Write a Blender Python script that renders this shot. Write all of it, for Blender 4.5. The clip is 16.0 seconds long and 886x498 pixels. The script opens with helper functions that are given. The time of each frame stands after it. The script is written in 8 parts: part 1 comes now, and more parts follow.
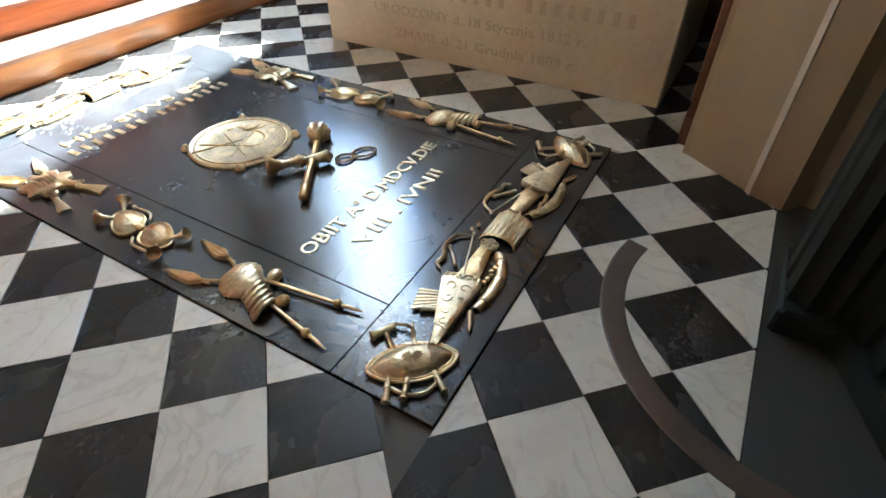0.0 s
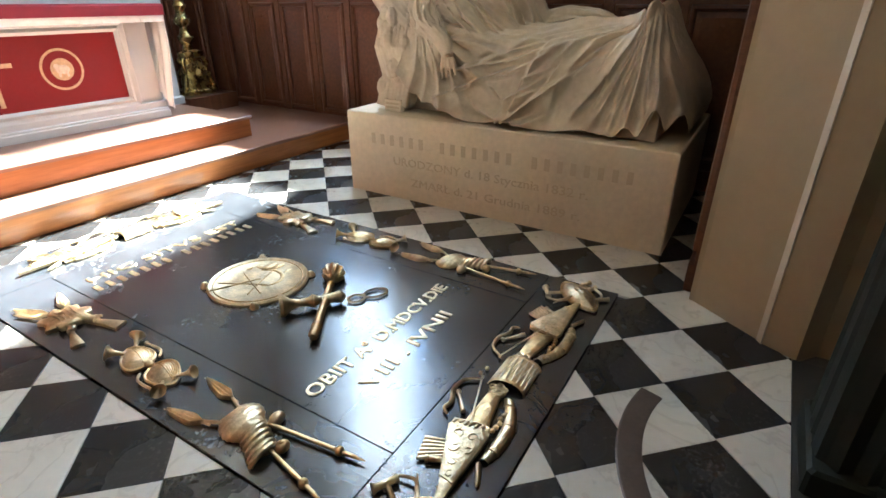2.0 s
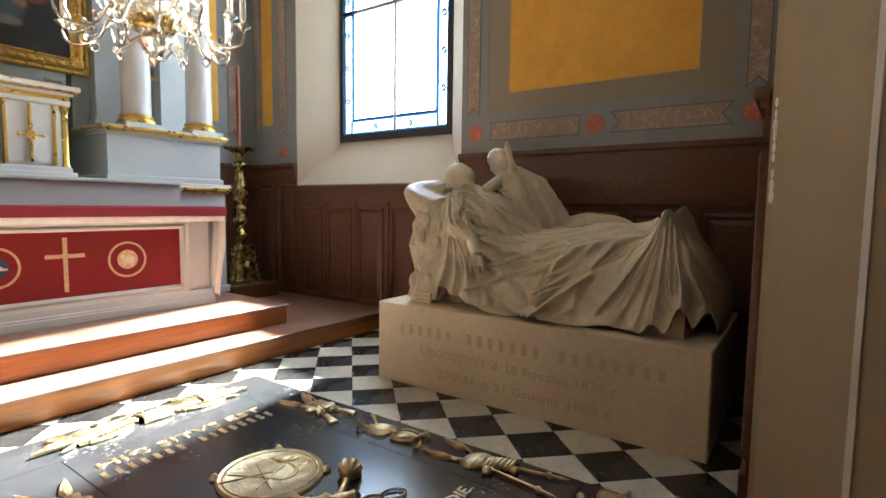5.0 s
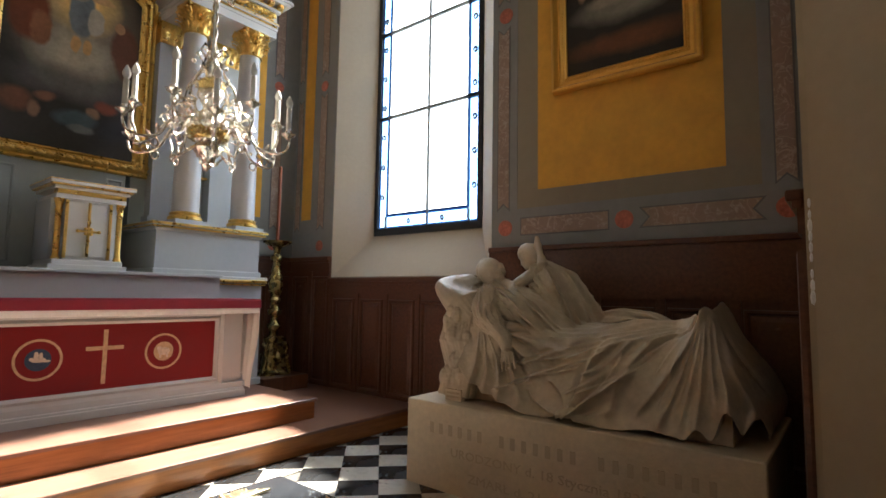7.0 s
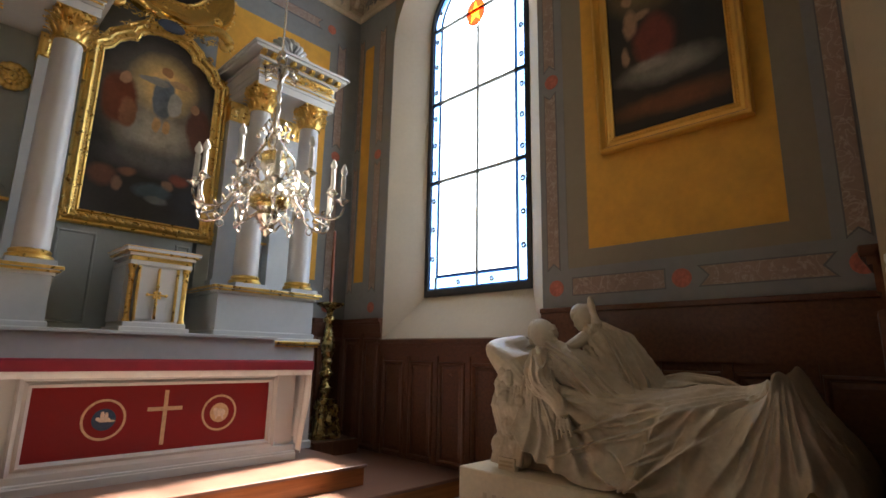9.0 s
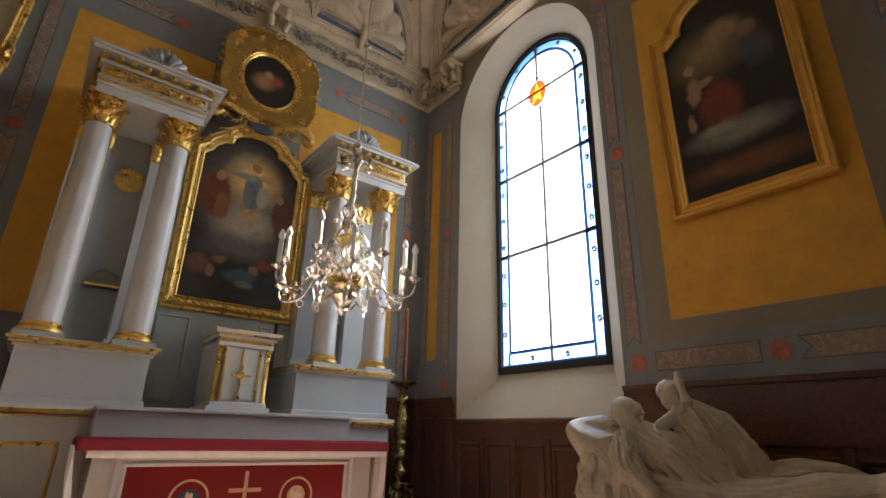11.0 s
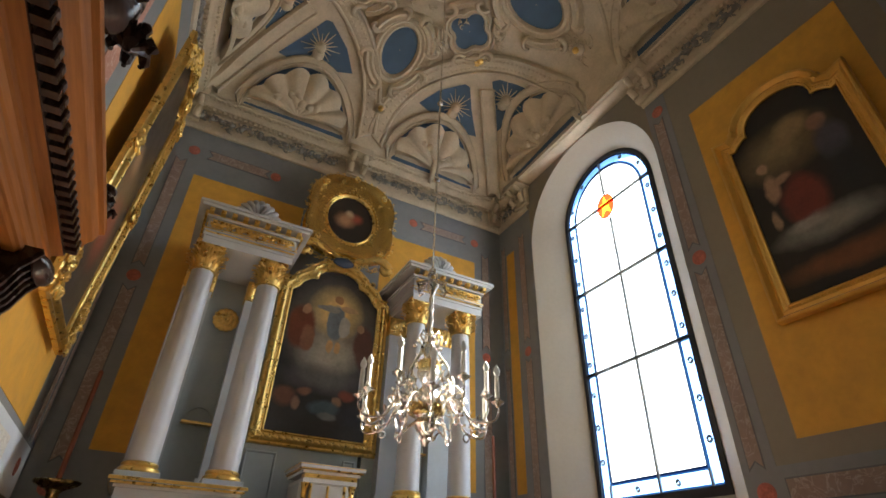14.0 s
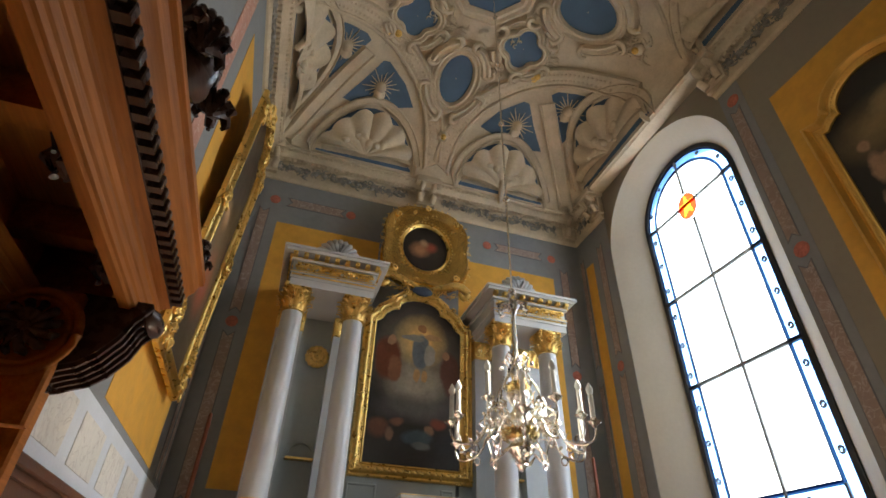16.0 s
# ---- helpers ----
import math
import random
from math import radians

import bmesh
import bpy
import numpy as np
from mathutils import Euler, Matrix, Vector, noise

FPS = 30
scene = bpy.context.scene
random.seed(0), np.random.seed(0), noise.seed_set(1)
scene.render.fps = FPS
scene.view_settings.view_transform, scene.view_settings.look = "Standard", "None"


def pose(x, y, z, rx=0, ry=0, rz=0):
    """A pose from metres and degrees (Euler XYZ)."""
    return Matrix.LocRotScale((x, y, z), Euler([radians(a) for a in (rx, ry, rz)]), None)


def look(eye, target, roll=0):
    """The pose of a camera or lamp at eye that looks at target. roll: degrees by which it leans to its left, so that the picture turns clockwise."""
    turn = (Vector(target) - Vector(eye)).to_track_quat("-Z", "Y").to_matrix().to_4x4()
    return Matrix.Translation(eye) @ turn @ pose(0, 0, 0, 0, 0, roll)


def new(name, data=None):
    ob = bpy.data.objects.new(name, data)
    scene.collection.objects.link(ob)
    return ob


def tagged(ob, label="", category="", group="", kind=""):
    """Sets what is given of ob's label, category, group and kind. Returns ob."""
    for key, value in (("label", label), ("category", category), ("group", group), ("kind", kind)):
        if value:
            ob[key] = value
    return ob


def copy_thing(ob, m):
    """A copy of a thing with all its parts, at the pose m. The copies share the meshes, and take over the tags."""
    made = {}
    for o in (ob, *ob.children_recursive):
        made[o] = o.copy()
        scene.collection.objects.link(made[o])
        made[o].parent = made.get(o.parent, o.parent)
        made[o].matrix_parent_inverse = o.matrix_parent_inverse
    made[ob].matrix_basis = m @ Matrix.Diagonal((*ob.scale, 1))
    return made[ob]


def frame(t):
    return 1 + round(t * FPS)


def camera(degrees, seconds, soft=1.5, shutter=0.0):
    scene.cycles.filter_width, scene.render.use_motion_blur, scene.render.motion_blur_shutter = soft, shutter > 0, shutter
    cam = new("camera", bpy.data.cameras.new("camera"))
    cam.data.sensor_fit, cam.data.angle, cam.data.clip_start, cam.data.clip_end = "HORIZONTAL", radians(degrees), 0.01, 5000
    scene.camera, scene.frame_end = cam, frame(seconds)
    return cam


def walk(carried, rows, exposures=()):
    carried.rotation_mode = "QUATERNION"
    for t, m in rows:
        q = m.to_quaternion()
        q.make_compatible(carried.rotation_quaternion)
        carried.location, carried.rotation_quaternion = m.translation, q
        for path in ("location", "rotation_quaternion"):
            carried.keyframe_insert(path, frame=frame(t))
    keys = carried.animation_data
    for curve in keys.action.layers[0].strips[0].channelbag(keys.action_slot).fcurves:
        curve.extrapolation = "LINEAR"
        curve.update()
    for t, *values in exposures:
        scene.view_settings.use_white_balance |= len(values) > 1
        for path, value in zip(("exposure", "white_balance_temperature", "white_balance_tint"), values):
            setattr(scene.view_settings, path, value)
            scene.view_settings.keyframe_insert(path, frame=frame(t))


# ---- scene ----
cam = camera(81.39, 16.0, soft=1.6)
PATH = [
    (0.0, -0.000, 0.000, 1.360, 48.95, 0.31, -60.06),
    (0.5, -0.001, -0.002, 1.372, 51.96, 0.45, -59.28),
    (1.0, -0.006, -0.007, 1.379, 55.74, 0.33, -58.80),
    (1.5, -0.009, -0.008, 1.385, 59.63, 0.06, -58.63),
    (2.0, -0.008, -0.012, 1.393, 64.17, 0.00, -58.46),
    (2.5, -0.000, -0.029, 1.375, 68.89, -0.27, -57.96),
    (3.0, -0.009, -0.028, 1.365, 73.95, -0.54, -57.45),
    (3.5, -0.017, -0.034, 1.370, 78.03, -0.56, -56.85),
    (4.0, -0.018, -0.033, 1.371, 80.62, -0.61, -56.19),
    (6.5, -0.038, -0.049, 1.442, 92.60, -0.81, -52.68),
    (7.0, -0.037, -0.046, 1.443, 95.01, -0.92, -51.59),
    (7.5, -0.039, -0.051, 1.442, 96.39, -0.98, -50.25),
    (8.0, -0.038, -0.051, 1.444, 97.72, -1.03, -48.76),
    (8.5, -0.039, -0.050, 1.443, 99.56, -1.01, -47.24),
    (9.0, -0.039, -0.052, 1.444, 101.67, -1.11, -46.01),
    (11.5, -0.046, -0.070, 1.436, 112.29, -1.24, -36.38),
    (12.0, -0.046, -0.070, 1.435, 114.83, -0.98, -35.54),
    (12.5, -0.046, -0.070, 1.435, 117.07, -0.95, -34.79),
    (13.0, -0.046, -0.070, 1.436, 119.26, -1.19, -33.16),
    (13.5, -0.047, -0.070, 1.436, 121.08, -1.56, -30.83),
    (14.0, -0.047, -0.071, 1.435, 123.04, -1.57, -28.58),
    (14.5, -0.046, -0.068, 1.435, 124.47, -1.41, -26.66),
    (15.0, -0.047, -0.069, 1.435, 125.31, -1.54, -24.10),
    (15.5, -0.045, -0.067, 1.435, 125.38, -1.35, -21.06),
    (16.0, -0.046, -0.068, 1.435, 125.34, -1.39, -18.38),
]
EXPOSURES = [(0.0, 4.75, 5750, 0), (2.0, 4.75, 5850, 0), (4.0, 4.6, 6250, 0), (6.5, 3.3, 6600, 6), (9.0, 3.1, 6800, 8), (12.0, 3.12, 6900, 9), (16.0, 3.22, 6700, 6)]
walk(cam, [(t, pose(*p)) for t, *p in PATH], EXPOSURES)

# ---- world, sun and large lights ----
world = bpy.data.worlds.new("sky")
scene.world = world
world.use_nodes = True
wn = world.node_tree.nodes
sky = wn.new("ShaderNodeTexSky")
sky.sky_type, sky.sun_disc = "NISHITA", False
SUN_TO = Vector((4.1, 0.60, 4.3)).normalized()
sky.sun_elevation = math.asin(SUN_TO.z)
sky.sun_rotation = math.atan2(SUN_TO.x, SUN_TO.y)
wn["Background"].inputs["Strength"].default_value = 0.08
world.node_tree.links.new(sky.outputs[0], wn["Background"].inputs["Color"])

sun = new("sun", bpy.data.lights.new("sun", "SUN"))
sun.data.energy, sun.data.angle, sun.data.color = 5.0, radians(2.6), (1.0, 0.95, 0.87)
sun.matrix_world = look(SUN_TO * 30, (0, 0, 0))

# daylight of the bright sky in the tall window's opening
skylight = new("window_daylight", bpy.data.lights.new("window_daylight", "AREA"))
skylight.data.shape, skylight.data.size, skylight.data.size_y = "RECTANGLE", 3.4, 6.4
skylight.data.energy, skylight.data.color = 36, (0.93, 0.97, 1.0)
skylight.matrix_world = look((6.9, 4.5, 5.9), (0.8, 4.1, 2.2))
# daylight of the nave in the chapel's entrance arch, behind the camera
navelight = new("entrance_daylight", bpy.data.lights.new("entrance_daylight", "AREA"))
navelight.data.shape, navelight.data.size, navelight.data.size_y = "RECTANGLE", 2.4, 2.6
navelight.data.energy, navelight.data.color = 3.4, (1.0, 0.95, 0.87)
navelight.matrix_world = look((-0.2, -1.3, 4.9), (4.5, 2.4, 8.0))

# ---- materials ----
def material(name, rgb, rough=0.6, metal=0.0, noise_scale=6.0, noise_amount=0.12, fine_scale=60.0, bump=0.15, bump_scale=80.0,
             spec=0.5, coat=0.0, rand=0.0, stretch=(1, 1, 1), bump_dist=0.01):
    """A surface with two scales of variation in colour, uneven gloss and fine relief."""
    m = bpy.data.materials.new(name)
    m.use_nodes = True
    nt = m.node_tree
    n, l = nt.nodes, nt.links
    b = n["Principled BSDF"]
    co = n.new("ShaderNodeTexCoord")
    mp = n.new("ShaderNodeMapping")
    mp.inputs["Scale"].default_value = stretch
    l.new(co.outputs["Object"], mp.inputs["Vector"])
    big, fine, rel = (n.new("ShaderNodeTexNoise") for _ in range(3))
    for t, sc, det in ((big, noise_scale, 4), (fine, fine_scale, 3), (rel, bump_scale, 4)):
        t.inputs["Scale"].default_value, t.inputs["Detail"].default_value = sc, det
        l.new(mp.outputs[0], t.inputs["Vector"])
    add = n.new("ShaderNodeMath")
    add.operation = "ADD"
    l.new(big.outputs["Fac"], add.inputs[0])
    half = n.new("ShaderNodeMath")
    half.operation, half.inputs[1].default_value = "MULTIPLY", 0.45
    l.new(fine.outputs["Fac"], half.inputs[0])
    l.new(half.outputs[0], add.inputs[1])
    last = add
    if rand:
        oi = n.new("ShaderNodeObjectInfo")
        rm = n.new("ShaderNodeMath")
        rm.operation, rm.inputs[1].default_value = "MULTIPLY_ADD", rand
        l.new(oi.outputs["Random"], rm.inputs[0])
        l.new(add.outputs[0], rm.inputs[2])
        last = rm
    ramp = n.new("ShaderNodeMapRange")
    ramp.inputs["From Min"].default_value, ramp.inputs["From Max"].default_value = 0.4, 1.05 + rand
    ramp.inputs["To Min"].default_value, ramp.inputs["To Max"].default_value = 1 - noise_amount, 1 + noise_amount
    l.new(last.outputs[0], ramp.inputs["Value"])
    mul = n.new("ShaderNodeVectorMath")
    mul.operation = "MULTIPLY"
    mul.inputs[0].default_value = rgb
    l.new(ramp.outputs[0], mul.inputs[1])
    l.new(mul.outputs[0], b.inputs["Base Color"])
    rr = n.new("ShaderNodeMapRange")
    rr.inputs["To Min"].default_value, rr.inputs["To Max"].default_value = max(0.03, rough - 0.12), min(1, rough + 0.12)
    l.new(big.outputs["Fac"], rr.inputs["Value"])
    l.new(rr.outputs[0], b.inputs["Roughness"])
    bp = n.new("ShaderNodeBump")
    bp.inputs["Strength"].default_value, bp.inputs["Distance"].default_value = bump, bump_dist
    l.new(rel.outputs["Fac"], bp.inputs["Height"])
    l.new(bp.outputs[0], b.inputs["Normal"])
    b.inputs["Metallic"].default_value = metal
    b.inputs["Specular IOR Level"].default_value = spec
    b.inputs["Coat Weight"].default_value = coat
    b.inputs["Coat Roughness"].default_value = 0.12
    return m


def veined(name, rgb, vein, rough, scale=3.0, amount=0.6, spec=0.5, rand=0.3):
    """Polished stone: clouds, and thin veins of another colour, different on every piece."""
    m = material(name, rgb, rough, noise_scale=2.5, noise_amount=0.18, fine_scale=25, bump=0.05, bump_scale=30, spec=spec, rand=rand)
    nt = m.node_tree
    n, l = nt.nodes, nt.links
    b = n["Principled BSDF"]
    src = b.inputs["Base Color"].links[0].from_socket
    geo = n.new("ShaderNodeNewGeometry")
    oi = n.new("ShaderNodeObjectInfo")
    sh = n.new("ShaderNodeVectorMath")
    sh.operation = "MULTIPLY_ADD"
    sh.inputs[1].default_value = (7, 11, 5)
    l.new(oi.outputs["Random"], sh.inputs[0])
    l.new(geo.outputs["Position"], sh.inputs[2])
    w = n.new("ShaderNodeTexNoise")
    w.inputs["Scale"].default_value, w.inputs["Detail"].default_value, w.inputs["Distortion"].default_value = scale, 6, 1.6
    l.new(sh.outputs[0], w.inputs["Vector"])
    cr = n.new("ShaderNodeValToRGB")
    e = cr.color_ramp.elements
    e[0].position, e[0].color = 0.47, (0, 0, 0, 1)
    e[1].position, e[1].color = 0.53, (0, 0, 0, 1)
    mid = e.new(0.5)
    mid.color = (amount, amount, amount, 1)
    l.new(w.outputs["Fac"], cr.inputs[0])
    mx = n.new("ShaderNodeMix")
    mx.data_type = "RGBA"
    l.new(cr.outputs[0], mx.inputs[0])
    l.new(src, mx.inputs[6])
    mx.inputs[7].default_value = (*vein, 1)
    l.new(mx.outputs[2], b.inputs["Base Color"])
    return m


def woodgrain(name, rgb, rough, axis=2, coat=0.3, amount=0.35):
    s = [14, 14, 14]
    s[axis] = 0.9
    return material(name, rgb, rough, noise_scale=2.2, noise_amount=amount, fine_scale=9, bump=0.12, bump_scale=9, stretch=s, coat=coat, spec=0.3)


def gilded(name, rgb, rough=0.28, patch=0.22):
    return material(name, rgb, rough, metal=1.0, noise_scale=16, noise_amount=patch, fine_scale=70, bump=0.4, bump_scale=70)


M_WHITE_TILE = veined("white_marble", (0.60, 0.575, 0.51), (0.36, 0.33, 0.28), 0.30, 3.2, 0.42)
M_BLACK_TILE = veined("black_marble", (0.018, 0.0185, 0.020), (0.07, 0.07, 0.072), 0.27, 4, 0.18)
M_SLAB = veined("polished_black_slab", (0.026, 0.029, 0.035), (0.08, 0.09, 0.10), 0.21, 2.2, 0.15, spec=1.0)
def worn(m, rgb, scale, lo, hi, stretch=(1, 1, 1)):
    """Adds a scatter of pale chips and scuffs to a dark polished stone, rougher than the rest."""
    n, l = m.node_tree.nodes, m.node_tree.links
    b = n["Principled BSDF"]
    src = b.inputs["Base Color"].links[0].from_socket
    geo = n.new("ShaderNodeNewGeometry")
    big, small = n.new("ShaderNodeTexNoise"), n.new("ShaderNodeTexNoise")
    big.inputs["Scale"].default_value, small.inputs["Scale"].default_value = 2.3, scale
    small.inputs["Detail"].default_value = 6
    for t in (big, small):
        l.new(geo.outputs["Position"], t.inputs["Vector"])
    mul = n.new("ShaderNodeMath")
    mul.operation = "MULTIPLY"
    l.new(big.outputs["Fac"], mul.inputs[0])
    l.new(small.outputs["Fac"], mul.inputs[1])
    mr = n.new("ShaderNodeMapRange")
    mr.inputs["From Min"].default_value, mr.inputs["From Max"].default_value = lo, hi
    l.new(mul.outputs[0], mr.inputs["Value"])
    mx = n.new("ShaderNodeMix")
    mx.data_type = "RGBA"
    l.new(mr.outputs[0], mx.inputs[0])
    l.new(src, mx.inputs[6])
    mx.inputs[7].default_value = (*rgb, 1)
    l.new(mx.outputs[2], b.inputs["Base Color"])
    return m


worn(M_BLACK_TILE, (0.085, 0.08, 0.075), 60, 0.33, 0.46)
worn(M_SLAB, (0.16, 0.17, 0.18), 46, 0.355, 0.44)
M_JOINT = material("joint_mortar", (0.10, 0.09, 0.08), 0.9)
M_THRESHOLD = material("grey_threshold_stone", (0.04, 0.038, 0.035), 0.55)
M_BRONZE = gilded("polished_bronze", (0.66, 0.55, 0.36), 0.34, 0.45)
M_BRONZE_DARK = gilded("browned_bronze", (0.58, 0.43, 0.23), 0.36, 0.5)
M_GOLD = gilded("gold_leaf", (0.82, 0.55, 0.17), 0.30)
M_GOLD_SMOOTH = material("burnished_gold", (0.84, 0.57, 0.18), 0.24, metal=1.0, noise_scale=9, noise_amount=0.14, fine_scale=40, bump=0.06, bump_scale=30)
M_SILVER = gilded("silvered_brass", (0.90, 0.86, 0.78), 0.2)
M_BRASS = gilded("old_brass", (0.62, 0.45, 0.17), 0.25)
M_STONE = material("cream_limestone", (0.64, 0.535, 0.385), 0.6, noise_scale=1.3, noise_amount=0.2, fine_scale=30, bump=0.25, bump_scale=60)
M_MARBLE_GREY = material("greyed_statuary_marble", (0.545, 0.46, 0.34), 0.36, noise_scale=4, noise_amount=0.24, fine_scale=22, bump=0.2, bump_scale=18)
M_WAINSCOT = woodgrain("dark_walnut_panelling", (0.11, 0.042, 0.021), 0.42)
M_STEP_WOOD = woodgrain("varnished_oak_riser", (0.36, 0.14, 0.045), 0.35, axis=0)
M_STEP_TOP = woodgrain("red_brown_platform_boards", (0.235, 0.125, 0.092), 0.36, axis=0)
M_STALL = woodgrain("carved_dark_oak", (0.45, 0.155, 0.033), 0.55, axis=1, coat=0.0)
M_STALL.node_tree.nodes["Principled BSDF"].inputs["Specular IOR Level"].default_value = 0.12
# darker oak of the carvings; behind the dentils it stands for gap shade
M_STALL_DARK = woodgrain("dark_oak_carving", (0.075, 0.040, 0.030), 0.28, axis=1)
M_BLUEGREY = material("blue_grey_wall_paint", (0.235, 0.24, 0.24), 0.75, noise_scale=1.8, noise_amount=0.14, fine_scale=14, bump=0.12)
M_TAUPE = material("taupe_wall_paint", (0.26, 0.225, 0.17), 0.8, noise_scale=1.5, noise_amount=0.10, fine_scale=14, bump=0.12)
M_OCHRE = material("ochre_stucco_panel", (0.70, 0.36, 0.05), 0.7, noise_scale=5, noise_amount=0.14, fine_scale=16, bump=0.2)
M_MARBLING = veined("rose_marbling_paint", (0.32, 0.225, 0.185), (0.50, 0.41, 0.35), 0.7, 7, 0.8, rand=0.0)
M_LINE = material("dark_paint_line", (0.15, 0.15, 0.155), 0.8)
M_ROSE = material("red_painted_rosette", (0.48, 0.14, 0.095), 0.7, noise_scale=30, noise_amount=0.3)
M_PLASTER = material("cream_plaster", (0.50, 0.44, 0.345), 0.85, noise_scale=1.4, noise_amount=0.08, fine_scale=20, bump=0.12)
M_PIER = material("beige_painted_pier", (0.37, 0.29, 0.185), 0.75, noise_scale=1.4, noise_amount=0.09, fine_scale=20, bump=0.12)
M_STUCCO = material("cream_stucco", (0.56, 0.455, 0.315), 0.8, noise_scale=4, noise_amount=0.2, fine_scale=30, bump=0.3, bump_scale=40)
M_STUCCO_GREY = material("grey_stucco_relief", (0.30, 0.275, 0.235), 0.8, noise_scale=6, noise_amount=0.3, fine_scale=35, bump=0.5, bump_scale=40)
M_VAULT_BLUE = material("slate_blue_vault_paint", (0.075, 0.122, 0.18), 0.85, noise_scale=4, noise_amount=0.15)
M_ALTAR_GREY = material("pale_grey_altar_paint", (0.44, 0.455, 0.46), 0.55, noise_scale=2, noise_amount=0.07, fine_scale=18, bump=0.06)
M_ALTAR_WHITE = material("white_altar_paint", (0.54, 0.535, 0.525), 0.5, noise_scale=2, noise_amount=0.06, fine_scale=18, bump=0.06)
M_RETABLE = material("grey_green_retable_paint", (0.34, 0.36, 0.345), 0.6, noise_scale=2, noise_amount=0.09, fine_scale=18, bump=0.06)
M_COLUMN = material("white_marbled_column", (0.52, 0.52, 0.53), 0.35, noise_scale=3, noise_amount=0.08, fine_scale=10, bump=0.03)
M_RED_CLOTH = material("crimson_altar_cloth", (0.22, 0.010, 0.022), 0.85, noise_scale=6, noise_amount=0.2, fine_scale=150, bump=0.3, bump_scale=200)
M_RED_PANEL = material("red_antependium", (0.19, 0.007, 0.008), 0.9, noise_scale=5, noise_amount=0.14, fine_scale=120, bump=0.2, bump_scale=200)
M_EMBROIDERY = material("tan_embroidery", (0.55, 0.36, 0.20), 0.7, noise_scale=40, noise_amount=0.25)
M_LINEN = material("white_linen", (0.80, 0.79, 0.76), 0.85, noise_scale=10, noise_amount=0.05, fine_scale=120, bump=0.2, bump_scale=160)
M_CANDLE = material("ivory_candle_sleeve", (0.78, 0.76, 0.70), 0.5)
M_IRON = material("dark_window_iron", (0.02, 0.021, 0.024), 0.5)
M_GATE = material("dark_green_gate_paint", (0.010, 0.013, 0.011), 0.55, spec=0.25)
M_TRACK = material("worn_iron_track", (0.085, 0.06, 0.046), 0.5, metal=0.3, noise_scale=12, noise_amount=0.3)
M_BULB = material("clear_bulb_glass", (0.85, 0.85, 0.82), 0.1)


def glass(name, rgb, rough=0.02):
    m = bpy.data.materials.new(name)
    m.use_nodes = True
    n, l = m.node_tree.nodes, m.node_tree.links
    b = n["Principled BSDF"]
    b.inputs["Base Color"].default_value = (*rgb, 1)
    b.inputs["Roughness"].default_value = rough
    tr = n.new("ShaderNodeBsdfTransparent")
    tr.inputs[0].default_value = (*rgb, 1)
    mix = n.new("ShaderNodeMixShader")
    mix.inputs[0].default_value = 0.06
    l.new(tr.outputs[0], mix.inputs[1])
    l.new(b.outputs[0], mix.inputs[2])
    l.new(mix.outputs[0], n["Material Output"].inputs[0])
    return m



def leaded(name, rgb, share):
    """Old window glass: part of the light is scattered in the pane."""
    m = glass(name, rgb)
    n, l = m.node_tree.nodes, m.node_tree.links
    t = n.new("ShaderNodeBsdfTranslucent")
    t.inputs[0].default_value = (*rgb, 1)
    mix = n.new("ShaderNodeMixShader")
    mix.inputs[0].default_value = share
    l.new(n["Material Output"].inputs[0].links[0].from_socket, mix.inputs[1])
    l.new(t.outputs[0], mix.inputs[2])
    l.new(mix.outputs[0], n["Material Output"].inputs[0])
    return m


M_PANE = leaded("clear_leaded_glass", (0.66, 0.70, 0.74), 0.3)
M_PANE_BLUE = leaded("pale_blue_glass", (0.34, 0.55, 0.88), 0.35)
M_PANE_RED = leaded("red_stained_glass", (0.60, 0.05, 0.015), 0.6)
M_PANE_GOLD = leaded("golden_stained_glass", (0.78, 0.33, 0.035), 0.6)


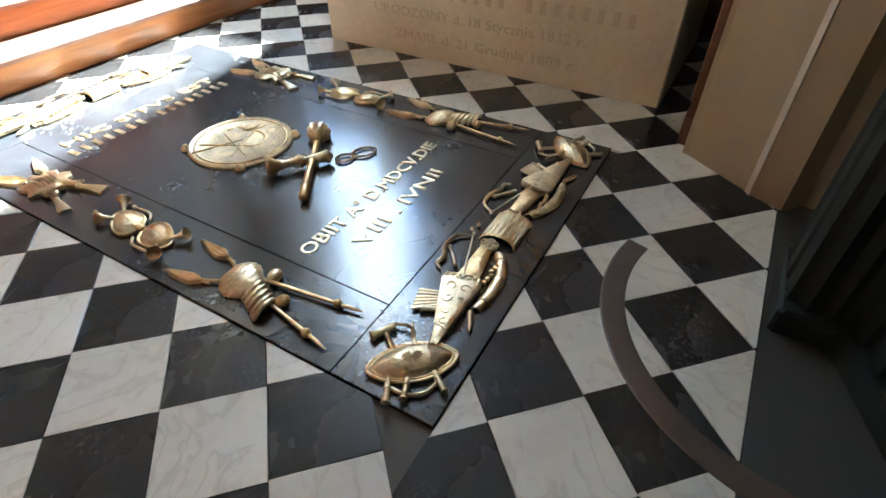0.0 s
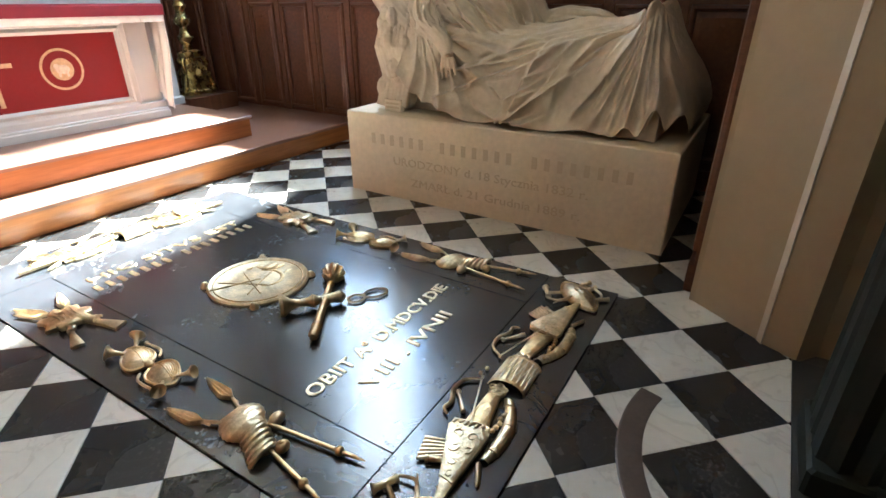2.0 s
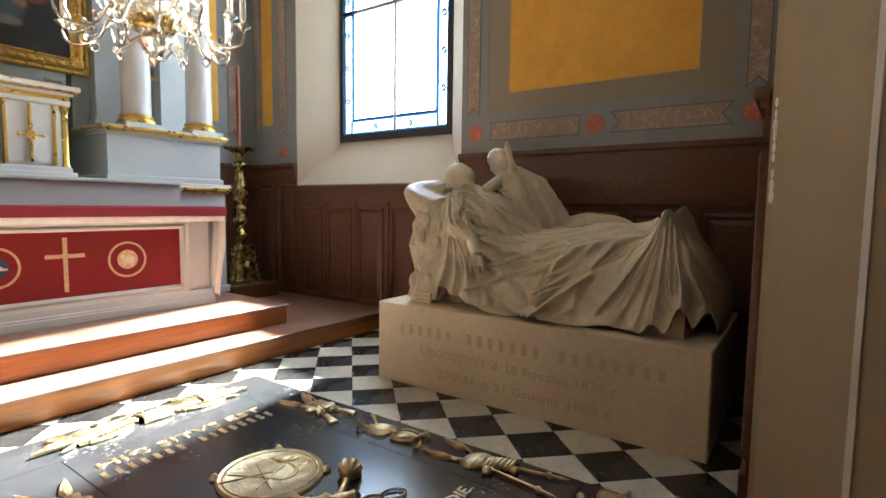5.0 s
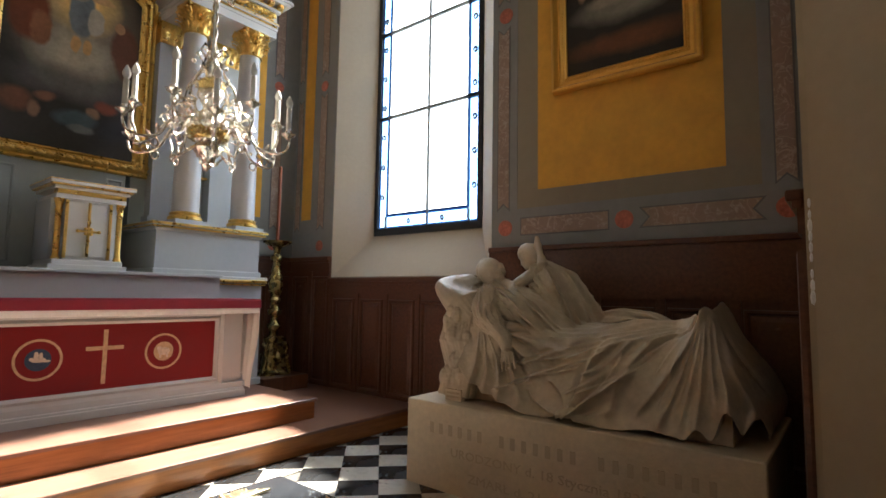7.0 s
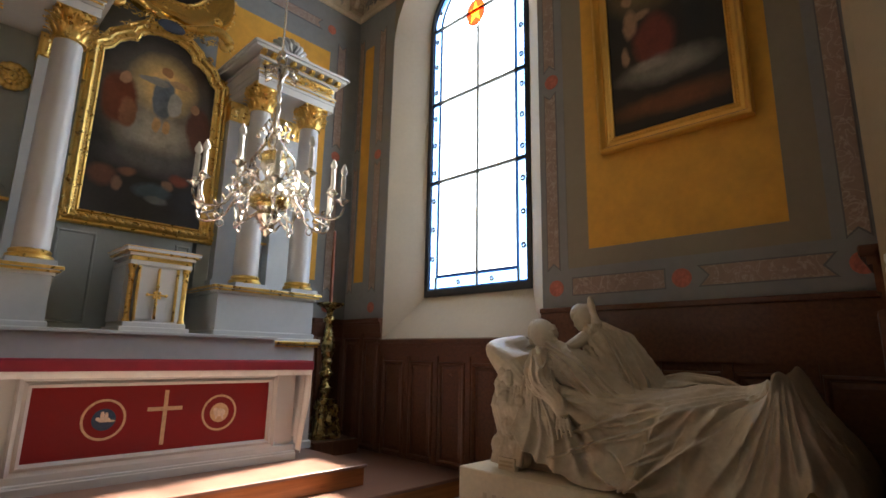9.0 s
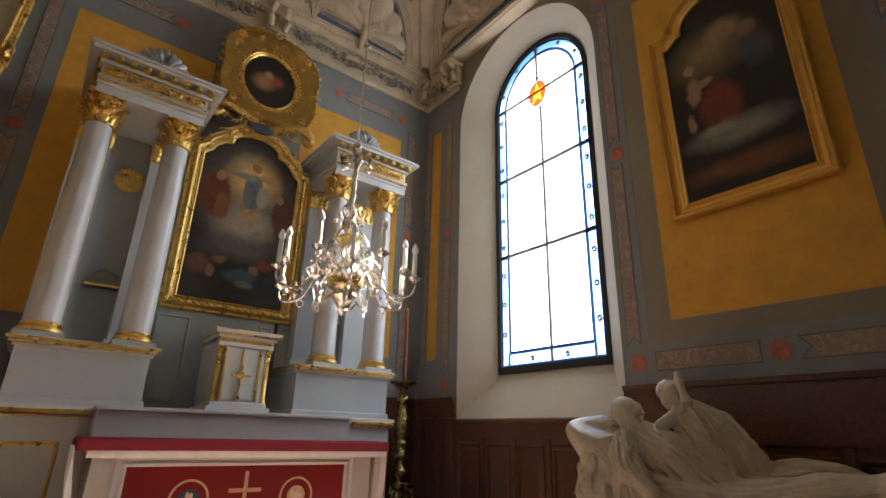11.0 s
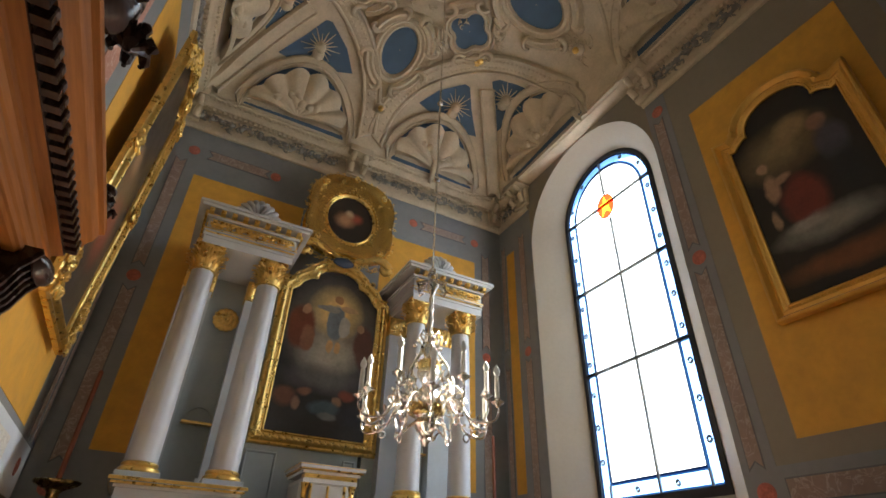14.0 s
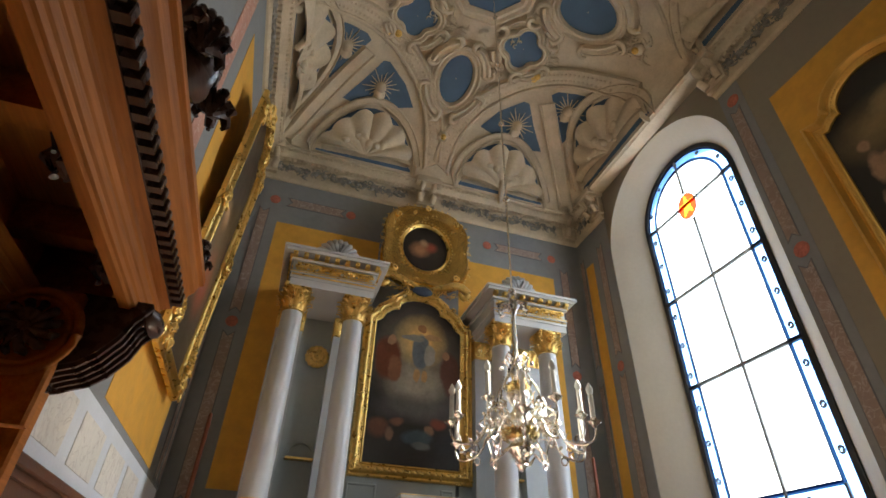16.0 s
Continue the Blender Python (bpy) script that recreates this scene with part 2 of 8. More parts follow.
# ---- building helpers ----
class Mesh:
    """Collects vertices and faces of one mesh."""

    def __init__(self):
        self.v, self.f = [], []

    def add(self, verts, faces):
        k = len(self.v)
        self.v += [tuple(p) for p in verts]
        self.f += [tuple(i + k for i in q) for q in faces]
        return self

    def box(self, x0, x1, y0, y1, z0, z1, c=0.0):
        """A block; c: its chamfered upright and top edges."""
        if not c:
            v = [(x, y, z) for z in (z0, z1) for y in (y0, y1) for x in (x0, x1)]
            return self.add(v, [(0, 2, 3, 1), (4, 5, 7, 6), (0, 1, 5, 4), (2, 6, 7, 3), (0, 4, 6, 2), (1, 3, 7, 5)])
        rings = []
        for z, s in ((z0, 0), (z1 - c, 0), (z1, c)):
            a, b, d, e = x0 + s, x1 - s, y0 + s, y1 - s
            rings.append([(a + c, d, z), (b - c, d, z), (b, d + c, z), (b, e - c, z), (b - c, e, z), (a + c, e, z), (a, e - c, z), (a, d + c, z)])
        return self.rings(rings, True, True, True)

    def rings(self, rings, closed=True, cap0=False, cap1=False):
        n = len(rings[0])
        f = []
        for i in range(len(rings) - 1):
            for j in range(n if closed else n - 1):
                a, b = i * n + j, i * n + (j + 1) % n
                f.append((a, b, b + n, a + n))
        if cap0:
            f.append(tuple(reversed(range(n))))
        if cap1:
            f.append(tuple(range((len(rings) - 1) * n, len(rings) * n)))
        return self.add([p for r in rings for p in r], f)

    def lathe(self, profile, c=(0, 0, 0), seg=20, sx=1.0, sy=1.0, flute=0.0, flutes=0):
        rs = []
        for r, z in profile:
            ring = []
            for k in range(seg):
                a = 2 * math.pi * k / seg
                q = r * (1 + flute * math.cos(flutes * a))
                ring.append((c[0] + q * sx * math.cos(a), c[1] + q * sy * math.sin(a), c[2] + z))
            rs.append(ring)
        return self.rings(rs, True, True, True)

    def ball(self, c, r, sx=1, sy=1, sz=1, seg=12, rings=8, turn=None):
        rs = []
        for i in range(1, rings):
            a = math.pi * i / rings
            rs.append([Vector((r * sx * math.sin(a) * math.cos(2 * math.pi * k / seg), r * sy * math.sin(a) * math.sin(2 * math.pi * k / seg),
                               -r * sz * math.cos(a))) for k in range(seg)])
        if turn is not None:
            rs = [[turn @ p for p in q] for q in rs]
        return self.rings([[(p.x + c[0], p.y + c[1], p.z + c[2]) for p in q] for q in rs], True, True, True)

    def tube(self, pts, r, seg=8, closed=False, flat=1.0):
        """A round bar along points; r may be a list; flat squeezes it."""
        pts = [Vector(p) for p in pts]
        n = len(pts)
        rad = r if isinstance(r, (list, tuple)) else [r] * n
        rs = []
        up = Vector((0, 0, 1))
        for i, p in enumerate(pts):
            a = pts[(i - 1) % n] if closed or i else p
            b = pts[(i + 1) % n] if closed or i < n - 1 else p
            d = (b - a).normalized()
            s = d.cross(up)
            if s.length < 1e-3:
                s = d.cross(Vector((0, 1, 0)))
            s.normalize()
            t = s.cross(d)
            rs.append([p + s * (rad[i] * math.cos(2 * math.pi * k / seg)) + t * (rad[i] * flat * math.sin(2 * math.pi * k / seg)) for k in range(seg)])
        if closed:
            rs.append(rs[0])
        return self.rings(rs, True, not closed, not closed)

    def sweep(self, profile, path, out, closed=False, up=(0, 0, 1)):
        """A moulding: profile points (outward, upward) carried along path corners; out gives each corner's outward way (with mitre length)."""
        rs = []
        u = Vector(up)
        for p, o in zip(path, out):
            rs.append([Vector(p) + Vector(o) * a + u * b for a, b in profile])
        if closed:
            rs.append(rs[0])
        return self.rings(rs, True, not closed, not closed)

    def plate(self, outline, z0, z1, bevel=0.0, dome=0.0):
        """A flat piece from an outline in x and y, with a bevelled upper edge and a domed top."""
        cx, cy = sum(p[0] for p in outline) / len(outline), sum(p[1] for p in outline) / len(outline)
        r0 = [(x, y, z0) for x, y in outline]
        r1 = [(x, y, z1 - bevel) for x, y in outline]
        k = 1 - bevel * 6
        r2 = [(cx + (x - cx) * 0.9, cy + (y - cy) * 0.9, z1) for x, y in outline] if bevel else []
        rs = [r0, r1] + ([r2] if r2 else [])
        if dome:
            rs += [[(cx + (x - cx) * 0.6, cy + (y - cy) * 0.6, z1 + dome * 0.7) for x, y in outline],
                   [(cx + (x - cx) * 0.2, cy + (y - cy) * 0.2, z1 + dome) for x, y in outline]]
        return self.rings(rs, True, True, True)

    def moved(self, m):
        self.v = [tuple(m @ Vector(p)) for p in self.v]
        return self

    def join(self, other, m=None):
        return self.add([m @ Vector(p) for p in other.v] if m else other.v, other.f)

    def data(self, name, mat, smooth=False):
        me = bpy.data.meshes.new(name)
        me.from_pydata(self.v, [], self.f)
        me.update()
        bm = bmesh.new()
        bm.from_mesh(me)
        bmesh.ops.recalc_face_normals(bm, faces=bm.faces)
        bm.to_mesh(me)
        bm.free()
        me.materials.append(mat)
        if smooth:
            me.shade_smooth()
            me.set_sharp_from_angle(angle=radians(smooth if smooth is not True else 40))
        return me


def part(name, mesh, mat, parent=None, label="", smooth=False, m=None):
    """Links a mesh as one object, under a thing or a part."""
    ob = new(name, mesh.data(name, mat, smooth) if isinstance(mesh, Mesh) else mesh)
    if parent is not None:
        ob.parent = parent
    if m is not None:
        ob.matrix_basis = m
    return tagged(ob, label) if label else ob


def thing(name, at=(0, 0, 0), label="", category="", group="", kind="", turn=0.0):
    ob = new(name)
    ob.empty_display_size = 0.1
    ob.matrix_basis = Matrix.Translation(at) @ Matrix.Rotation(turn, 4, "Z")
    return tagged(ob, label, category, group, kind)


def structure(name, mesh, mat, label, smooth=False):
    return tagged(part(name, mesh, mat, None, label, smooth), label, "", "", "structure")


# ---- the chapel: plan in metres ----
XE, XW, YN, YS = 4.5, -1.05, 6.4, 0.15      # inner faces of the walls
WY, WHW = 4.2, 1.29                         # the window recess: its middle and half width
SPRING, RECESS_Z = 6.08, 1.65
PANE_X, PHW, PSPRING, PANE_Z = 4.92, 0.885, 6.27, 2.23
TOP = 9.0
STEP1, STEP2 = 0.195, 0.39
AX = 1.58                                   # the altar's middle

# floor bed, under the tiles
bed = Mesh().box(XW - 0.4, XE + 0.8, -6.0, YN + 0.4, -0.30, -0.012)
floor = structure("floor", bed, M_JOINT, "mortar bed of the chequered black and white marble floor")

# walls
structure("wall_north", Mesh().box(XW - 0.4, XE + 0.8, YN, YN + 0.4, -0.012, TOP), M_BLUEGREY, "blue-grey painted plaster wall behind the altar")
structure("wall_west", Mesh().box(XW - 0.4, XW, -0.5, YN, -0.012, TOP), M_BLUEGREY, "blue-grey painted plaster wall with ochre panel")


def niche_loop(x, half, z0, spring, mid, n=24):
    """Outline of an arched opening, from its sill's south end round to the north end."""
    return [(x, mid - half, z0)] + [(x, mid + half * -math.cos(math.pi * i / n), spring + half * math.sin(math.pi * i / n)) for i in range(n + 1)] + [(x, mid + half, z0)]


def east_wall():
    m = Mesh()
    inner = niche_loop(XE, WHW, RECESS_Z, SPRING, WY)
    pane = niche_loop(PANE_X, PHW, PANE_Z, PSPRING, WY)
    outer = niche_loop(XE + 0.75, PHW + 0.12, PANE_Z - 0.1, PSPRING, WY)
    for loop, x, flip in ((inner, XE, 1), (outer, XE + 0.75, -1)):
        y0, y1 = loop[0][1], loop[-1][1]
        z0 = loop[0][2]
        m.add([(x, YS - 0.5, -0.012), (x, y0, -0.012), (x, y0, TOP), (x, YS - 0.5, TOP)], [(0, 1, 2, 3)])
        m.add([(x, y1, -0.012), (x, YN, -0.012), (x, YN, TOP), (x, y1, TOP)], [(0, 1, 2, 3)])
        m.add([(x, y0, -0.012), (x, y1, -0.012), (x, y1, z0), (x, y0, z0)], [(0, 1, 2, 3)])
        for a, b in zip(loop[1:-2], loop[2:-1]):
            m.add([a, b, (x, b[1], TOP), (x, a[1], TOP)], [(0, 1, 2, 3)])
    return m, inner, pane, outer


em, e_inner, e_pane, e_outer = east_wall()
structure("wall_east", em, M_TAUPE, "taupe painted plaster wall with painted borders")
reveal = Mesh().rings([e_inner, [((a[0] + b[0]) / 2, a[1] * 0.45 + b[1] * 0.55, a[2] * 0.5 + b[2] * 0.5) for a, b in zip(e_inner, e_pane)], e_pane, e_outer], True)
structure("window_reveal", reveal, M_PLASTER, "cream plastered splayed reveal of the arched window", 50)

# south side: a thick pier on the east and a plain one on the west, an arch between
PIER = [(XE, 0.10), (2.60, 0.10), (2.594, 0.077), (2.383, -0.222), (2.36, -0.24), (2.30, -0.37), (2.40, -0.45), (2.40, -1.1), (XE, -1.1)]
m = Mesh().rings([[(x, y, z) for x, y in PIER] for z in (-0.012, 5.6)], True, True, True)
structure("pier_east", m, M_PIER, "beige painted pier of the chapel's entrance")
m = Mesh().rings([[(x, y, z) for x, y in [(2.383, -0.215), (2.395, -0.232), (2.37, -0.247), (2.352, -0.235)]] for z in (0.0, 5.6)], True, True, True)
structure("pier_bead", m, M_PLASTER, "cream corner bead of the pier")
structure("pier_west", Mesh().box(XW - 0.4, XW + 0.02, -1.1, -0.5, -0.012, 5.6), M_PIER, "beige painted pier of the chapel's entrance")
m = Mesh()
arch_pts = [((XW + 2.4) / 2 + (2.4 - XW) / 2 * -math.cos(math.pi * i / 20), 5.6 + 1.3 * math.sin(math.pi * i / 20)) for i in range(21)]
for y in (-1.1, YS):
    for a, b in zip(arch_pts, arch_pts[1:]):
        m.add([(a[0], y, a[1]), (b[0], y, b[1]), (b[0], y, TOP), (a[0], y, TOP)], [(0, 1, 2, 3)])
    m.add([(2.4, y, 5.6), (XE, y, 5.6), (XE, y, TOP), (2.4, y, TOP)], [(0, 1, 2, 3)])
m.rings([[(x, -1.1, z) for x, z in arch_pts], [(x, YS, z) for x, z in arch_pts]], False)
structure("wall_south", m, M_TAUPE, "plain plaster wall over the entrance arch")
# the nave beyond, plain
structure("nave_wall", Mesh().box(-5.5, 8.5, -6.3, -6.0, -0.3, 7.0), M_PLASTER, "plain plaster wall of the nave")
structure("nave_wall_east", Mesh().box(8.5, 8.8, -6.3, -1.1, -0.3, 7.2), M_PLASTER, "plain plaster wall of the nave")
structure("nave_wall_west", Mesh().box(-5.8, -5.5, -6.3, -1.1, -0.3, 7.2), M_PLASTER, "plain plaster wall of the nave")
structure("nave_wall_north", Mesh().box(-5.5, XW - 0.4, -1.1, -0.8, -0.3, 7.2).box(XE, 8.5, -1.1, -0.8, -0.3, 7.2), M_PLASTER, "plain plaster wall of the nave")
structure("nave_ceiling", Mesh().box(-5.5, 8.5, -6.3, -1.1, 7.0, 7.2), M_PLASTER, "plain plaster ceiling of the nave")

# broken plaster along the edge of the pier, above the panelling
m = Mesh()
rng = random.Random(8)
for k in range(9):
    z = 1.45 + 0.05 * k + 0.02 * rng.random()
    w = 0.012 + 0.012 * rng.random()
    m.rings([[(2.602 + 0.004 * math.cos(a) - 0.004, 0.085 + w * 0.5 * math.cos(a), z + w * 1.6 * math.sin(a)) for a in [2 * math.pi * q / 7 for q in range(7)]], [(2.590, 0.082 + w * 0.3 * math.cos(a), z + w * math.sin(a)) for a in [2 * math.pi * q / 7 for q in range(7)]]], True, True, True)
structure("plaster_chips", m, M_LINEN, "white broken plaster along the pier's edge")

# threshold stone at the entrance
structure("threshold", Mesh().box(XW, 2.3, -1.1, -0.358, -0.012, 0.001), M_THRESHOLD, "worn dark grey threshold stone")
structure("nave_floor", Mesh().box(-5.5, 8.5, -6.0, -1.104, -0.012, -0.001), M_THRESHOLD, "grey stone floor of the nave")

# vault
VX0, VX1, VY0, VY1, VZ, VH = XW + 0.22, XE - 0.26, YS + 0.22, YN - 0.26, 7.44, 1.30
VCX, VCY, VHX, VHY = (VX0 + VX1) / 2, (VY0 + VY1) / 2, (VX1 - VX0) / 2, (VY1 - VY0) / 2


def vault_z(x, y):
    u, v = min(1, abs(x - VCX) / VHX), min(1, abs(y - VCY) / VHY)
    return VZ + VH * (max(0, 1 - u ** 2.6) * max(0, 1 - v ** 2.6)) ** 0.5


N = 40
grid = [[(VX0 + 2 * VHX * i / N, VY0 + 2 * VHY * j / N) for i in range(N + 1)] for j in range(N + 1)]
m = Mesh().rings([[(x, y, vault_z(x, y)) for x, y in row] for row in grid], False)
m.box(XW - 0.4, XE + 0.8, -1.1, YN + 0.4, TOP, TOP + 0.2)
tagged(part("ceiling", m, M_STUCCO, None, "", 60), "cream stucco vault with blue painted fields", "", "", "structure")

# the altar platform: two wooden steps
m = Mesh().box(XW, XE, 3.845, YN, 0.0, STEP1 - 0.03)
structure("altar_step_lower", m, M_STEP_WOOD, "varnished brown wooden riser of the lower altar step")
structure("altar_step_lower_tread", Mesh().box(XW, XE, 3.82, YN, STEP1 - 0.03, STEP1, 0.006), M_STEP_TOP, "red-brown boarded tread of the lower altar step")
m = Mesh().box(XW, 3.30, 4.215, YN, STEP1, STEP2 - 0.03)
structure("altar_step_upper", m, M_STEP_WOOD, "varnished orange-brown riser of the upper altar step")
structure("altar_step_upper_tread", Mesh().box(XW, 3.32, 4.19, YN, STEP2 - 0.03, STEP2, 0.006), M_STEP_TOP, "red-brown boarded tread of the upper altar step")



# ---- the floor's marble tiles, laid diagonally ----
SLAB = (0.655, 2.455, 0.419, 3.53)
R2 = math.sqrt(0.5)


def clip(poly, a, b, c):
    """Keeps the part of a polygon where a*x + b*y <= c."""
    out = []
    for p, q in zip(poly, poly[1:] + poly[:1]):
        dp, dq = a * p[0] + b * p[1] - c, a * q[0] + b * q[1] - c
        if dp <= 0:
            out.append(p)
        if dp * dq < 0:
            t = dp / (dp - dq)
            out.append((p[0] + t * (q[0] - p[0]), p[1] + t * (q[1] - p[1])))
    return out


def tile_mesh(poly, mat, drop):
    cx, cy = sum(p[0] for p in poly) / len(poly), sum(p[1] for p in poly) / len(poly)
    m = Mesh()
    rs = []
    for z, s in ((-0.012, 0.0), (-0.002 - drop, 0.0), (-drop, 0.0022)):
        rs.append([(x - cx - s * math.copysign(1, x - cx), y - cy - s * math.copysign(1, y - cy), z) for x, y in poly])
    return m.rings(rs, True, False, True).data("tile", mat), (cx, cy)


def lay_tiles():
    rng = random.Random(5)
    whole = {}
    rest = {0: Mesh(), 1: Mesh()}
    cells = []
    for i in range(-12, 30):
        for j in range(-30, 30):
            u0, v0 = 0.1223 + 0.30723 * i + 0.00577 * j, 0.0179 + 0.3091 * j - 0.00085 * i
            TS = 0.3095
            g = 0.0012
            quad = [(u0 + g, v0 + g), (u0 + TS - g, v0 + g), (u0 + TS - g, v0 + TS - g), (u0 + g, v0 + TS - g)]
            poly = [((u + v) * R2, (u - v) * R2) for u, v in quad]
            for a, b, c in ((-1, 0, -XW), (1, 0, XE), (0, -1, 0.356), (0, 1, 3.84)):
                poly = clip(poly, a, b, c) if poly else poly
            if len(poly) < 3:
                continue
            inside = [p for p in poly if SLAB[0] - 0.001 < p[0] < SLAB[1] + 0.001 and SLAB[2] - 0.001 < p[1] < SLAB[3] + 0.001]
            if len(inside) == len(poly):
                continue
            pieces = [poly]
            cx, cy = sum(p[0] for p in poly) / len(poly), sum(p[1] for p in poly) / len(poly)
            # cut the tiles that meet the slab's sides
            sides = ((1, 0, SLAB[0] - 0.002), (-1, 0, -SLAB[1] - 0.002), (0, 1, SLAB[2] - 0.002), (0, -1, -SLAB[3] - 0.002))
            spans = max(p[0] for p in poly) > SLAB[0] and min(p[0] for p in poly) < SLAB[1] and max(p[1] for p in poly) > SLAB[2] and min(p[1] for p in poly) < SLAB[3]
            if spans:
                best = max((clip(poly, *s) for s in sides), key=lambda q: abs(sum(a[0] * b[1] - a[1] * b[0] for a, b in zip(q, q[1:] + q[:1]))) if len(q) > 2 else 0)
                pieces = [best] if len(best) > 2 else []
            for q in pieces:
                cells.append((math.hypot(cx - 1.2, cy - 1.0), (i + j) % 2, q))
    cells.sort(key=lambda c: c[0])
    for n, (d, parity, q) in enumerate(cells):
        dark = parity == 1
        mat = M_BLACK_TILE if dark else M_WHITE_TILE
        if n < 300:
            me, c = tile_mesh(q, mat, rng.random() * 0.0012)
            part("tile", me, mat, floor, m=Matrix.Translation((c[0], c[1], 0)))
        else:
            rest[0 if dark else 1].rings([[(x, y, z) for x, y in q] for z in (-0.012, -0.001)], True, False, True)
    for k, mat in ((0, M_BLACK_TILE), (1, M_WHITE_TILE)):
        if rest[k].v:
            tagged(part("far_tiles", rest[k], mat, floor), "", "", "", "stuff")


lay_tiles()

# gate track let into the floor, a quarter ring of worn iron
m = Mesh()
ring = []
for k in range(33):
    a = radians(74 + (196 - 74) * k / 32)
    ring.append([(1.58 + r * math.cos(a), -0.53 + r * math.sin(a), z) for r, z in ((0.625, -0.01), (0.625, 0.002), (0.631, 0.004), (0.706, 0.004), (0.712, 0.002), (0.712, -0.01))])
m.rings(ring, True, True, True)
tagged(part("gate_track", m, M_TRACK), "worn brown iron gate track let into the marble floor", "floor track")

# ---- the tomb slab: five polished stones, letters and bronze trophies ----
slab = thing("tomb_slab", (0, 0, 0), "polished black stone tomb slab let into the chequered floor", "tomb slab")
SX0, SX1, SY0, SY1 = SLAB
IX0, IX1, IY0, IY1 = 0.985, 2.125, 0.797, 3.15
for x0, x1, y0, y1 in ((IX0, IX1, IY0, IY1), (SX0, IX0, IY0, IY1), (IX1, SX1, IY0, IY1), (SX0, SX1, SY0, IY0), (SX0, SX1, IY1, SY1)):
    g = 0.0018
    part("stone", Mesh().box(x0 + g, x1 - g, y0 + g, y1 - g, -0.012, 0.008, 0.0015), M_SLAB, slab)


def words(name, body, size, mat, parent, m, depth=0.004, align="LEFT", width=None):
    """Lettering in the built-in font, as a mesh; width stretches or squeezes the line."""
    cu = bpy.data.curves.new(name, "FONT")
    cu.body, cu.size, cu.extrude, cu.bevel_depth, cu.align_x, cu.resolution_u = body, size, depth, depth * 0.35, align, 2
    cu.bevel_resolution = 0
    tmp = bpy.data.objects.new(name, cu)
    scene.collection.objects.link(tmp)
    bpy.context.view_layer.update()
    me = bpy.data.meshes.new_from_object(tmp.evaluated_get(bpy.context.evaluated_depsgraph_get()))
    bpy.data.objects.remove(tmp)
    xs = [v.co.x for v in me.vertices]
    if width:
        k = width / (max(xs) - min(xs))
        for v in me.vertices:
            v.co.x *= k
    me.materials.clear()
    me.materials.append(mat)
    return part(name, me, mat, parent, m=m)


def bars(lengths, height, gap, depth, mat, parent, m, total):
    """A line of writing as plain upright bars, one for each letter, with a gap between words."""
    k = total / (sum(lengths) + gap * (len(lengths) - 1))
    x = 0
    for w in lengths:
        for i in range(w):
            part("lettering_bar", Mesh().box(x + (i + 0.2) * k, x + (i + 0.62) * k, 0, height, 0, depth, 0.001), mat, parent, m=m)
        x += (w + gap) * k


def lay(x, y, z=0.008, turn=0.0):
    return Matrix.Translation((x, y, z)) @ Matrix.Rotation(radians(turn), 4, "Z")


words("lettering", "HIC SITVS EST", 0.10, M_BRONZE, slab, lay(1.06, 2.885), width=0.98)
bars((7, 8), 0.072, 1.0, 0.005, M_BRONZE, slab, lay(1.03, 2.76), 1.04)
words("lettering", "OBIIT A° D.MDCV.DIE", 0.098, M_BRONZE, slab, lay(1.04, 1.215), width=1.0)
words("lettering", "VIII . IVNII", 0.096, M_BRONZE, slab, lay(1.20, 1.06), width=0.63)


def curve3(pts, n=5):
    """A smooth line through points."""
    out = []
    for i in range(len(pts) - 1):
        a, b = Vector(pts[i]), Vector(pts[i + 1])
        p, q = Vector(pts[max(0, i - 1)]), Vector(pts[min(len(pts) - 1, i + 2)])
        for k in range(n):
            t = k / n
            out.append(0.5 * ((2 * a) + (b - p) * t + (2 * p - 5 * a + 4 * b - q) * t * t + (3 * a - p - 3 * b + q) * t ** 3))
    return out + [Vector(pts[-1])]


# bronze pieces, modelled flat with x across and y along, then laid down
def rod(m, a, b, r, z=0.018, knob=0.0, tip=0.0):
    m.tube([(a[0], a[1], z), (b[0], b[1], z)], r, 8)
    d = Vector((b[0] - a[0], b[1] - a[1])).normalized()
    if knob:
        p = Vector(b) - d * knob * 3.2
        m.ball((p.x, p.y, z), knob, 1, 1, 1, 10, 7)
    if tip:
        e = Vector(b) + d * tip
        m.tube([(b[0], b[1], z), (e.x, e.y, z)], [r * 0.9, r * 0.25], 8)


def barrel(m, a, b, r0, r1, z=0.02):
    """A gun barrel with rings."""
    a, b = Vector((a[0], a[1], z)), Vector((b[0], b[1], z))
    ts = (0, 0.02, 0.05, 0.06, 0.4, 0.42, 0.46, 0.48, 0.9, 0.93, 1.0)
    ks = (1.25, 1.3, 1.25, 1.0, 0.95, 1.15, 1.15, 0.92, 0.85, 1.15, 1.15)
    m.tube([a.lerp(b, t) for t in ts], [(r0 + (r1 - r0) * t) * k for t, k in zip(ts, ks)], 10)


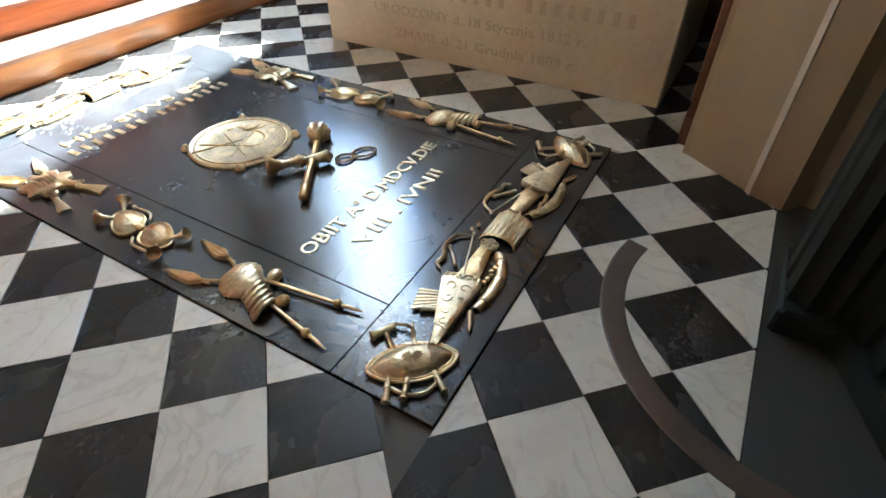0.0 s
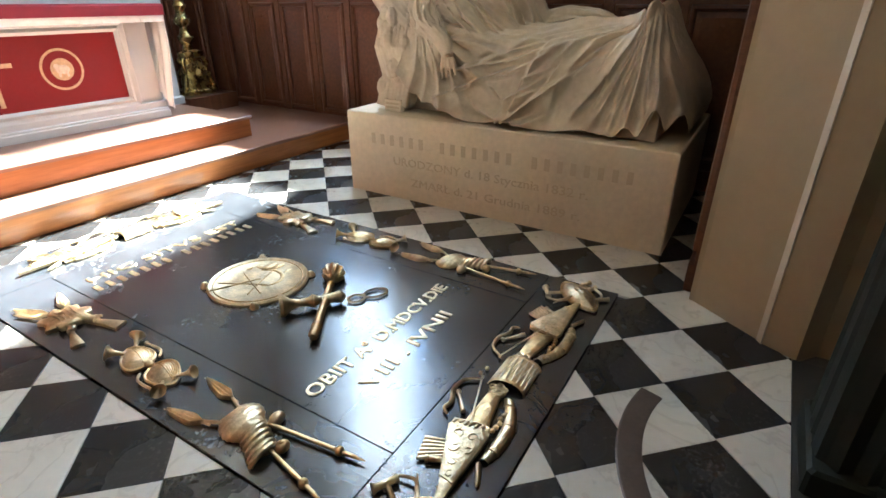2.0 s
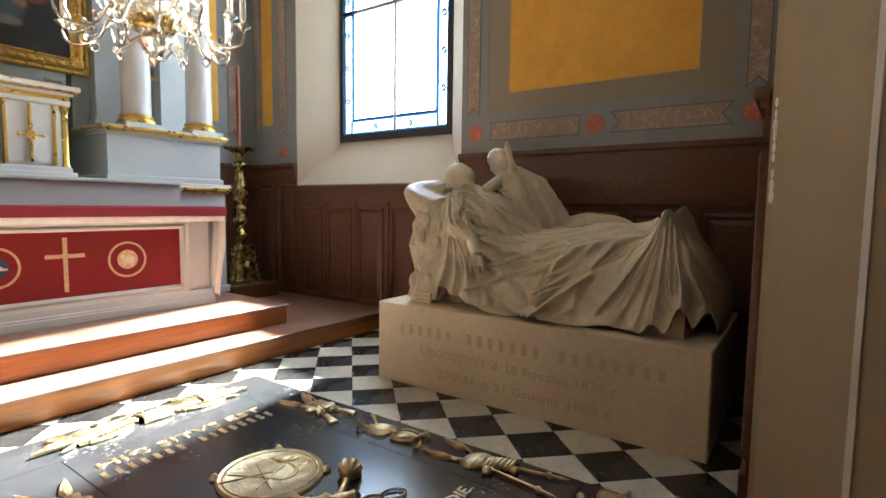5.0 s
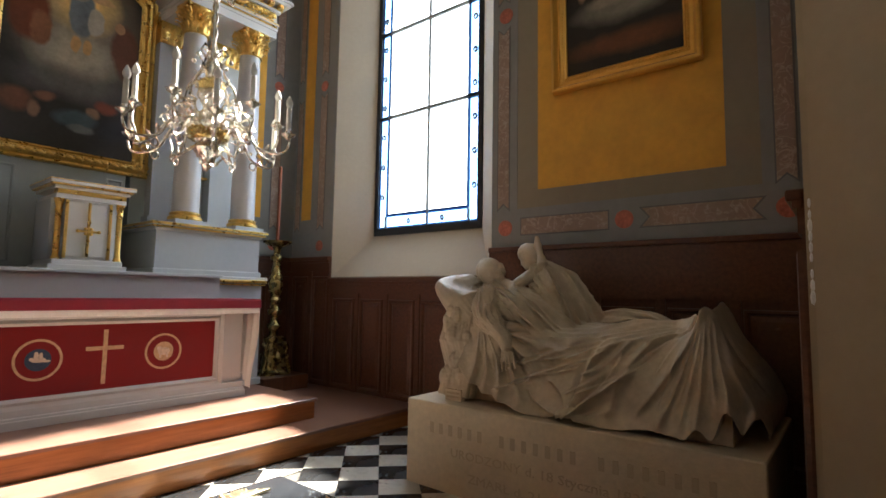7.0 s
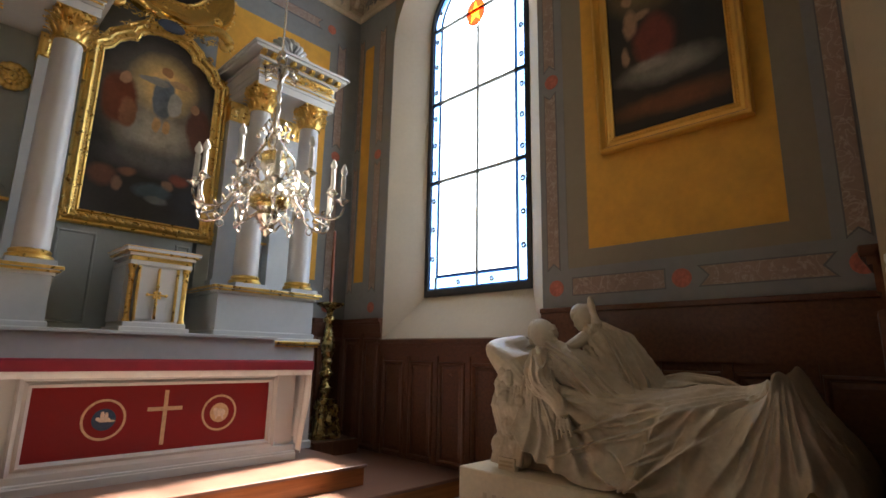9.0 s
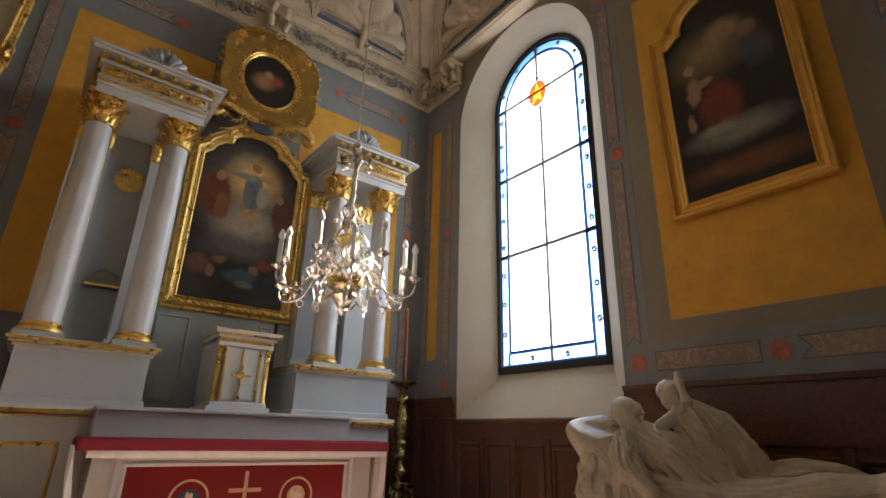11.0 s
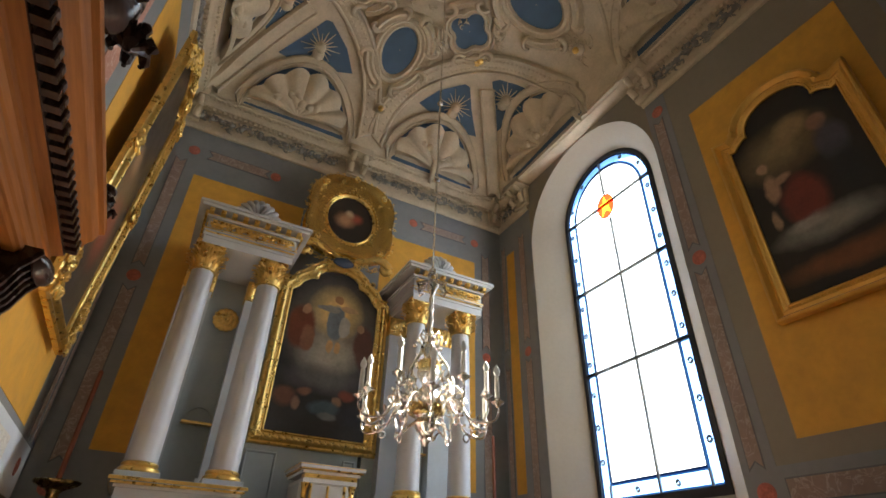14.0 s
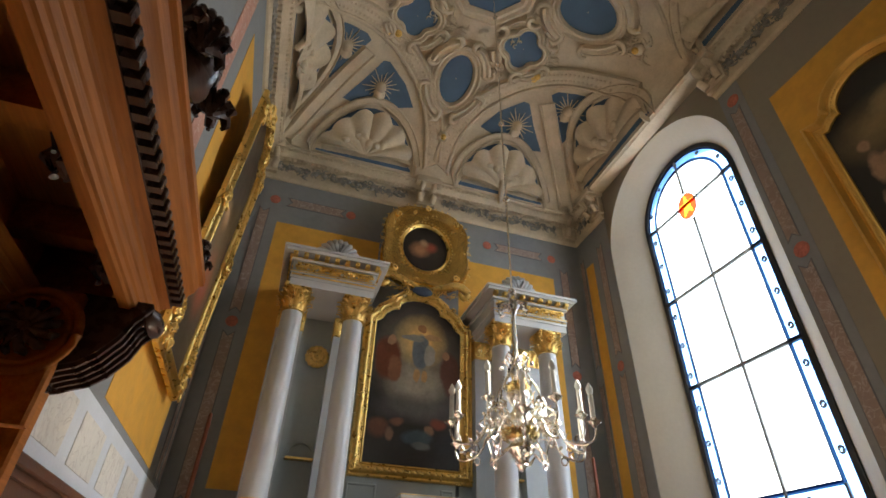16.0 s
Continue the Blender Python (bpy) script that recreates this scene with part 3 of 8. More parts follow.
def flag(m, x, y, ang, size, z=0.010):
    """A furled pennon: a narrow leaf of cloth in sharp pleats that runs out to a point."""
    d = Vector((math.cos(radians(ang)), math.sin(radians(ang))))
    s = Vector((-d.y, d.x))
    rs = []
    for i in range(13):
        t = i / 12
        w = size * 0.17 * min(1.0, 3.2 * t + 0.1) * (1 - t) ** 0.55 + 0.002
        ring = [Vector((x, y, z)) + (d * (size * t + 0.10 * size * abs(q) * (1 - t)) + s * (w * q)).to_3d() + Vector((0, 0, (0.006 if j % 2 else -0.002) + 0.010 * (1 - q * q))) for j, q in enumerate((-1, -0.75, -0.5, -0.25, 0, 0.25, 0.5, 0.75, 1))]
        rs.append(ring + [Vector((ring[-1].x, ring[-1].y, 0)), Vector((ring[0].x, ring[0].y, 0))])
    m.rings(rs, True, True, True)
    m.tube([(x - d.x * 0.02, y - d.y * 0.02, z), (x + d.x * size * 1.1, y + d.y * size * 1.1, z)], [0.006, 0.002], 6)


def trophy(name, label, at, parts, flip=1, turn=0.0):
    """One cast trophy, lying on the slab."""
    ob = thing(name, (at[0], at[1], 0.008), label, "bronze ornament", "trophies on the tomb slab", turn=radians(turn))
    for pname, mesh, mat in parts:
        mesh.v = [(x * flip, y, z) for x, y, z in mesh.v]
        part(pname, mesh, mat, ob, smooth=45)
    return ob


def musket(m, a, b, r):
    """A musket: a ringed barrel and a flared flat stock at the end b."""
    a, b = Vector(a), Vector(b)
    d = (b - a).normalized()
    s = Vector((-d.y, d.x))
    barrel(m, a, a.lerp(b, 0.62), r * 0.8, r)
    rs = []
    for t, w, z in ((0.45, 0.7, 0.014), (0.60, 0.9, 0.022), (0.72, 1.0, 0.024), (0.86, 1.5, 0.022), (1.0, 2.0, 0.016)):
        p = a.lerp(b, t)
        rs.append([(p.x + s.x * r * w * q, p.y + s.y * r * w * q, zz) for q, zz in ((-1, 0), (-1, z * 0.7), (-0.5, z), (0.5, z), (1, z * 0.7), (1, 0))])
    m.rings(rs, True, True, True)
    p = a.lerp(b, 0.5)
    m.ball((p.x + s.x * r * 1.2, p.y + s.y * r * 1.2, 0.016), r * 0.7, 1, 1, 0.8, 8, 6)


def gun_trophy():
    """Two muskets and two standards crossed under a ragged lion-skin plate."""
    d = Mesh()
    out = []
    for k in range(36):
        a = 2 * math.pi * k / 36
        r = 1 + 0.16 * math.cos(7 * a + 0.6) + 0.08 * math.sin(13 * a)
        out.append((0.098 * r * math.cos(a), 0.108 * r * math.sin(a)))
    d.plate(out, 0.0, 0.024, 0.005, 0.006)
    for k in range(5):
        d.tube(curve3([(-0.05 + 0.022 * k, -0.07, 0.026), (-0.035 + 0.018 * k, 0.0, 0.033), (-0.045 + 0.024 * k, 0.075, 0.026)], 4), 0.0045, 5)
    d.box(-0.07, 0.02, -0.105, -0.055, 0.012, 0.036, 0.004)
    g0, g1 = Mesh(), Mesh()
    musket(g0, (-0.01, 0.05), (0.105, -0.275), 0.017)
    musket(g1, (0.0, 0.04), (-0.085, -0.275), 0.014)
    f0, f1, r0, r1 = Mesh(), Mesh(), Mesh(), Mesh()
    flag(f0, -0.03, 0.10, 112, 0.20)
    flag(f1, 0.04, 0.10, 74, 0.19)
    rod(r0, (-0.06, 0.06), (-0.115, 0.22), 0.006, 0.012, 0.0, 0.03)
    rod(r1, (0.06, -0.07), (0.10, -0.12), 0.007, 0.012)
    return [("lion_skin", d, M_BRONZE), ("musket", g0, M_BRONZE), ("musket", g1, M_BRONZE), ("banner", f0, M_BRONZE), ("banner", f1, M_BRONZE), ("pole", r0, M_BRONZE), ("pole", r1, M_BRONZE)]


def drum_trophy():
    """Two pear-shaped kettledrums end to end, each with a smooth skin and a ribbed bowl, and four bugles with open bells."""
    out = []
    for sy in (1, -1):
        k, skin, stick = Mesh(), Mesh(), Mesh()
        lean = 0.16 * sy

        def egg(f, z):
            ring = []
            for j in range(30):
                a = 2 * math.pi * j / 30
                x, y = f * 0.066 * math.sin(a) * (1 - 0.30 * math.cos(a)), 0.100 + f * 0.088 * math.cos(a)
                ring.append((x + lean * (y - 0.1), sy * y, z))
            return ring

        k.rings([egg(1.0, 0.0), egg(1.05, 0.008), egg(1.05, 0.015), egg(0.97, 0.018), egg(0.90, 0.014)], True, True, True)
        skin.rings([egg(0.90, 0.012), egg(0.78, 0.024), egg(0.55, 0.032), egg(0.28, 0.036), egg(0.03, 0.037)], True, False, True)
        for q in range(6):
            u = 0.12 + 0.15 * q
            k.tube([((u * 0.062 * math.sin(b) * (1 - 0.30 * math.cos(b))) + lean * 0.085 * math.cos(b), sy * (0.100 + 0.080 * math.cos(b)), 0.018 + 0.020 * math.sin(b) * (1 - 0.6 * u)) for b in [0.25 + 2.6 * w / 8 for w in range(9)]], 0.0026, 5)
        k.ball((0, sy * 0.008, 0.018), 0.018, 1, 0.8, 0.8, 10, 7)
        out += [("kettledrum", k, M_BRONZE_DARK), ("drum_skin", skin, M_BRONZE)]
        for e, (px, py, turn) in ((1, (0.038, 0.180, 38)), (-1, (-0.040, 0.168, -42))):
            bell = Mesh().lathe([(0.007, -0.06), (0.008, -0.01), (0.013, 0.025), (0.026, 0.045), (0.034, 0.050), (0.034, 0.054), (0.026, 0.050), (0.011, 0.030), (0.003, 0.02)], (0, 0, 0), 16, 1.0, 0.8)
            way = Vector((math.sin(radians(turn)), sy * math.cos(radians(turn)), 0.22)).normalized()
            out.append(("bugle", Mesh().join(bell, Matrix.Translation((px + lean * 0.08, sy * py, 0.024)) @ Vector((0, 0, 1)).rotation_difference(way).to_matrix().to_4x4()), M_BRONZE))
        stick.tube(curve3([(0.055 * sy, 0.02 * sy, 0.014), (0.085 * sy, 0.06 * sy, 0.016), (0.082 * sy, 0.15 * sy, 0.014)], 4), 0.006, 7)
        stick.ball((0.082 * sy, 0.158 * sy, 0.014), 0.011, 1, 1, 1, 8, 6)
        out.append(("drumstick", stick, M_BRONZE))
    return out


def armour_trophy():
    """A banded helmet over a fringed tasset, with two knobbed lances and two furled pennons."""
    b, t = Mesh(), Mesh()
    rs = []
    for i in range(29):
        v = i / 28
        rad = 0.088 * math.sin(math.pi * (0.10 + 0.84 * v)) ** 0.65
        step = 1.0 + 0.07 * (v * 7 - math.floor(v * 7))
        y = 0.115 - 0.165 * v
        rs.append([(rad * step * math.cos(a) - 0.03 * v * v, y - 0.02 * math.sin(a), 0.003 + 0.50 * rad * step * math.sin(a)) for a in [math.pi * q / 16 for q in range(17)]])
    b.rings(rs, False)
    spine = curve3([(-0.02, -0.035, 0.048), (-0.045, -0.09, 0.05), (-0.075, -0.15, 0.05)], 5)
    for p in spine[::2]:
        t.tube([(p.x + 0.052 * math.cos(a), p.y - 0.014 * math.sin(a), 0.004 + 0.036 * math.sin(a)) for a in [math.pi * q / 9 for q in range(10)]], 0.0105, 6)
    t.tube([(p.x, p.y, 0.016) for p in spine], 0.040, 10, False, 0.55)
    k0, k1 = Mesh(), Mesh()
    k0.ball((0.062, -0.07, 0.018), 0.026, 1.3, 1, 0.9, 12, 8)
    k1.ball((-0.02, -0.185, 0.018), 0.024, 1.2, 1, 0.9, 12, 8)
    k1.ball((-0.02, -0.185, 0.036), 0.010, 1, 1, 0.8, 8, 6)
    l, l2, p1, p2, f, f2 = (Mesh() for _ in range(6))
    rod(l, (0.03, -0.06), (0.075, -0.42), 0.008, 0.016, 0.018, 0.045)
    rod(l2, (-0.05, -0.15), (-0.10, -0.41), 0.008, 0.016, 0.018, 0.045)
    rod(p1, (0.03, 0.1), (0.05, 0.16), 0.007, 0.014)
    rod(p2, (-0.05, 0.08), (-0.085, 0.15), 0.007, 0.014)
    flag(f, 0.05, 0.15, 84, 0.19)
    flag(f2, -0.085, 0.14, 100, 0.18)
    return [("helmet", b, M_BRONZE), ("tasset", t, M_BRONZE), ("knob", k0, M_BRONZE), ("knob", k1, M_BRONZE_DARK), ("lance", l, M_BRONZE_DARK), ("lance", l2, M_BRONZE_DARK), ("pole", p1, M_BRONZE), ("pole", p2, M_BRONZE), ("pennon", f, M_BRONZE), ("pennon", f2, M_BRONZE)]


def shield_trophy():
    """A domed almond shield with a roped rim, over short guns, a hoop and a warhammer."""
    s, rim, g, boss = Mesh(), Mesh(), Mesh(), Mesh()

    def almond(f, z, n=44):
        return [(f * 0.150 * math.cos(a), f * 0.074 * math.copysign(abs(math.sin(a)) ** 1.35, math.sin(a)), z) for a in [2 * math.pi * k / n for k in range(n)]]

    s.rings([almond(1.0, 0.004), almond(1.02, 0.012), almond(0.97, 0.017), almond(0.90, 0.014), almond(0.86, 0.020), almond(0.66, 0.036), almond(0.4, 0.046), almond(0.16, 0.050), almond(0.02, 0.051)], True, True, True)
    for f, z, r in ((0.985, 0.015, 0.0042), (0.885, 0.018, 0.003)):
        rim.tube([(x, y, z + 0.0016 * (k % 2)) for k, (x, y, _) in enumerate(almond(f, z, 90))], r, 6, True)
    for k in range(14):
        a = 2 * math.pi * k / 14
        boss.tube([(0.008 * math.cos(a), 0.006 * math.sin(a), 0.052), (0.034 * math.cos(a), 0.022 * math.sin(a), 0.049)], [0.004, 0.002], 5)
    boss.ball((0, 0, 0.051), 0.011, 1, 1, 0.8, 10, 7)
    guns = []
    for x0, x1 in ((-0.082, -0.105), (-0.02, -0.05), (0.055, 0.075)):
        b = Mesh()
        barrel(b, (x0, -0.04), (x1, -0.128), 0.010, 0.012, 0.014)
        guns.append(("gun", b, M_BRONZE))
    b = Mesh()
    barrel(b, (0.07, 0.05), (0.12, 0.155), 0.011, 0.014, 0.014)
    guns.append(("gun", b, M_BRONZE))
    g.tube(curve3([(-0.08, -0.08, 0.010), (-0.04, -0.112, 0.012), (0.02, -0.118, 0.012), (0.065, -0.085, 0.010)]), 0.007, 8)
    h = Mesh()
    h.tube([(-0.05, 0.05, 0.014), (-0.072, 0.15, 0.016)], 0.009, 8)
    h.tube([(-0.118, 0.128, 0.018), (-0.100, 0.134, 0.018), (-0.05, 0.15, 0.018), (-0.035, 0.155, 0.018)], [0.020, 0.012, 0.012, 0.016], 10)
    c = Mesh().tube(curve3([(0.01, 0.05, 0.014), (0.02, 0.13, 0.022), (-0.03, 0.165, 0.016)]), [0.008] * 5 + [0.006] * 6, 8)
    c2 = Mesh().tube([(0.012, 0.05, 0.03), (0.028, 0.16, 0.016)], [0.009, 0.003], 7)
    return [("shield", s, M_BRONZE), ("roped_rim", rim, M_BRONZE_DARK), ("boss", boss, M_BRONZE), ("hoop", g, M_BRONZE), ("warhammer", h, M_BRONZE), ("hook", c, M_BRONZE), ("spike", c2, M_BRONZE)] + guns


def quiver_trophy():
    """An engraved quiver with a strung bow, a bundle of arrows, a flat sheath with a clover end and a ringed curved scabbard."""
    q, b, string, c, sab, clover = (Mesh() for _ in range(6))
    q.plate([(-0.285, -0.05), (-0.275, -0.030), (-0.20, 0.008), (0.0, 0.094), (0.035, 0.085), (0.055, 0.0), (0.05, -0.045), (0.02, -0.058), (-0.18, -0.052)], 0.010, 0.030, 0.003, 0.003)
    for k, (sx, sy, r) in enumerate(((-0.19, -0.022, 0.016), (-0.14, -0.005, 0.020), (-0.085, 0.020, 0.024), (-0.075, -0.026, 0.018), (-0.025, 0.042, 0.024), (-0.02, -0.014, 0.024))):
        q.tube([(sx + r * (1 - 0.10 * i) * math.cos(0.8 * i + k), sy + r * (1 - 0.10 * i) * math.sin(0.8 * i + k), 0.033) for i in range(8)], [0.001, 0.0022, 0.003, 0.003, 0.003, 0.0025, 0.002, 0.001], 5)
    for i in range(7):
        q.ball((0.043 - 0.004 * i + 0.006 * (i % 2), -0.04 + 0.020 * i, 0.033), 0.009, 1.3, 0.8, 0.5, 7, 5)
    q.tube([(0.048, -0.048, 0.031), (0.050, 0.0, 0.033), (0.026, 0.086, 0.031)], 0.0045, 6)
    q.tube([(-0.215, -0.05, 0.030), (-0.205, 0.005, 0.030)], 0.005, 6)
    bow = curve3([(x, y, 0.013) for x, y in ((0.285, 0.115), (0.25, 0.165), (0.18, 0.178), (0.115, 0.150), (0.07, 0.155), (0.05, 0.128))], 5)
    b.tube(bow, [0.004 + 0.006 * math.sin(math.pi * i / (len(bow) - 1)) for i in range(len(bow))], 8)
    b.tube([(0.17, 0.150, 0.012), (0.09, 0.085, 0.014)], [0.006, 0.010], 8)
    b.ball((0.175, 0.153, 0.013), 0.012, 1, 1, 0.9, 8, 6)
    string.tube([(0.295, 0.112, 0.016), (0.02, 0.020, 0.036)], 0.0032, 6)
    string.ball((0.297, 0.112, 0.016), 0.008, 1, 1, 1, 8, 6)
    arrows = []
    for k in range(6):
        a = Mesh()
        arrows.append(("arrow", a, M_BRONZE))
        a.tube([(-0.055 - 0.012 * k, 0.06 - 0.004 * k, 0.010), (-0.082 - 0.017 * k, 0.125 - 0.005 * k, 0.012), (-0.088 - 0.018 * k, 0.138 - 0.005 * k, 0.012)], [0.004, 0.0075, 0.006], 6)
    c.plate([(0.04, -0.035), (0.235, 0.0), (0.24, 0.052), (0.05, 0.055)], 0.004, 0.020, 0.003)
    for k in range(8):
        c.ball((0.06 + 0.022 * k, -0.050 - 0.004 * (k % 3), 0.014), 0.011, 1, 1, 0.9, 7, 5)
    for k in range(5):
        e = 2 * math.pi * k / 5
        clover.tube([(0.262 + 0.020 * math.cos(e) + 0.014 * math.cos(w), 0.026 + 0.024 * math.sin(e) + 0.014 * math.sin(w), 0.018) for w in [2 * math.pi * z / 10 for z in range(10)]], 0.0042, 5, True)
    clover.lathe([(0.034, 0.002), (0.034, 0.012), (0.02, 0.016)], (0.262, 0.026, 0), 16)
    line = curve3([(0.235, -0.035, 0.022), (0.19, -0.062, 0.025), (0.11, -0.092, 0.026), (0.0, -0.095, 0.024), (-0.07, -0.082, 0.018)], 4)
    sab.rings([[(p.x, p.y - p.z * math.cos(w), 0.003 + 0.75 * p.z * math.sin(w) * (1.10 if i % 4 == 0 else 1.0)) for w in [math.pi * k / 8 for k in range(9)]] for i, p in enumerate(line)], False)
    for i in (3, 8, 13):
        p = line[i]
        sab.tube([(p.x, p.y - 1.05 * p.z * math.cos(w), 0.003 + 0.80 * p.z * math.sin(w)) for w in [math.pi * k / 8 for k in range(9)]], 0.004, 5)
    butt, tail = Mesh(), Mesh()
    barrel(butt, (-0.12, -0.01), (-0.165, 0.085), 0.010, 0.013, 0.014)
    tail.tube([(-0.09, -0.075, 0.012), (-0.155, -0.105, 0.012), (-0.17, -0.11, 0.010)], [0.010, 0.009, 0.004], 8)
    return [("quiver", q, M_BRONZE), ("bow", b, M_BRONZE), ("bowstring", string, M_BRONZE), ("sheath", c, M_BRONZE_DARK), ("clover", clover, M_BRONZE), ("scabbard", sab, M_BRONZE), ("pistol", butt, M_BRONZE), ("scabbard_tip", tail, M_BRONZE)] + arrows


def side_drum():
    """A side drum with zigzag cords and two round weights."""
    d, r = Mesh(), Mesh()
    rs = []
    for x in (-0.092, -0.089, -0.078, -0.076, 0.076, 0.078, 0.089, 0.092):
        w = 0.080 if abs(x) > 0.077 and abs(x) < 0.0915 else 0.074
        rs.append([(x + 0.016 * math.sin(a), w * math.cos(a), 0.003 + 0.42 * w * math.sin(a)) for a in [math.pi * j / 14 for j in range(15)]])
    d.rings(rs, False)
    out = [("drum", d, M_BRONZE_DARK)]
    for k in range(9):
        a0, a1, a2 = (math.pi * (k + o) / 9.6 for o in (0.15, 0.70, 1.10))
        r = Mesh()
        for s, e in ((a0, a1), (a2, a1)):
            r.tube([(-0.075 + 0.016 * math.sin(s), 0.076 * math.cos(s), 0.004 + 0.033 * math.sin(s)), (0.075 + 0.016 * math.sin(e), 0.076 * math.cos(e), 0.004 + 0.033 * math.sin(e))], 0.0026, 5)
        out.append(("cord", r, M_BRONZE))
    for x, y in ((-0.055, 0.128), (-0.015, 0.118)):
        out.append(("weight", Mesh().ball((x, y, 0.011), 0.010, 1, 1, 1, 10, 7), M_BRONZE))
    return out


MX = 1.555
for s in (1, -1):
    trophy("gun_trophy", "polished bronze trophy of guns, shield and banners on the black slab", (MX - s * 0.735, 2.61), gun_trophy(), s)
    trophy("drum_trophy", "polished bronze trophy of two kettledrums on the black slab", (MX - s * 0.735, 1.93), drum_trophy(), s)
    trophy("armour_trophy", "polished bronze trophy of cuirass, lances and pennons on the black slab", (MX - s * 0.735, 1.31), armour_trophy(), s)
    trophy("shield_trophy", "polished bronze domed shield over small guns on the black slab", (MX - s * 0.745, 0.585), shield_trophy(), s, -48 * s)
    trophy("quiver_trophy", "polished bronze quiver, bow and arrows on the black slab", (MX - s * 0.375, 0.60), quiver_trophy(), s)
    trophy("quiver_trophy", "polished bronze quiver, bow and arrows on the black slab", (MX - s * 0.375, 3.34), quiver_trophy(), s, 0)
trophy("drum_ornament", "polished bronze side drum with cords on the black slab", (MX, 0.605), side_drum())
trophy("drum_ornament", "polished bronze side drum with cords on the black slab", (MX, 3.34), side_drum())

# round relief medallion
disc = thing("relief_medallion", (1.557, 2.125, 0.008), "round bronze relief medallion with spears and a crescent on the slab", "bronze medallion")
part("plate", Mesh().lathe([(0.262, 0), (0.265, 0.012), (0.255, 0.02), (0.245, 0.014), (0.10, 0.017), (0.01, 0.018)], (0, 0, 0), 48), M_BRONZE, disc, smooth=40)
part("rim", Mesh().tube([(0.232 * math.cos(a), 0.232 * math.sin(a), 0.015) for a in [2 * math.pi * k / 64 for k in range(64)]], 0.004, 6, True), M_BRONZE_DARK, disc, smooth=60)
m = Mesh()
m.tube([(0.085 * math.cos(a) + 0.03, 0.095 * math.sin(a) - 0.02, 0.017) for a in [radians(-150 + 210 * k / 16) for k in range(17)]], [0.003 + 0.009 * math.sin(math.pi * k / 16) for k in range(17)], 8, False, 0.6)
part("crescent", m, M_BRONZE_DARK, disc, smooth=45)
for k, a in enumerate((20, 68, 118, 152)):
    d = Vector((math.cos(radians(a)), math.sin(radians(a))))
    m = Mesh()
    o = Vector((-0.02 - 0.03 * k, 0.03 * (k - 1.2)))
    rod(m, o - d * 0.13, o + d * 0.12, 0.0038, 0.018, 0.0, 0.03)
    part("spear", m, M_BRONZE_DARK, disc, smooth=45)
m = Mesh()
for x, y, r, sx, sy in ((0.13, 0.06, 0.045, 1.2, 0.8), (0.16, 0.02, 0.030, 1.4, 0.6), (0.10, 0.10, 0.022, 0.8, 1.5), (0.06, 0.14, 0.02, 1.2, 0.6), (0.15, -0.06, 0.018, 1.6, 0.6)):
    m.ball((x, y, 0.014), r, sx, sy, 0.35, 10, 7)
part("relief_figure", m, M_BRONZE_DARK, disc, smooth=60)
for k in range(4):
    a = radians(45 + 90 * k)
    part("stud", Mesh().lathe([(0.024, 0), (0.026, 0.008), (0.018, 0.02), (0.012, 0.03), (0.003, 0.034)], (0.275 * math.cos(a), 0.275 * math.sin(a), 0), 12), M_BRONZE, disc, smooth=45)

# mace, sword hilt and chain crossed below the medallion
mace = thing("crossed_mace", (1.593, 1.613, 0.008), "polished bronze mace and hilt crossed on the black slab", "bronze ornament")
def lathe_along(profile, a, b, seg=14, flute=0.0, flutes=0):
    """A turned piece whose axis runs from a to b; the profile's heights go from 0 to 1."""
    a, b = Vector(a), Vector(b)
    L = (b - a).length
    m = Mesh().lathe([(r, t * L) for r, t in profile], (0, 0, 0), seg, 1, 1, flute, flutes)
    q = Vector((0, 0, 1)).rotation_difference((b - a).normalized()).to_matrix().to_4x4()
    return m.moved(Matrix.Translation(a) @ q)


part("mace_shaft", lathe_along([(0.016, 0), (0.024, 0.02), (0.022, 0.12), (0.026, 0.14), (0.02, 0.16), (0.018, 0.45), (0.03, 0.5), (0.03, 0.56), (0.017, 0.6), (0.015, 0.78), (0.022, 0.8)], (-0.29, -0.14, 0.03), (0.21, 0.19, 0.03)), M_BRONZE_DARK, mace, smooth=40)
part("mace_head", lathe_along([(0.02, 0), (0.05, 0.25), (0.062, 0.6), (0.05, 0.9), (0.012, 1.0)], (0.15, 0.15, 0.035), (0.235, 0.207, 0.035), 24, 0.10, 12), M_BRONZE, mace, smooth=60)
part("hilt", lathe_along([(0.055, 0), (0.058, 0.05), (0.03, 0.16), (0.018, 0.3), (0.022, 0.42), (0.034, 0.5), (0.018, 0.6), (0.028, 0.85), (0.034, 0.92), (0.01, 1.0)], (-0.20, 0.165, 0.045), (0.05, -0.035, 0.04)), M_BRONZE, mace, smooth=40)
for c, ra, rb in (((0.095, -0.065), 0.044, 0.034), ((0.190, -0.115), 0.062, 0.040)):
    m = Mesh()
    for k in range(22):
        a0 = 2 * math.pi * k / 22
        p = [(c[0] + ra * math.cos(a) * 0.86 + rb * math.sin(a) * 0.50, c[1] - ra * math.cos(a) * 0.50 + rb * math.sin(a) * 0.86) for a in (a0 - 0.05, a0 + 0.24)]
        m.tube([(p[0][0], p[0][1], 0.006), (p[1][0], p[1][1], 0.013)], 0.0062, 6)
    part("chain_loop", m, M_BRONZE, mace, "twisted chain loop", smooth=60)


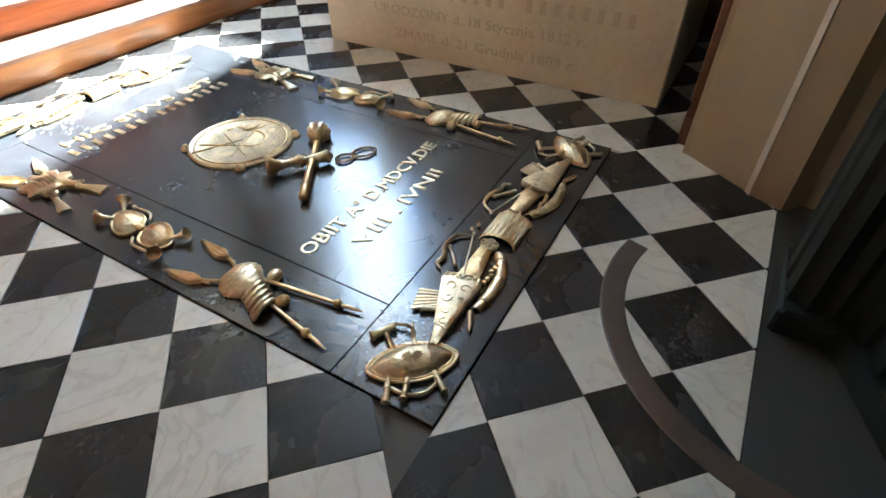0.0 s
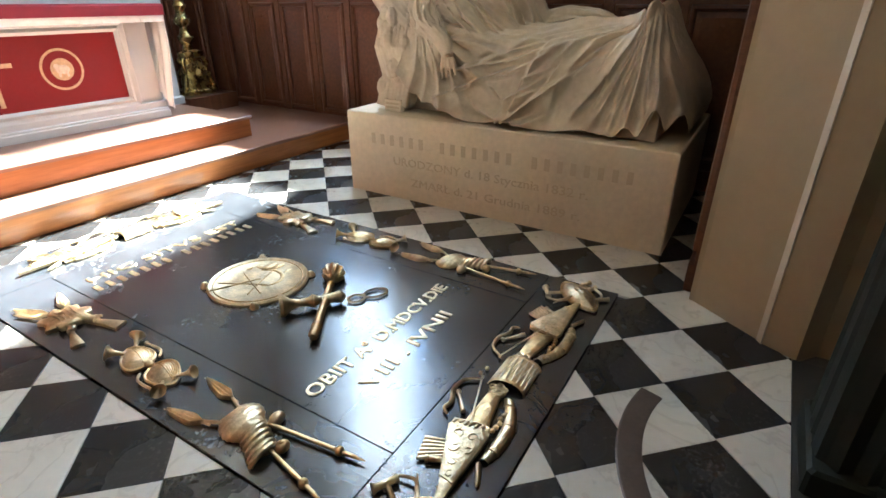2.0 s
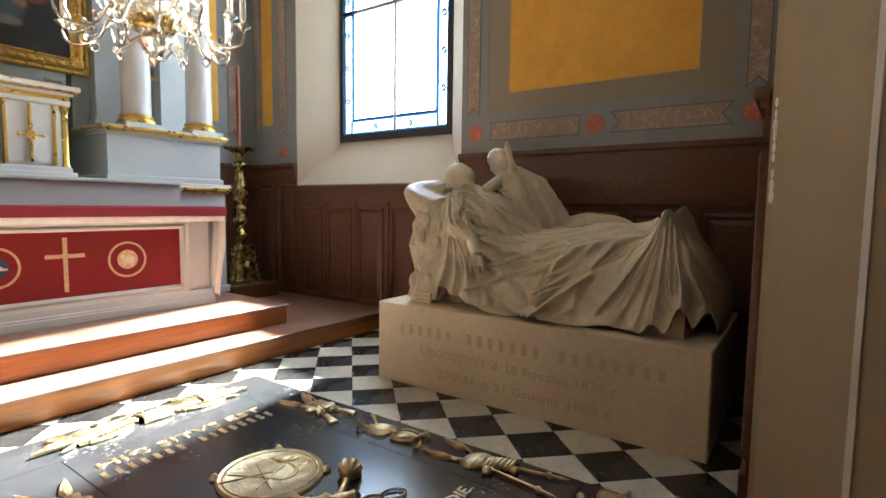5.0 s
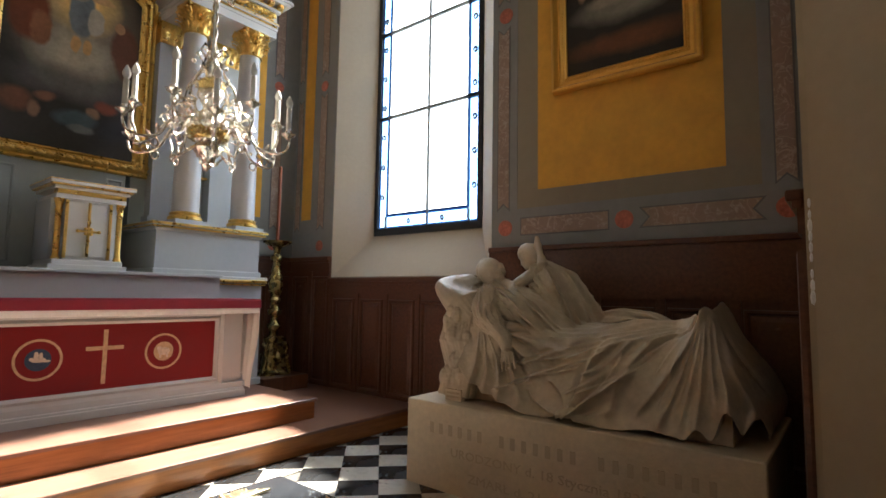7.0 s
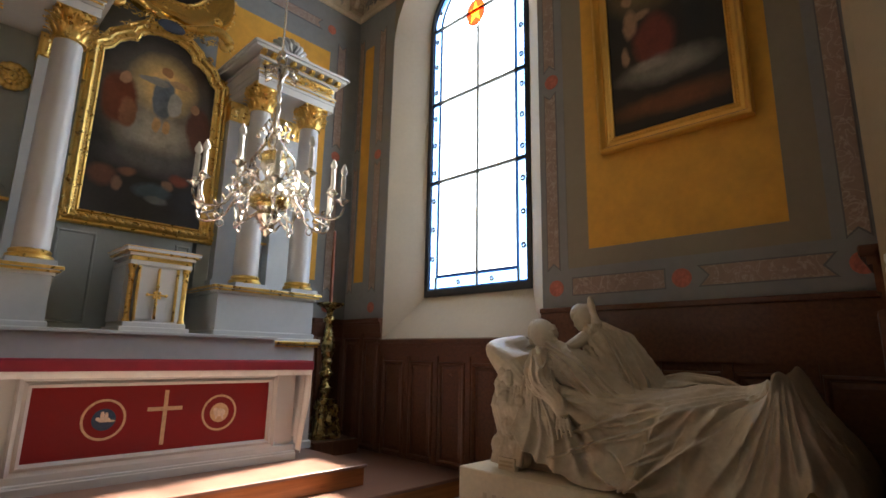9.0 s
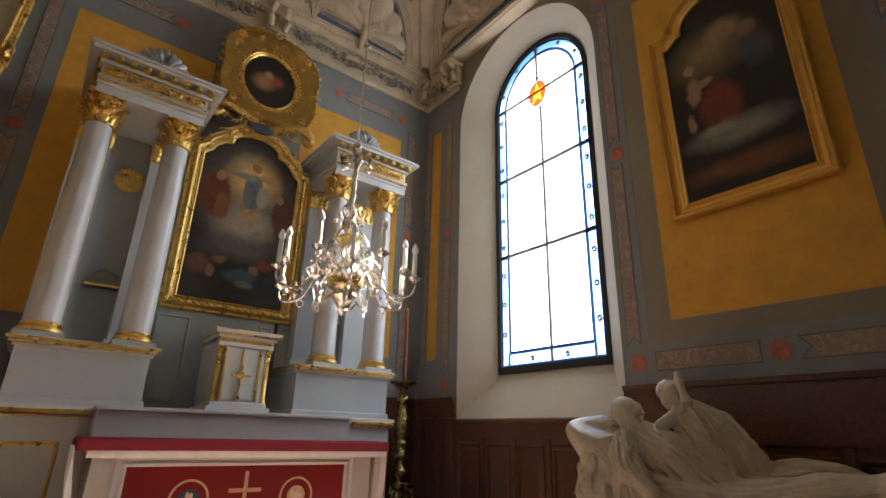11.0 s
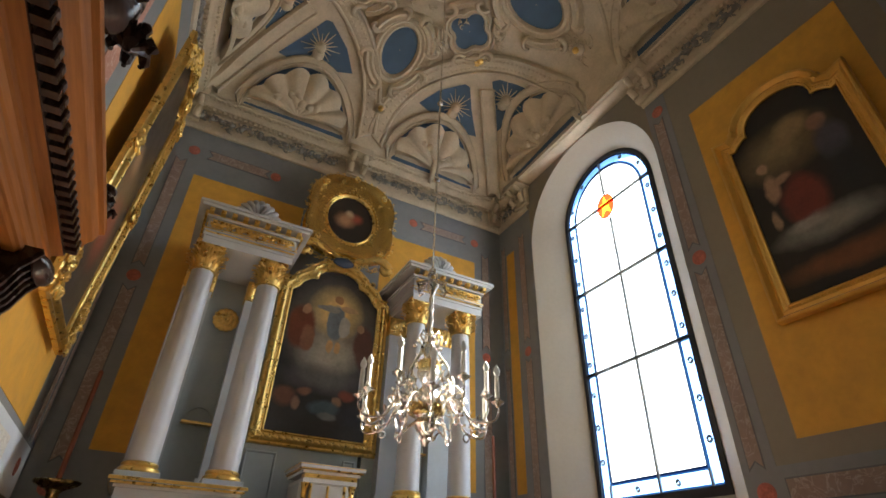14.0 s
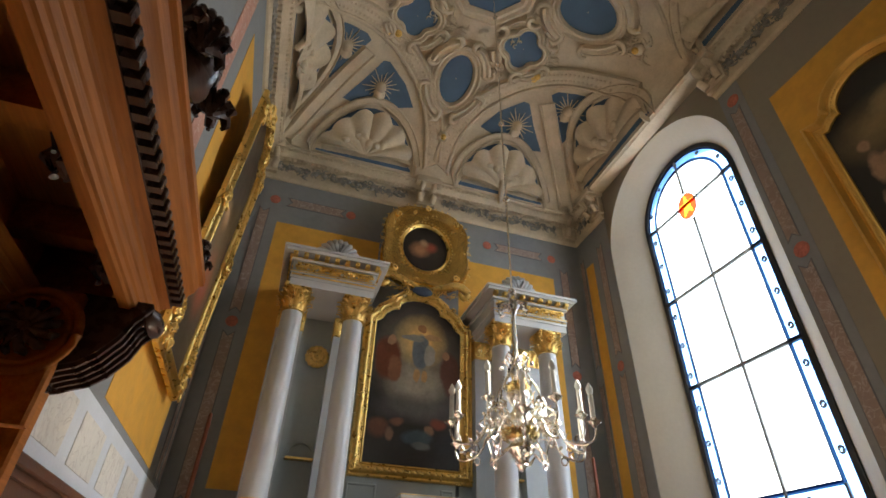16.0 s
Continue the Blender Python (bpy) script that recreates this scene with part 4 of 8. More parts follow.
# ---- the marble tomb with a recumbent figure ----
PX0, PX1, PY0, PY1, PZ = 3.048, 4.36, 0.323, 2.738, 0.629
tomb = thing("tomb_pedestal", (0, 0, 0), "cream stone tomb pedestal with engraved lettering on the floor", "tomb pedestal")
part("block", Mesh().box(PX0, PX1, PY0, PY1, 0.0, PZ, 0.008), M_STONE, tomb)
FACE = Matrix(((0, 0, -1, PX0 - 0.001), (-1, 0, 0, 0), (0, 1, 0, 0), (0, 0, 0, 1)))


def on_face(y, z):
    return Matrix.Translation((0, y, z)) @ FACE


# raised letters in darker stone colour, which paints the shade of engraved cuts
M_CUT_SHADE = material("cut_stone_painted_shade", (0.50, 0.405, 0.285), 0.8, noise_scale=3)
bars((6, 7, 8), 0.078, 1.1, 0.0015, M_CUT_SHADE, tomb, on_face(2.52, 0.405), 2.0)
words("lettering", "URODZONY d. 18 Stycznia 1832 r.", 0.085, M_CUT_SHADE, tomb, on_face(2.31, 0.265), 0.0015, width=1.5)
words("lettering", "ZMARŁ d. 21 Grudnia 1889 r.", 0.085, M_CUT_SHADE, tomb, on_face(2.15, 0.115), 0.0015, width=1.31)


def fold_field(y, v):
    """Relief of the cloth over its spread: ridges that run from the tented feet, the knotted hem and the breast."""
    out = np.zeros_like(y)
    rng = random.Random(23)

    def fold(y0, v0, y1, v1, bend, amp, w):
        dy, dv = y1 - y0, v1 - v0
        ln = math.hypot(dy, dv)
        t = ((y - y0) * dy + (v - v0) * dv) / ln ** 2
        tc = np.clip(t, 0, 1)
        d = ((y - y0) * dv - (v - v0) * dy) / ln - bend * 4 * tc * (1 - tc)
        ww = w * (0.55 + 0.9 * tc)
        ridge = np.where(d > 0, np.exp(-(np.abs(d) / (0.55 * ww)) ** 1.5), np.exp(-(np.abs(d) / (1.5 * ww)) ** 1.3))
        ends = np.exp(-(np.maximum(0, -t) * ln / 0.03) ** 2) * np.exp(-(np.maximum(0, t - 1) * ln / 0.05) ** 2) * (1 - 0.55 * tc ** 3)
        out[...] += amp * ridge * ends - 0.45 * amp * np.exp(-((d - 1.3 * ww) / ww) ** 2) * ends

    # pleats that fall from the tent over the feet
    for k, y1 in enumerate((0.36, 0.42, 0.50, 0.575, 0.66, 0.75, 0.86, 0.99)):
        fold(0.63 + 0.012 * (k - 4), 0.74 - 0.01 * k, y1, 0.10 + 0.05 * rng.random() + 0.10 * (k < 4), 0.02 * (k - 3.5) / 4, 0.050 - 0.002 * k, 0.026 + 0.003 * rng.random())
    # long creases from the tent towards the hem's knot and along the thigh
    for k, (y1, v1, b) in enumerate(((1.16, 0.12, 0.10), (1.30, 0.20, 0.11), (1.34, 0.36, 0.08), (1.55, 0.44, 0.07), (1.72, 0.55, 0.05), (1.62, 0.66, 0.03))):
        fold(0.72, 0.66 + 0.012 * k, y1, v1, -b, 0.036 - 0.002 * k, 0.030)
    # creases that rise from the knot
    for k, (y1, v1) in enumerate(((1.02, 0.34), (1.12, 0.46), (1.24, 0.52), (1.60, 0.24), (1.74, 0.16), (1.20, 0.10))):
        fold(1.41, 0.05, y1, v1, 0.03 * (-1) ** k, 0.034, 0.024)
    # cloth drawn down from the breast and the sleeve
    for k, (y0, y1, v1) in enumerate(((2.02, 1.62, 0.20), (2.08, 1.78, 0.10), (2.12, 1.92, 0.06), (2.16, 2.06, 0.05), (2.20, 2.20, 0.08), (1.98, 1.50, 0.40))):
        fold(y0, 0.52, y1, v1, 0.03, 0.042 - 0.003 * k, 0.030)
    # thin creases scattered between the large folds
    for k in range(26):
        y0, v0 = 0.75 + 1.3 * rng.random(), 0.12 + 0.42 * rng.random()
        e = math.atan2(0.70 - v0, 0.66 - y0) + 0.35 * (rng.random() - 0.5)
        ln = 0.12 + 0.22 * rng.random()
        fold(y0, v0, y0 + ln * math.cos(e), v0 + ln * math.sin(e), 0.02 * (rng.random() - 0.5), 0.010 + 0.010 * rng.random(), 0.011)
    # folds across the lap
    for k in range(5):
        fold(1.95 - 0.05 * k, 0.80 + 0.09 * k, 0.82, 0.66 + 0.10 * k, 0.05, 0.022, 0.030)
    return out


def draped(m, path, radii, folds, depth, seed, flat=1.0, seg=84):
    """A body under thin cloth: a swept form whose long folds run along it, wandering and dying out."""
    line = curve3(path, 8)
    n = len(line)
    rs = []
    for i, p in enumerate(line):
        t = i / (n - 1)
        k = t * (len(radii) - 1)
        j = min(int(k), len(radii) - 2)
        r = radii[j] + (radii[j + 1] - radii[j]) * (k - j)
        d = (line[min(i + 1, n - 1)] - line[max(i - 1, 0)]).normalized()
        u = d.cross(Vector((1, 0, 0))).normalized()
        w = u.cross(d)
        ring = []
        for q in range(seg):
            a = 2 * math.pi * q / seg
            wander = noise.noise(Vector((math.cos(a) * 1.3, math.sin(a) * 1.3, t * 1.6 + seed)))
            c = (a * folds / 6.2832 + 1.3 * wander) % 1.0
            crest = 1 - abs(2 * c - 1) ** 0.7
            rr = r * (1 + depth * (crest - 0.5) * (0.6 + 0.8 * abs(noise.noise(Vector((a * 1.5, t * 3, seed + 9.0))))) * 2)
            ring.append(p + w * (rr * math.cos(a)) + u * (rr * flat * math.sin(a)))
        rs.append(ring)
    return m.rings(rs, True, True, True)


def statue_mesh():
    """A draped recumbent figure with a small figure at its breast: forms fused into one stone."""
    m = Mesh()
    z0 = PZ
    # mattress under the cloth
    m.box(3.36, 4.20, 0.80, 2.55, z0 + 0.0, z0 + 0.34)
    NS, NT = 190, 330
    t = np.linspace(0, 1, NT + 1)[:, None] * np.ones((1, NS + 1))
    sv = np.linspace(0, 1, NS + 1)[None, :] * np.ones((NT + 1, 1))
    y = 0.34 + 1.98 * t
    # the body's ridge: feet tented, low over the shins, rising to the hips and breast
    top = 0.53 + 0.25 * np.exp(-np.abs(t - 0.15) / 0.075) + 0.05 * np.exp(-((t - 0.45) / 0.2) ** 2) + 0.14 * np.exp(-((t - 0.90) / 0.22) ** 2)
    top = np.where(t < 0.14, top * (0.30 + 0.70 * np.clip(t / 0.14, 0, 1) ** 0.55), top)
    # the hem: drawn up at the feet in zigzags, near the stone along the side, up again at the head
    hem = 0.02 + 0.018 * np.sin(t * 25 + 0.6) + 0.05 * np.exp(-((t - 0.545) / 0.02) ** 2)
    hem += np.where(t < 0.24, (0.24 - t) / 0.24 * 0.28 * (0.6 + 0.4 * np.sin(t * 85)), 0) * np.clip(t / 0.05, 0.1, 1)
    hem += np.where(t > 0.74, 0.26 * (np.maximum(0, t - 0.74) / 0.26) ** 1.4, 0)
    a = np.clip(sv / 0.55, 0, 1)
    b = np.clip((sv - 0.55) / 0.45, 0, 1)
    side = sv < 0.55
    shoulder = top - 0.06
    h = np.where(side, hem + (shoulder - hem) * a, shoulder + 0.08 * np.sin(np.minimum(1, b * 1.5) * math.pi / 2) - 0.30 * np.maximum(0, b - 0.62) ** 1.2)
    v = np.where(side, h, shoulder + 0.80 * b)
    x = np.where(side, 3.15 + 0.055 * np.sin(math.pi * a) + 0.20 * a ** 2.2, 3.35 + 0.80 * b)
    x = x + np.where(t < 0.12, 0.22 * (1 - t / 0.12) ** 2, 0)
    f = fold_field(y, v)
    up = np.clip((sv - 0.48) / 0.16, 0, 1)
    rows = []
    for j in range(NT + 1):
        row = []
        for i in range(NS + 1):
            n1 = noise.noise(Vector((y[j, i] * 2.4, v[j, i] * 3.0, 5.0)))
            n2 = noise.noise(Vector((y[j, i] * 7.0, v[j, i] * 8.0, 3.3)))
            amp = 1.75 * f[j, i] + 0.026 * n1 + 0.011 * n2
            flare = 0.05 * max(0.0, 1 - sv[j, i] / 0.18) * (0.4 + 12 * max(0.0, f[j, i]))
            row.append((x[j, i] - amp * (1 - up[j, i]) - flare, y[j, i], z0 + max(0.004, h[j, i]) + amp * up[j, i] * 0.9))
        rows.append(row)
    # the cloth's own thickness and what it covers
    solid = [r + [(4.18, r[0][1], z0 + min(0.3, r[0][2] - z0)), (3.24 + 0.1 * (r[0][1] < 0.8), r[0][1], r[0][2] + 0.012)] for r in rows]
    m.rings(solid, True, True, True)
    # pillow: a soft square cushion, its outer corners drawn out
    tilt = Matrix.Rotation(radians(38), 4, "X")
    rs = []
    for i in range(1, 14):
        v = -math.pi / 2 + math.pi * i / 14
        ring = []
        for k in range(36):
            a = 2 * math.pi * k / 36
            ca, sa = math.cos(a), math.sin(a)
            ca, sa = math.copysign(abs(ca) ** 0.55, ca), math.copysign(abs(sa) ** 0.55, sa)
            cv = math.cos(v) ** 0.6
            p = tilt @ Vector((0.44 * ca * cv, 0.36 * sa * cv, 0.13 * math.copysign(abs(math.sin(v)) ** 0.8, math.sin(v)) * (1.25 - 0.75 * abs(ca * sa))))
            ring.append((3.70 + p.x, 2.47 + p.y, z0 + 0.72 + p.z))
        rs.append(ring)
    m.rings(rs, True, True, True)
    m.box(3.28, 4.14, 2.32, 2.50, z0, z0 + 0.60)
    for k in range(26):
        rng = random.Random(k)
        m.ball((3.25 + 0.05 * rng.random(), 2.28 + 0.26 * rng.random(), z0 + 0.08 + 0.62 * rng.random()), 0.05 + 0.03 * rng.random(), 0.7, 0.8, 1.1, 8, 6)
    # breast, head, arm
    m.ball((3.62, 2.02, z0 + 0.70), 0.30, 0.9, 1.0, 0.55, 20, 14, Matrix.Rotation(radians(26), 3, "X"))
    m.ball((3.58, 2.29, z0 + 0.86), 0.10, 0.9, 1.0, 0.9)
    m.ball((3.56, 2.30, z0 + 1.00), 0.112, 0.86, 0.95, 1.15, 18, 14, Matrix.Rotation(radians(-30), 3, "X"))
    m.ball((3.55, 2.20, z0 + 1.03), 0.03, 1.0, 1.2, 0.8)
    m.ball((3.60, 2.38, z0 + 1.02), 0.10, 1.0, 0.8, 1.05)
    m.tube([(3.40, 2.22, z0 + 0.80), (3.30, 2.16, z0 + 0.62), (3.27, 1.99, z0 + 0.50), (3.20, 1.92, z0 + 0.41)], [0.085, 0.075, 0.058, 0.036], 12)
    for k in range(4):
        m.tube([(3.19, 1.95 - 0.025 * k, z0 + 0.41), (3.165, 1.945 - 0.034 * k, z0 + 0.34), (3.165, 1.94 - 0.034 * k, z0 + 0.27 + 0.01 * k)], [0.016, 0.013, 0.009], 7)
    # the shirt over breast and shoulder, and the sleeve
    draped(m, [(3.56, 2.27, z0 + 0.90), (3.58, 2.14, z0 + 0.80), (3.60, 1.94, z0 + 0.66), (3.62, 1.66, z0 + 0.44)], [0.10, 0.20, 0.25, 0.24], 15, 0.26, 2.0, 0.62)
    draped(m, [(3.45, 2.25, z0 + 0.84), (3.34, 2.20, z0 + 0.68), (3.285, 2.07, z0 + 0.55)], [0.085, 0.098, 0.062], 9, 0.34, 5.0)
    # hair
    for k in range(14):
        a = k * 0.45
        m.ball((3.58 + 0.075 * math.cos(a), 2.37 + 0.04 * math.sin(a * 1.7), z0 + 1.02 + 0.085 * math.sin(a)), 0.03, 1, 1, 0.8, 7, 5)
        m.ball((3.83 + 0.075 * math.cos(a), 2.10 + 0.04 * math.sin(a * 1.7), z0 + 1.16 + 0.08 * math.sin(a)), 0.028, 1, 1, 0.8, 7, 5)
    # face: brow, cheeks, beard
    for dx, dy, dz, r in ((0.0, -0.085, 0.045, 0.035), (-0.035, -0.085, -0.005, 0.03), (0.035, -0.085, -0.005, 0.03), (0.0, -0.10, -0.05, 0.032), (-0.03, -0.075, -0.065, 0.03), (0.03, -0.075, -0.065, 0.03), (0.0, -0.07, -0.095, 0.034), (0.0, -0.125, 0.005, 0.017)):
        m.ball((3.56 + dx, 2.30 + dy, z0 + 1.0 + dz), r, 1, 1, 1, 10, 7)
    rng = random.Random(11)
    # drawn-up cloth at the bed's head
    for k in range(24):
        x = 3.30 + 0.80 * k / 23
        w = 0.02 * rng.random()
        m.tube([(x, 2.50 + w, z0 + 0.66), (x + 0.02, 2.535 + w, z0 + 0.42), (x - 0.015, 2.51 + w, z0 + 0.22), (x + 0.01, 2.53 + w, z0 + 0.02)], [0.015, 0.026, 0.018, 0.028], 7)
    for k in range(9):
        y = 2.30 + 0.24 * k / 8
        m.tube([(3.30, y, z0 + 0.68), (3.255 - 0.02 * rng.random(), y + 0.02, z0 + 0.45), (3.27, y - 0.015, z0 + 0.25), (3.235 - 0.02 * rng.random(), y + 0.01, z0 + 0.03)], [0.014, 0.026, 0.016, 0.028], 7)
    # hanging sleeve
    for k in range(5):
        m.tube([(3.33, 2.26 - 0.05 * k, z0 + 0.62), (3.27 - 0.015 * (k % 2), 2.22 - 0.045 * k, z0 + 0.40), (3.24, 2.24 - 0.06 * k, z0 + 0.15 + 0.03 * (k % 3))], [0.05, 0.045, 0.03], 8)
    # the small figure bent over the breast, with a raised arm and a mantle
    m.ball((3.80, 2.05, z0 + 1.13), 0.105, 0.9, 0.95, 1.12, 16, 12)
    m.ball((3.82, 2.09, z0 + 1.17), 0.10, 1.0, 1.0, 0.9)
    draped(m, [(3.80, 2.03, z0 + 1.05), (3.80, 1.93, z0 + 0.96), (3.80, 1.82, z0 + 0.78), (3.80, 1.66, z0 + 0.42)], [0.07, 0.14, 0.165, 0.18], 13, 0.32, 11.0)
    draped(m, [(3.86, 1.92, z0 + 1.05), (3.88, 1.79, z0 + 0.92), (3.88, 1.66, z0 + 0.72), (3.88, 1.52, z0 + 0.42)], [0.05, 0.10, 0.12, 0.13], 9, 0.40, 17.0)
    m.tube([(3.74, 1.96, z0 + 1.00), (3.70, 1.90, z0 + 1.08), (3.73, 1.96, z0 + 1.22), (3.74, 1.975, z0 + 1.30)], [0.05, 0.045, 0.034, 0.016], 10)
    m.tube([(3.70, 2.0, z0 + 0.98), (3.60, 2.08, z0 + 0.90), (3.56, 2.14, z0 + 0.84)], [0.055, 0.045, 0.03], 10)
    # gathered cloth beside the legs and a knot with loose ends at the hem
    draped(m, [(3.98, 1.66, z0 + 0.60), (3.95, 1.35, z0 + 0.64), (3.96, 1.10, z0 + 0.60), (3.98, 0.90, z0 + 0.52)], [0.08, 0.10, 0.11, 0.05], 7, 0.25, 23.0, 0.8)
    for k in range(5):
        e = 0.5 * k
        m.tube(curve3([(3.13, 1.41, z0 + 0.085), (3.10, 1.41 + 0.05 * math.cos(e + 0.3), z0 + 0.075), (3.095, 1.41 + 0.085 * math.cos(e), z0 + 0.028 + 0.012 * (k % 2))], 4), [0.026] * 4 + [0.018] * 3 + [0.010] * 2, 8)
    # squared plinth under the feet
    m.box(3.23, 4.1, 0.50, 0.86, z0, z0 + 0.22)
    m.v = [(x, y, max(z, z0 + 0.0008)) for x, y, z in m.v]
    return m


figure = part("statue", statue_mesh(), M_MARBLE_GREY)
tagged(figure, "greyed cream marble statue of a draped recumbent figure on the tomb", "statue")
rm = figure.modifiers.new("fuse", "REMESH")
rm.mode, rm.voxel_size, rm.use_smooth_shade = "VOXEL", 0.0056, True
tex = bpy.data.textures.new("carving", "CLOUDS")
tex.noise_scale, tex.noise_depth = 0.05, 2
dp = figure.modifiers.new("carving", "DISPLACE")
dp.texture, dp.strength, dp.mid_level, dp.texture_coords = tex, 0.006, 0.5, "LOCAL"
sm = figure.modifiers.new("soften", "SMOOTH")
sm.factor, sm.iterations = 0.3, 1

plaque = thing("name_plaque", (3.22, 2.40, PZ), "small cream stone plaque with two lines of lettering", "plaque")
part("stone", Mesh().box(-0.03, 0.02, -0.075, 0.075, 0, 0.085, 0.004), M_STONE, plaque)
# bars on the plaque carry the same painted cut shade
for z in (0.05, 0.022):
    part("lettering_bar", Mesh().box(-0.0325, -0.03, -0.06, 0.06, z, z + 0.014), M_CUT_SHADE, plaque)


# ---- frames, leaves and paintings ----
def mitres(path):
    """Outward ways, with mitre length, at the corners of a closed clockwise or counter-clockwise outline."""
    n = len(path)
    area = sum(path[i][0] * path[(i + 1) % n][1] - path[(i + 1) % n][0] * path[i][1] for i in range(n))
    sg = 1 if area > 0 else -1
    out = []
    for i in range(n):
        a, b, c = Vector(path[i - 1]), Vector(path[i]), Vector(path[(i + 1) % n])
        d0, d1 = (b - a).normalized(), (c - b).normalized()
        n0, n1 = Vector((d0.y, -d0.x)) * sg, Vector((d1.y, -d1.x)) * sg
        k = n0 + n1
        k = k / max(0.35, k.dot(n0)) if k.length > 1e-4 else n0
        out.append(k)
    return out


def frame_mesh(path, profile):
    """A picture frame in the x, z plane facing -y, swept round the outline of the picture; profile: (outwards, forwards)."""
    m = Mesh()
    rs = []
    for p, o in zip(path, mitres(path)):
        rs.append([(p[0] + o.x * a, -b, p[1] + o.y * a) for a, b in profile])
    rs.append(rs[0])
    return m.rings(rs, True)


def bead_row(path, offset, forward, r, step, mesh=None):
    """Beads along a closed outline."""
    m = mesh or Mesh()
    pts = [Vector((p[0] + o.x * offset, p[1] + o.y * offset)) for p, o in zip(path, mitres(path))]
    for a, b in zip(pts, pts[1:] + pts[:1]):
        n = max(1, int((b - a).length / step))
        for k in range(n):
            p = a.lerp(b, (k + 0.5) / n)
            m.ball((p.x, -forward, p.y), r, 1, 0.8, 1, 6, 4)
    return m


def scrollwork(mesh, x, z, size, seed, forward=0.05, count=14):
    """A clump of small curled leaves and shells, carved."""
    rng = random.Random(seed)
    for k in range(count):
        a = rng.random() * 6.283
        d = size * (0.25 + 0.75 * rng.random())
        px, pz = x + d * math.cos(a) * 0.6, z + d * math.sin(a) * 0.6
        turn = rng.choice((-1, 1)) * (2.0 + rng.random() * 2.5)
        s = size * (0.25 + 0.25 * rng.random())
        pts = []
        for i in range(8):
            t = i / 7
            q = a + turn * t
            pts.append((px + s * (1 - 0.6 * t) * math.cos(q), -forward - 0.25 * s * math.sin(math.pi * t), pz + s * (1 - 0.6 * t) * math.sin(q)))
        mesh.tube(pts, [s * (0.10 + 0.14 * math.sin(math.pi * min(1, i / 6))) for i in range(8)], 6)
    return mesh


def painting(name, base, blobs):
    """A varnished canvas: soft patches of colour on a dark ground, with brushwork. Blobs: x, z, radius, stretch, colour, strength."""
    m = material(name, (1, 1, 1), 0.38, noise_scale=5, noise_amount=0.3, fine_scale=30, bump=0.12, bump_scale=70)
    n, l = m.node_tree.nodes, m.node_tree.links
    b = n["Principled BSDF"]
    mulnode = b.inputs["Base Color"].links[0].from_node
    co = n.new("ShaderNodeTexCoord")
    ns = n.new("ShaderNodeTexNoise")
    ns.inputs["Scale"].default_value, ns.inputs["Detail"].default_value = 4.5, 5
    l.new(co.outputs["Object"], ns.inputs["Vector"])
    wob = n.new("ShaderNodeVectorMath")
    wob.operation = "MULTIPLY_ADD"
    wob.inputs[1].default_value = (0.10, 0.10, 0.10)
    l.new(ns.outputs["Color"], wob.inputs[0])
    l.new(co.outputs["Object"], wob.inputs[2])
    last = None
    for x, z, r, st, col, k in blobs:
        mp = n.new("ShaderNodeMapping")
        mp.vector_type = "POINT"
        mp.inputs["Location"].default_value = (-(x + 0.05) / r, 0, -(z + 0.05) / (r * st))
        mp.inputs["Scale"].default_value = (1 / r, 0, 1 / (r * st))
        l.new(wob.outputs[0], mp.inputs["Vector"])
        gr = n.new("ShaderNodeTexGradient")
        gr.gradient_type = "SPHERICAL"
        l.new(mp.outputs[0], gr.inputs["Vector"])
        sc = n.new("ShaderNodeMath")
        sc.operation, sc.use_clamp, sc.inputs[1].default_value = "MULTIPLY", True, k
        l.new(gr.outputs["Fac"], sc.inputs[0])
        mx = n.new("ShaderNodeMix")
        mx.data_type = "RGBA"
        l.new(sc.outputs[0], mx.inputs[0])
        if last:
            l.new(last.outputs[2], mx.inputs[6])
        else:
            mx.inputs[6].default_value = (*base, 1)
        mx.inputs[7].default_value = (*col, 1)
        last = mx
    l.new(last.outputs[2], mulnode.inputs[0])
    return m


def leaf(m, base, way, h, w, curl=0.5):
    """An acanthus leaf that rises from base, leans out along way and curls over."""
    s = Vector((-way.y, way.x, 0))
    rs = []
    for i in range(6):
        t = i / 5
        out = curl * h * t ** 2.2
        z = h * (t - 0.22 * t ** 5)
        ww = w * (0.75 + 0.5 * math.sin(math.pi * t)) * (1 - 0.75 * t ** 3)
        p = Vector(base) + way * out + Vector((0, 0, z))
        rs.append([p + s * (ww * q) + way * (0.35 * ww * (1 - q * q)) for q in (-1, -0.5, 0, 0.5, 1)])
    return m.rings(rs, False)


